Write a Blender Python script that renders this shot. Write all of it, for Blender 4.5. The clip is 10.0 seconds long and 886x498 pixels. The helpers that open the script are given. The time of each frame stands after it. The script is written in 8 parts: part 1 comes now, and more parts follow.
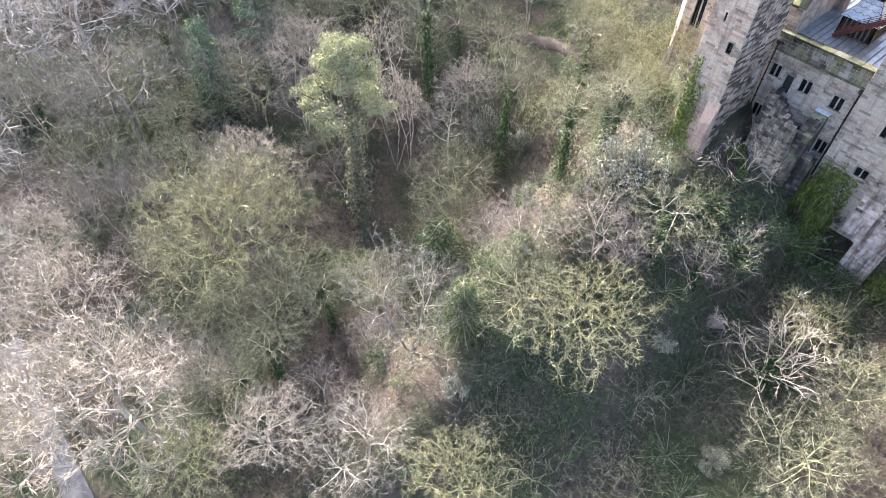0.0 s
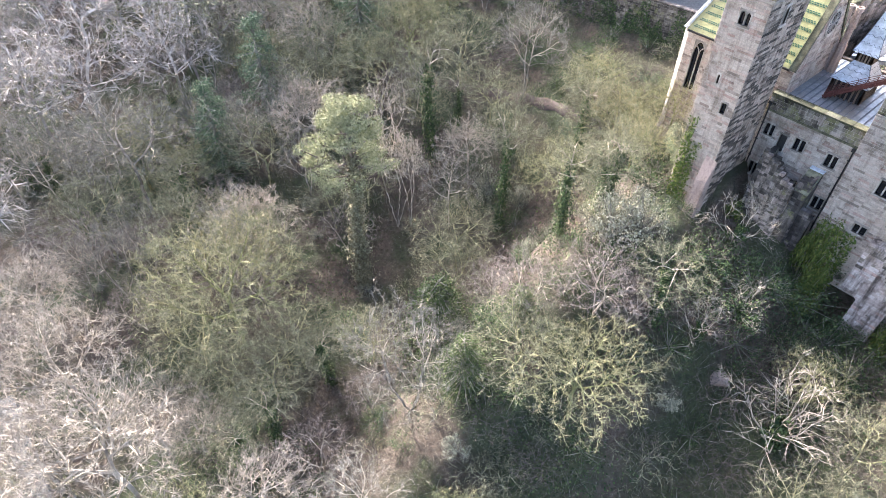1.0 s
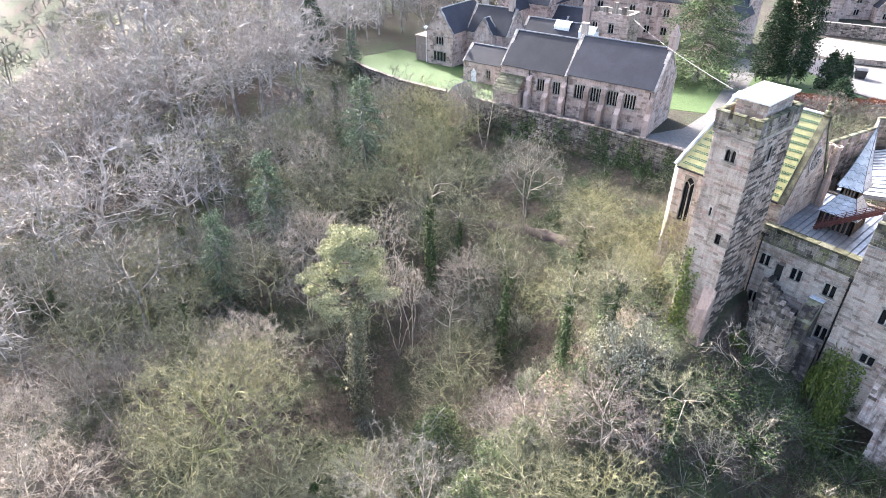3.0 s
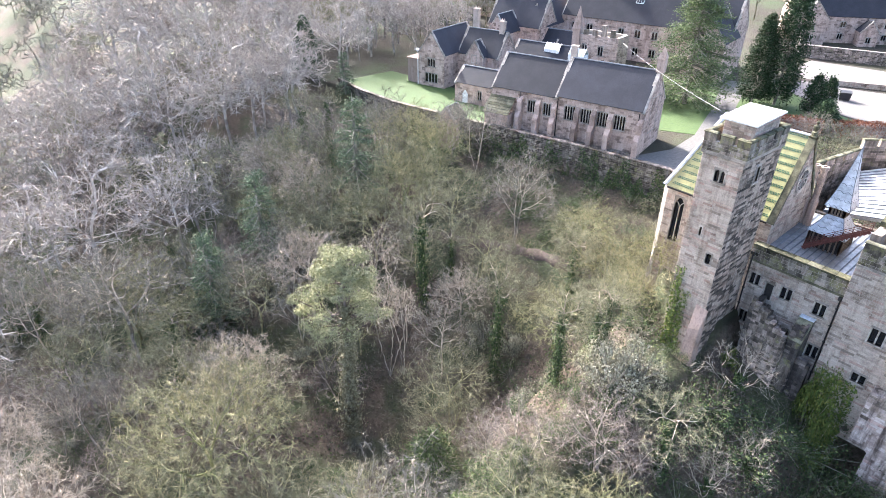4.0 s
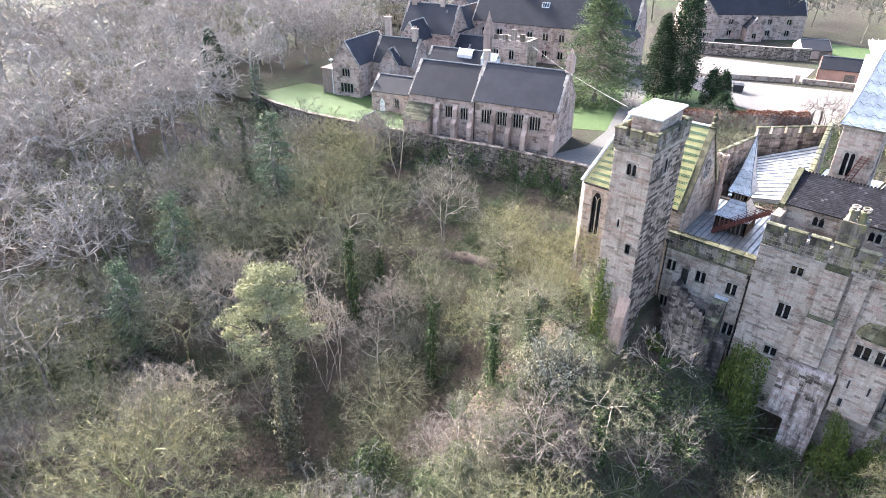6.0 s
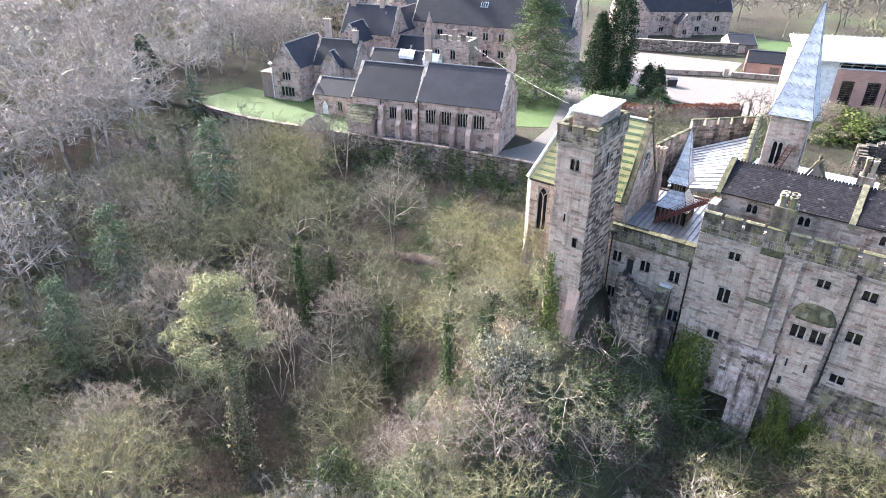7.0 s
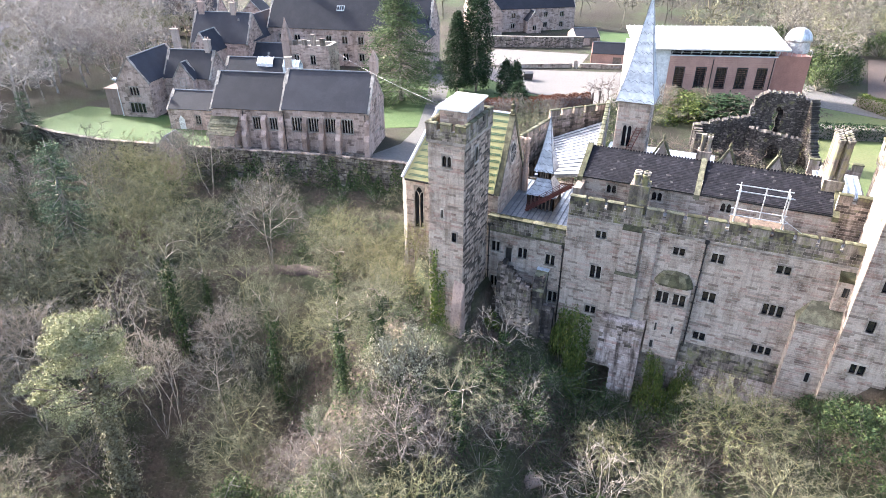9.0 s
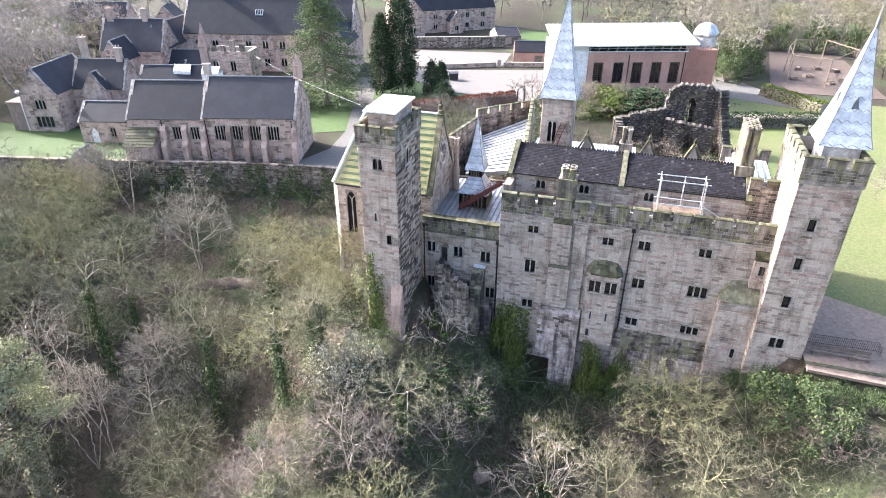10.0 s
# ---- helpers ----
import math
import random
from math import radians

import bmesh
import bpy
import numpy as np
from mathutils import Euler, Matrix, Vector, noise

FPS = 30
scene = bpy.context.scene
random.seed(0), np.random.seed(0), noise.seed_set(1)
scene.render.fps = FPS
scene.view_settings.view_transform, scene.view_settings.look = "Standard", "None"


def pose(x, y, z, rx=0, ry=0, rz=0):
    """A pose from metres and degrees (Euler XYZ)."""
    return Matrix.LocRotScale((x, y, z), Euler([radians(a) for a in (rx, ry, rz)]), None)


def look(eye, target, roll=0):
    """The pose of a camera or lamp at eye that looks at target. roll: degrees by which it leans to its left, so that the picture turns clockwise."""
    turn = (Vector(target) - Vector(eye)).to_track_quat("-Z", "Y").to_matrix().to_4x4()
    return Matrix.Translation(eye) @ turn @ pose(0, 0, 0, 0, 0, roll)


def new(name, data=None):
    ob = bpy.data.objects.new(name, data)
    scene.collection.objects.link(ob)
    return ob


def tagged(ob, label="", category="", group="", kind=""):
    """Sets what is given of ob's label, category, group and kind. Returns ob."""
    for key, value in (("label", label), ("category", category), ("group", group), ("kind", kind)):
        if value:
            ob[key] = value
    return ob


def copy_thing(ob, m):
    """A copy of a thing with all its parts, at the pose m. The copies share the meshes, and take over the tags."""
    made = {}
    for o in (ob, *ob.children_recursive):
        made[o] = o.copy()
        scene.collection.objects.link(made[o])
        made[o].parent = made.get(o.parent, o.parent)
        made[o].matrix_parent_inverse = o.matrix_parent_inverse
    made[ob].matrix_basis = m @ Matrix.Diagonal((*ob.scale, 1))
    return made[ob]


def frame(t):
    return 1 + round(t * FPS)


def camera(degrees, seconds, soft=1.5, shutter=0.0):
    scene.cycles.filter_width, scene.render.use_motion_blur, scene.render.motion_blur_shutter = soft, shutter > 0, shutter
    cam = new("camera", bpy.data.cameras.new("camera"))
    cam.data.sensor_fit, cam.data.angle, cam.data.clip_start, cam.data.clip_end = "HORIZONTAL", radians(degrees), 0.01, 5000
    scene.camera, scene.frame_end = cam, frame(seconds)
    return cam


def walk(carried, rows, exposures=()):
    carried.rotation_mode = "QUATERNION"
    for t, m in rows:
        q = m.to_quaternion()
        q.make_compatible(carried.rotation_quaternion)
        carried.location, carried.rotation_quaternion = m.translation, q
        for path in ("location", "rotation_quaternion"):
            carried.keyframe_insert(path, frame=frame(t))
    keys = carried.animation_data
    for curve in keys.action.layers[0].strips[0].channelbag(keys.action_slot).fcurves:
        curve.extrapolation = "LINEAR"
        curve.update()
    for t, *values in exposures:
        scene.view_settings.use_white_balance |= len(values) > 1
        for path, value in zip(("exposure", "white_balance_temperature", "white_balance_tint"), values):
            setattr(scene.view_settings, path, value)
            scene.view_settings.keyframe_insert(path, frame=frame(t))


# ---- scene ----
# ---- camera: a drone that hovers, tilts up and then turns to its right ----
cam = camera(71.4, 10.0, soft=0.6)
EYE = 40.0
TURN = 50.5
TILTS = [
    (0.0, 0.0, -49.36), (0.5, 0.03, -47.33), (1.0, 0.05, -44.16), (1.5, 0.06, -40.88), (2.0, 0.10, -37.77),
    (2.5, 0.15, -34.89), (3.0, 0.19, -32.26), (4.5, -1.35, -29.9), (5.0, -3.56, -29.86), (5.5, -5.93, -29.81),
    (7.0, -13.66, -29.67), (7.5, -16.44, -29.64), (8.0, -19.56, -29.58), (8.5, -22.83, -29.55),
    (9.0, -26.18, -29.47), (9.5, -29.58, -29.39), (10.0, -33.01, -29.34),
]
walk(cam, [(t, pose(0, 0, EYE, 90 + tilt, 0, TURN + yaw)) for t, yaw, tilt in TILTS],
     [(0.0, 2.95, 5980, 13), (2.5, 3.0, 5980, 13), (4.5, 2.9, 5980, 13), (10.0, 2.69, 5980, 13)])

# ---- light: low sun from beyond the church, hazy spring sky ----
SUN_FROM = Vector((-0.905, 0.145, 0.50)).normalized()
world = bpy.data.worlds.new("sky")
scene.world = world
world.use_nodes = True
wn = world.node_tree
sky = wn.nodes.new("ShaderNodeTexSky")
sky.sky_type = "NISHITA"
sky.sun_disc = False
sky.sun_elevation = math.asin(SUN_FROM.z)
sky.sun_rotation = math.atan2(SUN_FROM.x, SUN_FROM.y)
sky.air_density, sky.dust_density, sky.ozone_density = 1.0, 6.0, 1.0
wn.links.new(sky.outputs[0], wn.nodes["Background"].inputs[0])
wn.nodes["Background"].inputs[1].default_value = 0.14
sun_data = bpy.data.lights.new("sun", "SUN")
sun_data.energy, sun_data.angle, sun_data.color = 3.3, radians(0.8), (1.0, 0.95, 0.88)
sun = new("sun", sun_data)
sun.matrix_world = look(SUN_FROM * 300, (0, 0, 0))

# ---- materials ----
def shader(name, rough=0.85, metal=0.0, spec=0.3):
    m = bpy.data.materials.new(name)
    m.use_nodes = True
    nt = m.node_tree
    b = nt.nodes["Principled BSDF"]
    b.inputs["Roughness"].default_value = rough
    b.inputs["Metallic"].default_value = metal
    b.inputs["Specular IOR Level"].default_value = spec
    return m, nt, b


def ramp(nt, src, stops, mode="LINEAR"):
    r = nt.nodes.new("ShaderNodeValToRGB")
    r.color_ramp.interpolation = mode
    els = r.color_ramp.elements
    while len(els) < len(stops):
        els.new(0.5)
    for e, (p, c) in zip(els, stops):
        e.position, e.color = p, (*c, 1)
    nt.links.new(src, r.inputs[0])
    return r.outputs[0]


def noise_tex(nt, scale, detail=4.0, rough=0.6, stretch=(1, 1, 1)):
    tc = nt.nodes.new("ShaderNodeNewGeometry")
    mp = nt.nodes.new("ShaderNodeVectorMath")
    mp.operation = "MULTIPLY"
    mp.inputs[1].default_value = stretch
    nt.links.new(tc.outputs["Position"], mp.inputs[0])
    n = nt.nodes.new("ShaderNodeTexNoise")
    n.inputs["Scale"].default_value, n.inputs["Detail"].default_value, n.inputs["Roughness"].default_value = scale, detail, rough
    nt.links.new(mp.outputs[0], n.inputs["Vector"])
    return n.outputs["Fac"]


def mixed(nt, fac, a, b, blend="MIX"):
    x = nt.nodes.new("ShaderNodeMix")
    x.data_type, x.blend_type = "RGBA", blend
    for sock, v in ((x.inputs[0], fac), (x.inputs[6], a), (x.inputs[7], b)):
        if isinstance(v, (int, float)):
            sock.default_value = v
        elif isinstance(v, tuple):
            sock.default_value = (*v, 1)
        else:
            nt.links.new(v, sock)
    return x.outputs[2]


def bump(nt, b, height, strength=0.4, dist=0.05):
    n = nt.nodes.new("ShaderNodeBump")
    n.inputs["Strength"].default_value, n.inputs["Distance"].default_value = strength, dist
    nt.links.new(height, n.inputs["Height"])
    nt.links.new(n.outputs[0], b.inputs["Normal"])


def island_random(nt):
    g = nt.nodes.new("ShaderNodeNewGeometry")
    o = nt.nodes.new("ShaderNodeObjectInfo")
    a = nt.nodes.new("ShaderNodeMath")
    a.operation = "ADD"
    nt.links.new(g.outputs["Random Per Island"], a.inputs[0])
    nt.links.new(o.outputs["Random"], a.inputs[1])
    f = nt.nodes.new("ShaderNodeMath")
    f.operation = "FRACT"
    nt.links.new(a.outputs[0], f.inputs[0])
    return f.outputs[0]


def varied(name, stops, scale=0.6, dark=0.6, rough=0.9, fine=9.0, bumped=0.4, islands=True, metal=0.0, spec=0.3, stain=(0.42, 0.62)):
    """Colour by piece, with broad stains and a fine grain."""
    m, nt, b = shader(name, rough, metal, spec)
    base = ramp(nt, island_random(nt) if islands else noise_tex(nt, scale * 2.3, 3), stops)
    st = ramp(nt, noise_tex(nt, scale, 5, 0.65), ((stain[0], (dark, dark, dark)), (stain[1], (1, 1, 1))))
    grain = ramp(nt, noise_tex(nt, fine, 5, 0.7), ((0.3, (0.75, 0.75, 0.75)), (0.7, (1.15, 1.15, 1.15))))
    c = mixed(nt, 1.0, mixed(nt, 1.0, base, st, "MULTIPLY"), grain, "MULTIPLY")
    nt.links.new(c, b.inputs["Base Color"])
    bump(nt, b, noise_tex(nt, fine * 1.6, 4), bumped, 0.04)
    return m


def stone_mat(name, stops, grime=0.45, cover=(0.40, 0.58), moss=0.0, fine=7.0):
    """Coursed stone: each block its own tint, dark run-off streaks and blotches of soot, some moss."""
    m, nt, b = shader(name, 0.92)
    base = ramp(nt, island_random(nt), stops)
    streak = ramp(nt, noise_tex(nt, 1.0, 6, 0.7, (1.3, 1.3, 0.16)), ((cover[0], (grime, grime * 0.97, grime * 0.94)), (cover[1], (1, 1, 1))))
    blot = ramp(nt, noise_tex(nt, 0.45, 8, 0.72), ((0.34, (0.5, 0.48, 0.46)), (0.5, (1, 1, 1))))
    grain = ramp(nt, noise_tex(nt, fine, 6, 0.75), ((0.28, (0.66, 0.65, 0.64)), (0.72, (1.18, 1.17, 1.16))))
    c = mixed(nt, 1.0, mixed(nt, 1.0, mixed(nt, 1.0, base, streak, "MULTIPLY"), blot, "MULTIPLY"), grain, "MULTIPLY")
    if moss:
        c = mixed(nt, ramp(nt, noise_tex(nt, 0.9, 7, 0.7), ((0.62 - moss, (0, 0, 0)), (0.74 - moss * 0.8, (0.85, 0.85, 0.85)))), c, (0.17, 0.165, 0.075))
    nt.links.new(c, b.inputs["Base Color"])
    bump(nt, b, noise_tex(nt, fine * 1.6, 5, 0.7), 0.5, 0.05)
    return m


STONE = stone_mat("sandstone", ((0.0, (0.221, 0.185, 0.156)), (0.10, (0.319, 0.271, 0.231)), (0.3, (0.401, 0.346, 0.296)), (0.6, (0.447, 0.389, 0.334)), (0.8, (0.410, 0.334, 0.284)),
                                (0.94, (0.360, 0.260, 0.220)), (1.0, (0.205, 0.165, 0.140))), 0.62, (0.36, 0.52))
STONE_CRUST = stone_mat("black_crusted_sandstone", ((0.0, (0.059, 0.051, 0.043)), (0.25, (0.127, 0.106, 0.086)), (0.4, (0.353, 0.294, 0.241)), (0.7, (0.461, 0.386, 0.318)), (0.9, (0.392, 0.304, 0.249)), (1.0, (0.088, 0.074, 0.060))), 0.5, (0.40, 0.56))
WALL_OLD = stone_mat("ivied_rubble", ((0.0, (0.07, 0.06, 0.05)), (0.5, (0.17, 0.145, 0.125)), (0.85, (0.27, 0.235, 0.205)), (1.0, (0.38, 0.33, 0.29))), 0.45, (0.42, 0.62), 0.1)
STONE_OLD = stone_mat("weathered_stone", ((0.0, (0.114, 0.095, 0.080)), (0.4, (0.247, 0.211, 0.176)), (0.7, (0.399, 0.333, 0.286)), (1.0, (0.513, 0.414, 0.361))), 0.4, (0.42, 0.62), 0.06)
PARAPET = stone_mat("stained_parapet_stone", ((0.0, (0.120, 0.106, 0.087)), (0.35, (0.239, 0.215, 0.186)), (0.7, (0.358, 0.319, 0.274)), (1.0, (0.444, 0.372, 0.333))), 0.32, (0.42, 0.64), 0.14)
RENDER_OLD = stone_mat("limewashed_rubble", ((0.0, (0.300, 0.243, 0.217)), (0.4, (0.477, 0.406, 0.375)), (0.75, (0.548, 0.484, 0.450)), (1.0, (0.442, 0.311, 0.275))), 0.28, (0.40, 0.55))
RUIN = stone_mat("ruin_rubble", ((0.0, (0.05, 0.045, 0.042)), (0.55, (0.085, 0.075, 0.07)), (0.9, (0.15, 0.13, 0.12)), (1.0, (0.30, 0.265, 0.235))), 0.5, (0.4, 0.6), 0.05)
STONE_PINK = stone_mat("pink_sandstone", ((0.0, (0.22, 0.165, 0.14)), (0.3, (0.41, 0.32, 0.275)), (0.7, (0.51, 0.40, 0.345)), (1.0, (0.42, 0.32, 0.275))), 0.75, (0.36, 0.56))
MORTAR = varied("mortar", ((0.0, (0.34, 0.30, 0.26)), (1.0, (0.42, 0.375, 0.33))), 0.5, 0.7, islands=False)
DRESSED = varied("dressed_stone", ((0.0, (0.30, 0.265, 0.23)), (1.0, (0.47, 0.42, 0.365))), 0.9, 0.5)
MOSSY = varied("mossy_coping", ((0.0, (0.065, 0.065, 0.035)), (0.5, (0.12, 0.115, 0.065)), (1.0, (0.20, 0.19, 0.13))), 1.3, 0.45)
GLASS = shader("dark_glazing", 0.08, 0.0, 0.5)[0]
GLASS.node_tree.nodes["Principled BSDF"].inputs["Base Color"].default_value = (0.012, 0.013, 0.016, 1)
SLATE = varied("blue_slate", ((0.0, (0.026, 0.027, 0.034)), (0.5, (0.032, 0.033, 0.041)), (1.0, (0.041, 0.042, 0.052))), 0.35, 0.8, 0.75, 6.0, 0.5, spec=0.15)
TILE_DARK = varied("dark_roof_tile", ((0.0, (0.012, 0.012, 0.015)), (0.6, (0.019, 0.018, 0.023)), (0.97, (0.03, 0.028, 0.034)), (1.0, (0.10, 0.095, 0.095))), 0.7, 0.7, 0.8, spec=0.12)
TILE_CREAM = varied("cream_yellow_tile", ((0.0, (0.27, 0.265, 0.12)), (1.0, (0.36, 0.345, 0.17))), 1.0, 0.75, 0.45)
TILE_GREEN = varied("green_glazed_tile", ((0.0, (0.03, 0.08, 0.05)), (1.0, (0.06, 0.13, 0.07))), 1.0, 0.7, 0.35)
LEAD = varied("lead_sheet", ((0.0, (0.44, 0.48, 0.53)), (0.5, (0.54, 0.58, 0.63)), (1.0, (0.62, 0.66, 0.70))), 1.2, 0.75, 0.5, 3.0, 0.15, metal=0.1)
LEAD_DARK = varied("dark_lead_seam", ((0.0, (0.13, 0.145, 0.165)), (1.0, (0.20, 0.215, 0.24))), 1.2, 0.75, 0.6)
METAL_ROOF = varied("pale_metal_roof", ((0.0, (0.46, 0.47, 0.48)), (1.0, (0.62, 0.63, 0.64))), 0.5, 0.6, 0.4, 2.0, 0.1, metal=0.4)
LEAD_WET = varied("wet_lead", ((0.0, (0.24, 0.245, 0.25)), (1.0, (0.38, 0.385, 0.39))), 0.6, 0.6, 0.35, 2.0, 0.15, metal=0.3, spec=0.5)
WHITE = varied("white_paint", ((0.0, (0.70, 0.70, 0.68)), (1.0, (0.80, 0.80, 0.78))), 0.9, 0.8, 0.5, 3.0, 0.1)
IRON = varied("black_iron", ((0.0, (0.018, 0.018, 0.02)), (1.0, (0.04, 0.038, 0.036))), 1.5, 0.7, 0.5)
RUSTRED = varied("red_oxide_steel", ((0.0, (0.10, 0.035, 0.03)), (1.0, (0.16, 0.06, 0.05))), 1.5, 0.7, 0.6)
STEEL = varied("galvanised_tube", ((0.0, (0.45, 0.46, 0.47)), (1.0, (0.6, 0.6, 0.6))), 2.0, 0.8, 0.4, metal=0.5)
BRICK = varied("red_brick", ((0.0, (0.38, 0.22, 0.17)), (0.6, (0.46, 0.27, 0.21)), (1.0, (0.50, 0.32, 0.25))), 0.3, 0.8, fine=5.0)
BRICK_DARK = varied("deep_red_brick", ((0.0, (0.32, 0.15, 0.11)), (1.0, (0.40, 0.20, 0.15))), 0.3, 0.8, fine=5.0)
TIMBER = varied("weathered_timber", ((0.0, (0.14, 0.11, 0.09)), (1.0, (0.24, 0.19, 0.15))), 1.5, 0.7)
BOARD = varied("scaffold_board", ((0.0, (0.15, 0.105, 0.08)), (1.0, (0.24, 0.18, 0.135))), 1.5, 0.7)
BLACK_BIN = varied("dark_plastic", ((0.0, (0.02, 0.02, 0.022)), (1.0, (0.04, 0.04, 0.045))), 2.0, 0.8, 0.5)


def ground_mat():
    """Leaf litter and ivy in the wood, rough grass on the plateau and the far fields."""
    m, nt, b = shader("woodland_floor", 0.95)
    litter = ramp(nt, noise_tex(nt, 1.7, 8, 0.75), ((0.28, (0.03, 0.024, 0.018)), (0.5, (0.09, 0.068, 0.05)), (0.72, (0.125, 0.098, 0.078))))
    green = ramp(nt, noise_tex(nt, 2.6, 8, 0.7), ((0.3, (0.022, 0.028, 0.014)), (0.7, (0.075, 0.085, 0.038))))
    c = mixed(nt, ramp(nt, noise_tex(nt, 0.09, 5, 0.6), ((0.42, (0, 0, 0)), (0.56, (1, 1, 1)))), litter, green)
    field = ramp(nt, noise_tex(nt, 0.05, 6, 0.65), ((0.36, (0.032, 0.025, 0.019)), (0.5, (0.036, 0.033, 0.02)), (0.66, (0.042, 0.056, 0.022))))
    pos = nt.nodes.new("ShaderNodeNewGeometry")
    sep = nt.nodes.new("ShaderNodeSeparateXYZ")
    nt.links.new(pos.outputs["Position"], sep.inputs[0])
    ln = nt.nodes.new("ShaderNodeMapRange")
    ln.inputs["From Min"].default_value, ln.inputs["From Max"].default_value = -1.2, -0.4
    nt.links.new(sep.outputs["Z"], ln.inputs["Value"])
    c = mixed(nt, ln.outputs[0], c, field)
    nt.links.new(c, b.inputs["Base Color"])
    bump(nt, b, noise_tex(nt, 1.4, 8, 0.75), 1.0, 0.5)
    return m


def grass_mat(name, a, c2, scale=0.12):
    m, nt, b = shader(name, 0.9)
    c = mixed(nt, noise_tex(nt, scale, 6, 0.7), a, c2)
    c = mixed(nt, 1.0, c, ramp(nt, noise_tex(nt, 2.2, 7, 0.7), ((0.3, (0.55, 0.6, 0.5)), (0.7, (1.15, 1.1, 1.1)))), "MULTIPLY")
    nt.links.new(c, b.inputs["Base Color"])
    bump(nt, b, noise_tex(nt, 5.0, 5), 0.7, 0.12)
    return m


GROUND = ground_mat()
GRASS = grass_mat("mown_grass", (0.04, 0.08, 0.02), (0.075, 0.11, 0.035), 0.3)
GRASS_DRY = grass_mat("worn_grass", (0.055, 0.11, 0.022), (0.16, 0.135, 0.075), 0.07)
ASPHALT = grass_mat("asphalt", (0.10, 0.095, 0.095), (0.15, 0.14, 0.14), 0.3)
TARMAC_PALE = grass_mat("pale_tarmac", (0.125, 0.115, 0.115), (0.165, 0.15, 0.15), 0.2)
BARK_CHIP = grass_mat("bark_chippings", (0.075, 0.055, 0.05), (0.12, 0.09, 0.08), 0.4)
PATH = grass_mat("gravel_path", (0.19, 0.14, 0.118), (0.27, 0.205, 0.175), 0.3)
BARK_PALE = varied("pale_bark", ((0.0, (0.21, 0.175, 0.138)), (0.5, (0.36, 0.305, 0.24)), (1.0, (0.50, 0.435, 0.355))), 0.3, 0.7, bumped=0.2)
BARK_OLIVE = varied("lichened_bark", ((0.0, (0.095, 0.09, 0.054)), (0.5, (0.20, 0.187, 0.115)), (1.0, (0.36, 0.34, 0.215))), 0.25, 0.7, bumped=0.2)
BARK_PINK = varied("ruddy_bark", ((0.0, (0.13, 0.102, 0.086)), (0.5, (0.225, 0.183, 0.155)), (1.0, (0.37, 0.31, 0.27))), 0.3, 0.75, bumped=0.2)
BARK_GREY = varied("grey_bark", ((0.0, (0.10, 0.09, 0.072)), (0.5, (0.195, 0.175, 0.142)), (1.0, (0.34, 0.305, 0.255))), 0.3, 0.75, bumped=0.2)
# lighter than the near barks: the distance haze is put into this colour
BARK_FAR = varied("haze_paled_bark", ((0.0, (0.22, 0.195, 0.17)), (0.5, (0.34, 0.30, 0.265)), (1.0, (0.48, 0.43, 0.38))), 0.3, 0.85, bumped=0.2)
BARK_WOOD = varied("brown_woodland_bark", ((0.0, (0.085, 0.078, 0.06)), (0.5, (0.15, 0.138, 0.108)), (1.0, (0.25, 0.228, 0.18))), 0.08, 0.7, bumped=0.2)
BARK_DARK = varied("dark_stem", ((0.0, (0.07, 0.055, 0.045)), (0.5, (0.115, 0.09, 0.075)), (1.0, (0.18, 0.145, 0.12))), 0.3, 0.85, bumped=0.2)
BARK_UNDER = varied("brown_stem", ((0.0, (0.06, 0.05, 0.04)), (0.5, (0.12, 0.10, 0.08)), (0.85, (0.2, 0.175, 0.135)), (1.0, (0.3, 0.27, 0.22))), 0.12, 0.6, bumped=0.2)
BARK_MOSS = varied("mossy_bark", ((0.0, (0.14, 0.14, 0.065)), (1.0, (0.26, 0.26, 0.11))), 0.6, 0.7, bumped=0.3)
def leaf_mat(name, stops, rough=0.55):
    return varied(name, stops, 0.5, 0.8, max(rough, 0.75), 4.0, 0.1, spec=0.08)


IVY = leaf_mat("ivy_leaf", ((0.0, (0.032, 0.05, 0.024)), (0.6, (0.062, 0.09, 0.038)), (1.0, (0.15, 0.18, 0.07))))
LEAF_BRIGHT = leaf_mat("bright_leaf", ((0.0, (0.045, 0.07, 0.02)), (0.6, (0.09, 0.125, 0.03)), (1.0, (0.20, 0.20, 0.055))))
NEEDLE = leaf_mat("pine_needle", ((0.0, (0.17, 0.17, 0.085)), (0.5, (0.255, 0.255, 0.135)), (1.0, (0.35, 0.35, 0.20))), 0.7)
# whitish leaf colour stands in for glints of low sun, with little real gloss
GLINT_LEAF = varied("glint_paled_leaf", ((0.0, (0.20, 0.19, 0.12)), (0.5, (0.33, 0.315, 0.215)), (1.0, (0.50, 0.475, 0.36))), 0.5, 0.8, 0.6, 4.0, 0.1, spec=0.25)
PINE_BLUE = leaf_mat("blue_pine_needle", ((0.0, (0.05, 0.075, 0.045)), (0.6, (0.10, 0.135, 0.08)), (1.0, (0.22, 0.27, 0.15))), 0.7)
IVY_PALE = leaf_mat("faded_ivy", ((0.0, (0.11, 0.10, 0.06)), (0.5, (0.19, 0.175, 0.11)), (1.0, (0.30, 0.28, 0.19))), 0.7)
BARK_GOLD = varied("golden_bark", ((0.0, (0.15, 0.137, 0.068)), (0.5, (0.27, 0.25, 0.13)), (1.0, (0.40, 0.375, 0.215))), 0.3, 0.75, bumped=0.2)
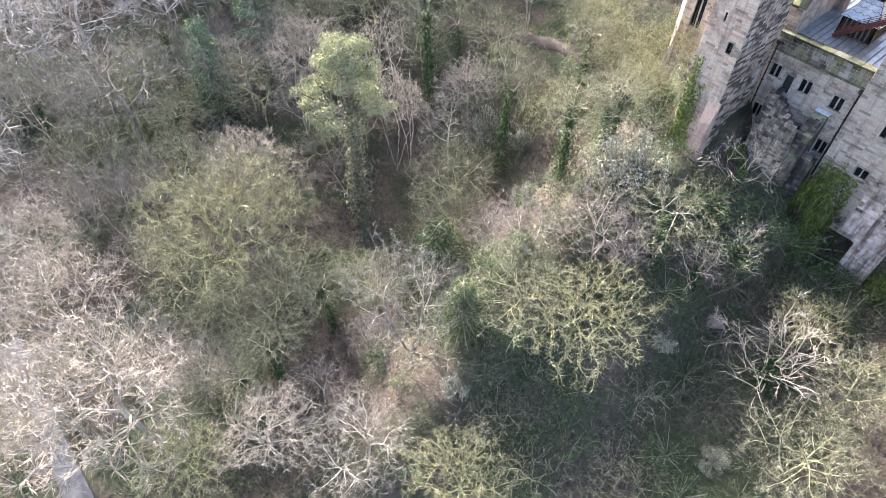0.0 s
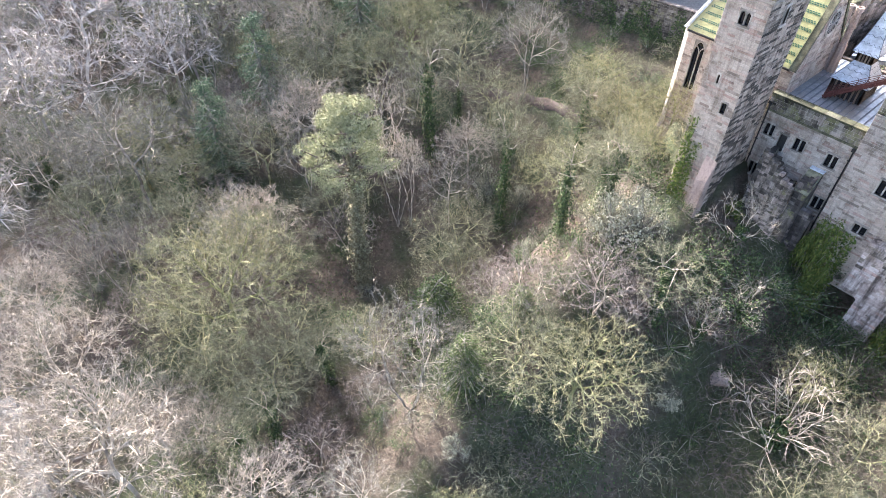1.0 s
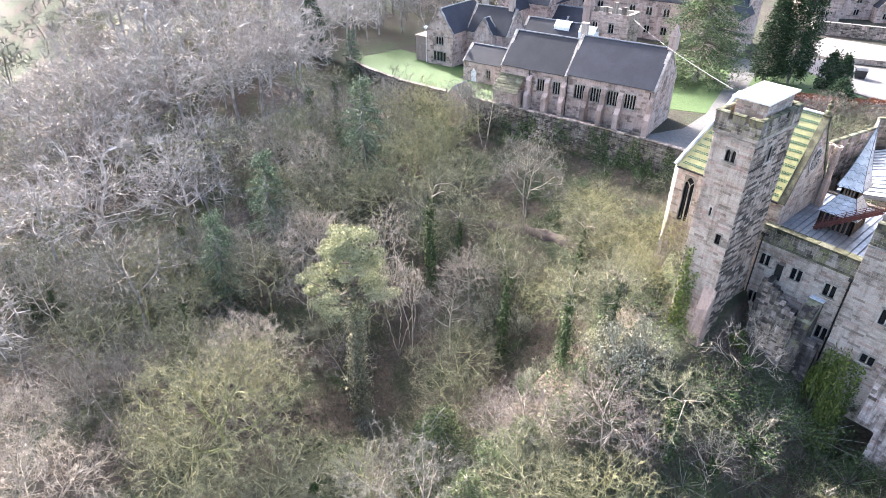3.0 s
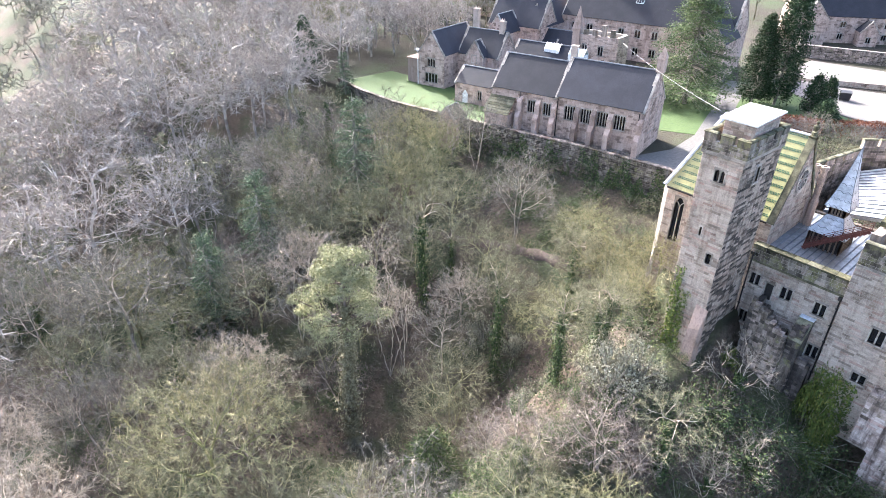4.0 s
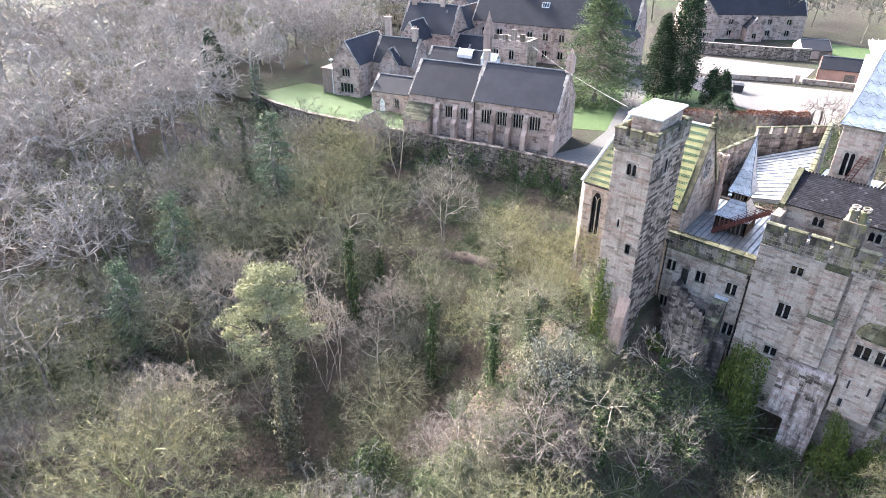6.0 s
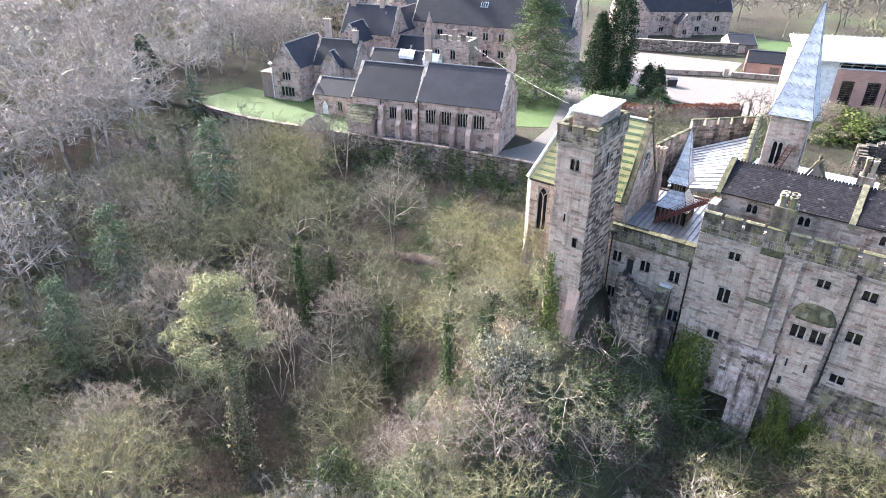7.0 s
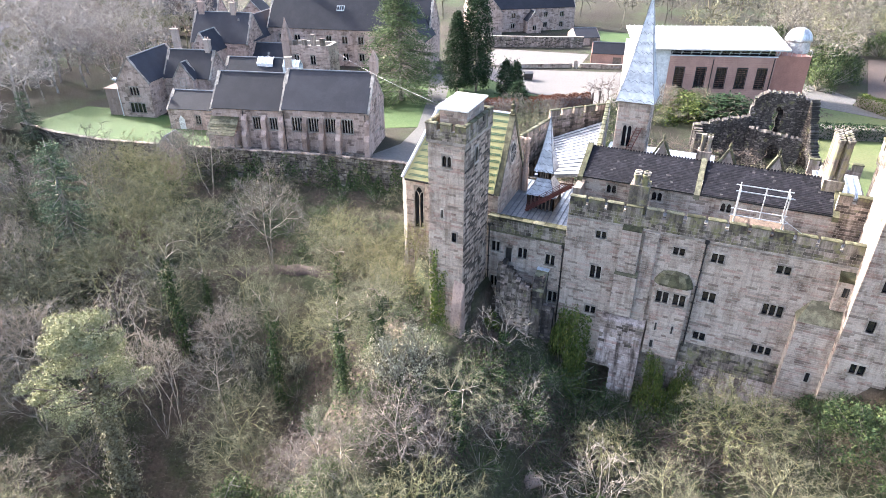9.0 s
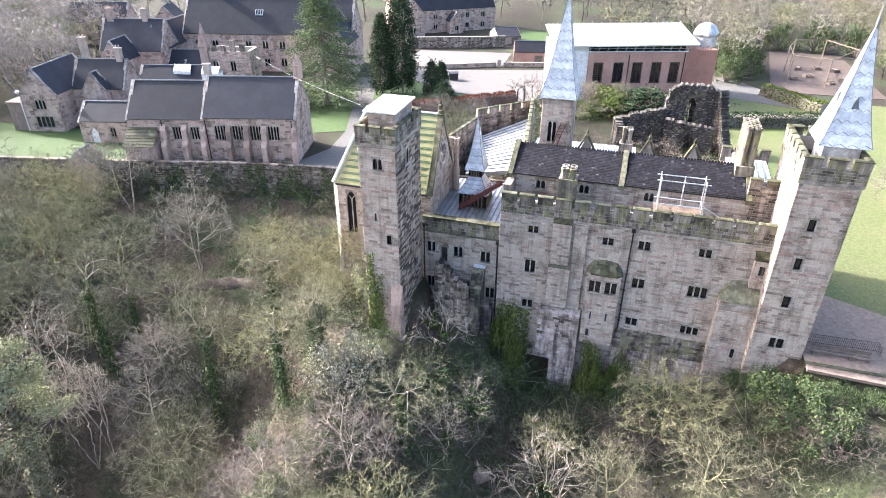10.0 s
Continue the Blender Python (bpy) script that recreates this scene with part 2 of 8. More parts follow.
YEW = leaf_mat("yew_needle", ((0.0, (0.045, 0.06, 0.025)), (0.6, (0.085, 0.11, 0.045)), (1.0, (0.17, 0.20, 0.08))), 0.7)
CEDAR = leaf_mat("cedar_needle", ((0.0, (0.05, 0.075, 0.032)), (0.6, (0.10, 0.14, 0.06)), (1.0, (0.18, 0.22, 0.10))), 0.7)
CYPRESS = leaf_mat("cypress_frond", ((0.0, (0.015, 0.03, 0.014)), (0.6, (0.03, 0.055, 0.025)), (1.0, (0.06, 0.09, 0.04))), 0.65)
BEECH_RED = leaf_mat("russet_leaf", ((0.0, (0.14, 0.05, 0.03)), (1.0, (0.32, 0.14, 0.08))), 0.7)

# ---- building helpers ----
class Geo:
    """Collects faces for one mesh."""

    def __init__(self):
        self.v, self.f = [], []

    def add(self, verts, faces):
        n = len(self.v)
        self.v.extend(tuple(p) for p in verts)
        self.f.extend(tuple(i + n for i in f) for f in faces)
        return self

    def box(self, x0, x1, y0, y1, z0, z1):
        return self.add([(x0, y0, z0), (x1, y0, z0), (x1, y1, z0), (x0, y1, z0), (x0, y0, z1), (x1, y0, z1), (x1, y1, z1), (x0, y1, z1)],
                        [(0, 3, 2, 1), (4, 5, 6, 7), (0, 1, 5, 4), (1, 2, 6, 5), (2, 3, 7, 6), (3, 0, 4, 7)])

    def block(self, x0, x1, y0, y1, z0, z1, c=0.05):
        """A box with chamfered upper edges."""
        return self.add([(x0, y0, z0), (x1, y0, z0), (x1, y1, z0), (x0, y1, z0), (x0, y0, z1 - c), (x1, y0, z1 - c), (x1, y1, z1 - c), (x0, y1, z1 - c),
                         (x0 + c, y0 + c, z1), (x1 - c, y0 + c, z1), (x1 - c, y1 - c, z1), (x0 + c, y1 - c, z1)],
                        [(0, 3, 2, 1), (8, 9, 10, 11), (0, 1, 5, 4), (1, 2, 6, 5), (2, 3, 7, 6), (3, 0, 4, 7), (4, 5, 9, 8), (5, 6, 10, 9), (6, 7, 11, 10), (7, 4, 8, 11)])

    def slab(self, quad, thick):
        """A plate under a quad (counter-clockwise from outside)."""
        a, b, c, d = [Vector(p) for p in quad]
        n = (b - a).cross(d - a).normalized() * thick
        return self.add([a, b, c, d, a - n, b - n, c - n, d - n], [(0, 1, 2, 3), (7, 6, 5, 4), (0, 4, 5, 1), (1, 5, 6, 2), (2, 6, 7, 3), (3, 7, 4, 0)])

    def ngon_slab(self, pts, off):
        """A flat outline pushed by a vector into a solid."""
        n = len(pts)
        o = Vector(off)
        top = [Vector(p) for p in pts]
        return self.add(top + [p + o for p in top], [tuple(range(n)), tuple(range(2 * n - 1, n - 1, -1))] + [(i, i + n, (i + 1) % n + n, (i + 1) % n) for i in range(n)])

    def tube(self, a, b, r0, r1=None, n=6):
        a, b = Vector(a), Vector(b)
        r1 = r0 if r1 is None else r1
        d = (b - a).normalized()
        u = d.orthogonal().normalized()
        w = d.cross(u)
        ring = [u * math.cos(k * 2 * math.pi / n) + w * math.sin(k * 2 * math.pi / n) for k in range(n)]
        return self.add([a + p * r0 for p in ring] + [b + p * r1 for p in ring],
                        [(i, (i + 1) % n, (i + 1) % n + n, i + n) for i in range(n)] + [tuple(range(n - 1, -1, -1)), tuple(range(n, 2 * n))])

    def lathe(self, cx, cy, prof, n=8, turn=0.0):
        """Rings of (radius, z) round an upright axis, closed at both ends."""
        base = len(prof)
        vs = [(cx + r * math.cos(turn + k * 2 * math.pi / n), cy + r * math.sin(turn + k * 2 * math.pi / n), z) for r, z in prof for k in range(n)]
        fs = [(j * n + i, j * n + (i + 1) % n, (j + 1) * n + (i + 1) % n, (j + 1) * n + i) for j in range(base - 1) for i in range(n)]
        fs += [tuple(range(n - 1, -1, -1)), tuple(range((base - 1) * n, base * n))]
        return self.add(vs, fs)


def mesh_of(name, geo, material):
    me = bpy.data.meshes.new(name)
    me.from_pydata(geo.v, [], geo.f)
    me.materials.append(material)
    me.update()
    return me


def part(name, geo, material, parent, label="", smooth=False):
    """Links a Geo as one mesh under a thing or a part."""
    ob = new(name, mesh_of(name, geo, material))
    ob.parent = parent
    if smooth:
        ob.data.shade_smooth()
    return tagged(ob, label)


def thing(name, where, label, category, group="", kind=""):
    ob = new(name)
    ob.matrix_world = where
    ob.empty_display_size = 0.5
    return tagged(ob, label, category, group, kind)


def solid(name, geo, material, label, category, group="", kind="", where=None, smooth=False):
    ob = new(name, mesh_of(name, geo, material))
    if where is not None:
        ob.matrix_world = where
    if smooth:
        ob.data.shade_smooth()
    return tagged(ob, label, category, group, kind)


RNG = random.Random(7)


class Wall:
    """An upright wall: o its foot corner, u along it, outward normal to the right of u when seen from above."""

    def __init__(self, o, angle, length, z0, z1, thick=0.8):
        self.o, self.length, self.z0, self.z1, self.thick = Vector((o[0], o[1], 0)), length, z0, z1, thick
        a = radians(angle)
        self.u, self.n = Vector((math.cos(a), math.sin(a), 0)), Vector((math.sin(a), -math.cos(a), 0))
        self.holes = []

    def at(self, s, z, out=0.0):
        p = self.o + self.u * s + self.n * out
        return (p.x, p.y, z)

    def bar(self, geo, s0, s1, z0, z1, d0, d1):
        """A box on the wall, from depth d0 to d1 outwards."""
        vs = [self.at(s, z, d) for z in (z0, z1) for s, d in ((s0, d1), (s1, d1), (s1, d0), (s0, d0))]
        geo.add(vs, [(0, 3, 2, 1), (4, 5, 6, 7), (0, 1, 5, 4), (1, 2, 6, 5), (2, 3, 7, 6), (3, 0, 4, 7)])

    def body(self, geo):
        """The wall itself, one closed skin with its openings cut through."""
        ss = sorted({0, self.length, *[h[0] for h in self.holes], *[h[1] for h in self.holes]})
        zs = sorted({self.z0, self.z1, *[h[2] for h in self.holes], *[h[3] for h in self.holes]})
        ids, vs, fs = {}, [], []

        def vid(i, j, k):
            if (i, j, k) not in ids:
                ids[i, j, k] = len(vs)
                vs.append(self.at(ss[i], zs[j], 0 if k == 0 else -self.thick))
            return ids[i, j, k]

        def full(i, j):
            if not (0 <= i < len(ss) - 1 and 0 <= j < len(zs) - 1):
                return False
            cs, cz = (ss[i] + ss[i + 1]) / 2, (zs[j] + zs[j + 1]) / 2
            return not any(h[0] <= cs <= h[1] and h[2] <= cz <= h[3] for h in self.holes)

        for i in range(len(ss) - 1):
            for j in range(len(zs) - 1):
                if not full(i, j):
                    continue
                fs.append((vid(i, j, 0), vid(i + 1, j, 0), vid(i + 1, j + 1, 0), vid(i, j + 1, 0)))
                fs.append((vid(i, j, 1), vid(i, j + 1, 1), vid(i + 1, j + 1, 1), vid(i + 1, j, 1)))
                for di, dj, p, q in ((-1, 0, (0, 1), (0, 0)), (1, 0, (1, 0), (1, 1)), (0, -1, (0, 0), (1, 0)), (0, 1, (1, 1), (0, 1))):
                    if not full(i + di, j + dj):
                        fs.append((vid(i + q[0], j + q[1], 0), vid(i + p[0], j + p[1], 0), vid(i + p[0], j + p[1], 1), vid(i + q[0], j + q[1], 1)))
        geo.add(vs, fs)

    def stones(self, geo, course=(0.22, 0.31), size=(0.5, 1.3), rng=RNG, picked=None, proud=(0.012, 0.035), gap=0.010, top=None):
        """Courses of single stones on the face. picked: collects (matrix) of those stones for which it is asked."""
        z = self.z0
        end = self.z1 if top is None else top
        while z < end - 0.08:
            h = min(rng.uniform(*course), end - z)
            s = -rng.uniform(0, 0.4)
            cuts = [(a - 0.12, b + 0.12) for a, b, c, d in self.holes if min(d + 0.1, z + h) - max(c - 0.1, z) > 0.06]
            while s < self.length:
                l = rng.uniform(*size)
                spans = [(max(s, 0), min(s + l, self.length))]
                for a, b in cuts:
                    nxt = []
                    for p, q in spans:
                        if b <= p or a >= q:
                            nxt.append((p, q))
                        else:
                            nxt += [(p, a)] if a > p else []
                            nxt += [(b, q)] if b < q else []
                    spans = nxt
                for p, q in spans:
                    if q - p > 0.1:
                        out = rng.uniform(*proud)
                        if picked is not None and picked[0](p, z) and len(picked[1]) < 300:
                            picked[1].append((p + gap, q - gap, z + gap, z + h - gap, out))
                        else:
                            self.stone(geo, p + gap, q - gap, z + gap, z + h - gap, out)
                s += l
            z += h

    def stone(self, geo, s0, s1, z0, z1, out):
        c = 0.02
        vs = [self.at(s0, z0), self.at(s1, z0), self.at(s1, z1), self.at(s0, z1),
              self.at(s0 + c, z0 + c, out), self.at(s1 - c, z0 + c, out), self.at(s1 - c, z1 - c, out), self.at(s0 + c, z1 - c, out)]
        geo.add(vs, [(4, 5, 6, 7), (0, 1, 5, 4), (1, 2, 6, 5), (2, 3, 7, 6), (3, 0, 4, 7)])

    def piece_matrix(self, s0, s1, z0, z1, out):
        p = self.at((s0 + s1) / 2, (z0 + z1) / 2)
        m = Matrix((self.u, self.n, Vector((0, 0, 1)))).transposed().to_4x4()
        return Matrix.Translation(p) @ m @ Matrix.Diagonal((s1 - s0, out, z1 - z0, 1))

    def window(self, parent, s, z, w, h, lights=2, arched=False, glass=GLASS, stone=DRESSED, mull=0.13, label="", hole=True, name="window"):
        """A mullioned window centred at s, with its sill at z: a stone surround with panes under it."""
        if hole:
            self.holes.append((s - w / 2, s + w / 2, z, z + h))
        g = Geo()
        b = 0.14
        for a0, a1, c0, c1, d in ((s - w / 2 - b, s - w / 2, z, z + h, 0.05), (s + w / 2, s + w / 2 + b, z, z + h, 0.05),
                                  (s - w / 2 - b, s + w / 2 + b, z + h, z + h + 0.2, 0.055), (s - w / 2 - b - 0.08, s + w / 2 + b + 0.08, z - 0.16, z, 0.11)):
            self.bar(g, a0, a1, c0, c1, -0.3, d)
        lw = (w - mull * (lights - 1)) / lights
        if arched:
            for k in range(lights):
                a = s - w / 2 + k * (lw + mull)
                for side in (-1, 1):
                    c = a + lw / 2
                    e = a if side < 0 else a + lw
                    top = z + h
                    pts = [(e, top), (e, top - lw * 0.75), (c + side * lw * 0.36, top - lw * 0.36), (c + side * lw * 0.2, top - lw * 0.12), (c, top)]
                    if side > 0:
                        pts = pts[::-1]
                    g.ngon_slab([self.at(p, q, 0.0) for p, q in pts], self.n * -0.22)
        win = part(name, g, stone, parent, label)
        for k in range(lights):
            a = s - w / 2 + k * (lw + mull)
            pg = Geo()
            self.bar(pg, a, a + lw, z, z + h, -0.27, -0.22)
            part("pane", pg, glass, win)
            if k:
                mg = Geo()
                self.bar(mg, a - mull, a, z, z + h, -0.25, -0.02)
                part("mullion", mg, stone, win)
        return win


def stone_pieces(parent, wall, picks, material=STONE):
    """Single stones as objects on one shared chamfered mesh."""
    g = Geo()
    g.add([(-.5, 0, -.5), (.5, 0, -.5), (.5, 0, .5), (-.5, 0, .5), (-.47, 1, -.44), (.47, 1, -.44), (.47, 1, .44), (-.47, 1, .44)],
          [(4, 7, 6, 5), (0, 4, 5, 1), (1, 5, 6, 2), (2, 6, 7, 3), (3, 7, 4, 0)])
    me = mesh_of("stone", g, material)
    for p in picks:
        ob = new("stone", me)
        ob.parent = parent
        ob.matrix_basis = wall.piece_matrix(*p)


def merlons(parent, wall, s0, s1, z, h, count, gapw, thick=0.45, out=0.06, stone=STONE, cap=MOSSY):
    """A row of battlements with mossy copings, each one a part."""
    w = ((s1 - s0) - gapw * (count - 1)) / count
    for k in range(count):
        a = s0 + k * (w + gapw)
        g = Geo()
        wall.bar(g, a, a + w, z, z + h, out - thick, out)
        m = part("merlon", g, stone, parent)
        c = Geo()
        o = [wall.at(a - 0.06, z + h, out + 0.07), wall.at(a + w + 0.06, z + h, out + 0.07), wall.at(a + w + 0.06, z + h, out - thick - 0.07), wall.at(a - 0.06, z + h, out - thick - 0.07)]
        t = [wall.at(a + 0.02, z + h + 0.16, out - 0.08), wall.at(a + w - 0.02, z + h + 0.16, out - 0.08), wall.at(a + w - 0.02, z + h + 0.16, out - thick + 0.08), wall.at(a + 0.02, z + h + 0.16, out - thick + 0.08)]
        o2 = [(p[0], p[1], p[2] + 0.07) for p in o]
        c.add(o + o2 + t, [(3, 2, 1, 0), (0, 1, 5, 4), (1, 2, 6, 5), (2, 3, 7, 6), (3, 0, 4, 7), (4, 5, 9, 8), (5, 6, 10, 9), (6, 7, 11, 10), (7, 4, 8, 11), (8, 9, 10, 11)])
        part("coping", c, cap, m)


def drainpipe(parent, wall, s, z0, z1):
    g = Geo()
    g.tube(wall.at(s, z0, 0.12), wall.at(s, z1, 0.12), 0.075, n=8)
    wall.bar(g, s - 0.2, s + 0.2, z1, z1 + 0.35, 0.02, 0.3)
    for z in np.arange(z0 + 1, z1, 2.0):
        wall.bar(g, s - 0.14, s + 0.14, z, z + 0.08, 0.0, 0.16)
    part("drainpipe", g, IRON, parent, "black cast-iron drainpipe with hopper head")

# ---- the ground: a plateau with castle and church above a wooded valley ----
EDGE_X = (-400, -190, -150, -117, -105, -89, -81, -65, -47, -40, -35, -33, -26, -21.5, -20.5, 14, 15, 21, 30, 60, 160, 400)
EDGE_Y = (66, 64, 68, 74, 74.5, 78, 80, 84.3, 87.6, 84, 74, 62.5, 54, 54, 61, 61, 58.5, 55.5, 54, 50, 40, 30)
FOOT_X = (-400, -150, -120, -100, -50, -36, -26, -20, -13, -8, 0, 9, 14, 18, 24, 60, 400)
FOOT_Z = (-1, -2, -4, -5, -5.5, -5.5, -3.0, -3.0, -6, -12.5, -11, -8.5, -6.5, -4, -2, -3, -3)


def ground_z(x, y):
    x, y = np.asarray(x, float), np.asarray(y, float)
    s = np.interp(x, EDGE_X, EDGE_Y) - y
    foot = np.interp(x, FOOT_X, FOOT_Z)
    t = np.clip((s - 1.0) / 62.0, 0, 1)
    t = t * t * (3 - 2 * t)
    low = foot + (-26.0 - foot) * t
    low += 1.1 * np.sin(x * 0.11 + 1.3) * np.sin(y * 0.13) * np.clip(s / 20, 0, 1)
    drop = np.clip((s + 0.9) / 0.9, 0, 1)
    z = low * drop
    # the far side of the valley and the hill behind the village
    z += 16 * np.clip((-x - 170 + 0.3 * y) / 220, 0, 1) * np.clip(1 - drop * 0.2, 0, 1)
    z += 14 * np.clip((y - 235) / 220, 0, 1)
    z += 20 * np.clip((-y - 60) / 200, 0, 1)
    return z


def gz(x, y):
    return float(ground_z(x, y))


def terrain():
    far = [60, 120, 220, 400, 800, 1600, 3000]
    xs = np.array([-260 - d for d in far[::-1]] + list(np.arange(-260, -130, 5.0)) + list(np.arange(-130, 32, 1.25)) + list(np.arange(32, 132, 5.0)) + [130 + d for d in far])
    ys = np.array([-80 - d for d in far[::-1]] + list(np.arange(-80, 20, 4.0)) + list(np.arange(20, 48, 2.0)) + list(np.arange(48, 92, 0.75)) + list(np.arange(92, 282, 6.0)) + [280 + d for d in far])
    gx, gy = np.meshgrid(xs, ys)
    zz = ground_z(gx, gy)
    n, m = len(xs), len(ys)
    vs = np.stack([gx, gy, zz], -1).reshape(-1, 3)
    fs = [(j * n + i, j * n + i + 1, (j + 1) * n + i + 1, (j + 1) * n + i) for j in range(m - 1) for i in range(n - 1)]
    me = bpy.data.meshes.new("ground")
    me.from_pydata(vs.tolist(), [], fs)
    me.materials.append(GROUND)
    me.shade_smooth()
    tagged(new("ground", me), "leaf-littered woodland floor falling into the valley", "ground", kind="structure")


terrain()


def sheet(name, outline, z, material, label, category, thick=0.3, kind="structure"):
    """A flat surface laid on the plateau, with its edge let into the ground."""
    g = Geo()
    g.ngon_slab([(x, y, z) for x, y in outline], (0, 0, -thick))
    return solid(name, g, material, label, category, kind=kind)


sheet("lawn", [(-128, 76), (-104, 76), (-89, 79.5), (-80.5, 82), (-84, 93), (-108, 93), (-128, 91)], 0.05, GRASS, "mown lawn beside the church in low sunlight", "grass")
sheet("drive", [(-56, 88.2), (-46.8, 88.6), (-38, 86), (-34, 100), (-44, 112), (-56, 127), (-66, 150), (-72, 149), (-61, 126), (-54.5, 108), (-53, 98)], 0.03, ASPHALT, "asphalt drive past the church porch", "road")
sheet("church_lawn", [(-62, 104), (-54.5, 108), (-61, 126), (-68, 142), (-88, 138), (-90, 104)], 0.05, GRASS, "shaded lawn under the cedar", "grass")
sheet("car_park", [(-66, 151), (-56, 151), (-44, 143), (-27, 138), (-12, 150), (-12, 158), (-23, 172), (-52, 163), (-58, 163)], 0.06, TARMAC_PALE, "pale tarmac car park", "road")
sheet("upper_car_park", [(-64, 165), (-52, 166.5), (-37, 173.5), (-38, 190), (-66, 186)], 0.06, TARMAC_PALE, "pale tarmac upper car park", "road")
sheet("bank_lawn", [(-58, 130), (-46, 129), (-28, 136), (-43, 142), (-55, 150), (-65, 150)], 0.09, GRASS, "sunlit grass bank beside the car park", "grass")
sheet("castle_lawn", [(20.5, 62), (36, 62), (60, 90), (60, 160), (18, 158), (18, 128), (22, 90), (22, 72)], 0.05, GRASS_DRY, "worn castle lawn with bare patches", "grass")
sheet("castle_path", [(20, 55.5), (33, 55), (34, 66), (23.5, 71), (20.2, 71)], 0.08, PATH, "stony path round the corner tower", "path")
sheet("field", [(-44, 206), (-8, 206), (-8, 226), (-50, 228)], 0.3, GRASS, "bright grass field beyond the houses", "grass")
sheet("playground_surface", [(31, 166), (56, 166), (56, 216), (37, 216)], 0.12, BARK_CHIP, "worn bark playground surface", "ground")
sheet("school_road", [(18, 158), (34, 152), (39, 153), (21, 178), (18, 178)], 0.1, ASPHALT, "asphalt road beside the brick hall", "road")
sheet("valley_track", [(-66, -16.6), (-50.3, -16.3), (-42.3, -16.5), (-30, -17), (-30, -14.4), (-40, -13.9), (-48.6, -14.2), (-66, -14.2)], -25.6, ASPHALT, "tarmac track along the valley floor", "path", 1.5)


def retaining_wall():
    """The churchyard wall of rubble stone with a pale coping."""
    t = thing("retaining_wall", pose(-81, 80, -5), "old rubble retaining wall under the churchyard", "wall", kind="structure")
    pts = [(-128, 75.2), (-117, 74), (-105, 74.5), (-89, 78), (-81, 80), (-65, 84.3), (-47, 87.6), (-40, 86)]
    rng = random.Random(3)
    for (x0, y0), (x1, y1) in zip(pts, pts[1:]):
        ln = math.hypot(x1 - x0, y1 - y0)
        w = Wall((x0, y0), math.degrees(math.atan2(y1 - y0, x1 - x0)), ln, -7, 0.75, 0.6)
        g, st, c = Geo(), Geo(), Geo()
        w.body(g)
        w.stones(st, (0.3, 0.45), (0.5, 1.1), rng, proud=(0.02, 0.09))
        for k in range(int(ln / 1.4)):
            a = k * ln / int(ln / 1.4)
            w.bar(c, a + 0.02, a + ln / int(ln / 1.4) - 0.02, 0.75, 0.92 + rng.uniform(0, 0.05), -0.7, 0.12)
        for nm, ge, ma in (("wall_face", g, MORTAR), ("stonework", st, WALL_OLD), ("coping", c, STONE_OLD)):
            p = part(nm, ge, ma, t)
            p.matrix_parent_inverse = t.matrix_world.inverted()
            if nm != "wall_face":
                tagged(p, kind="stuff")


retaining_wall()

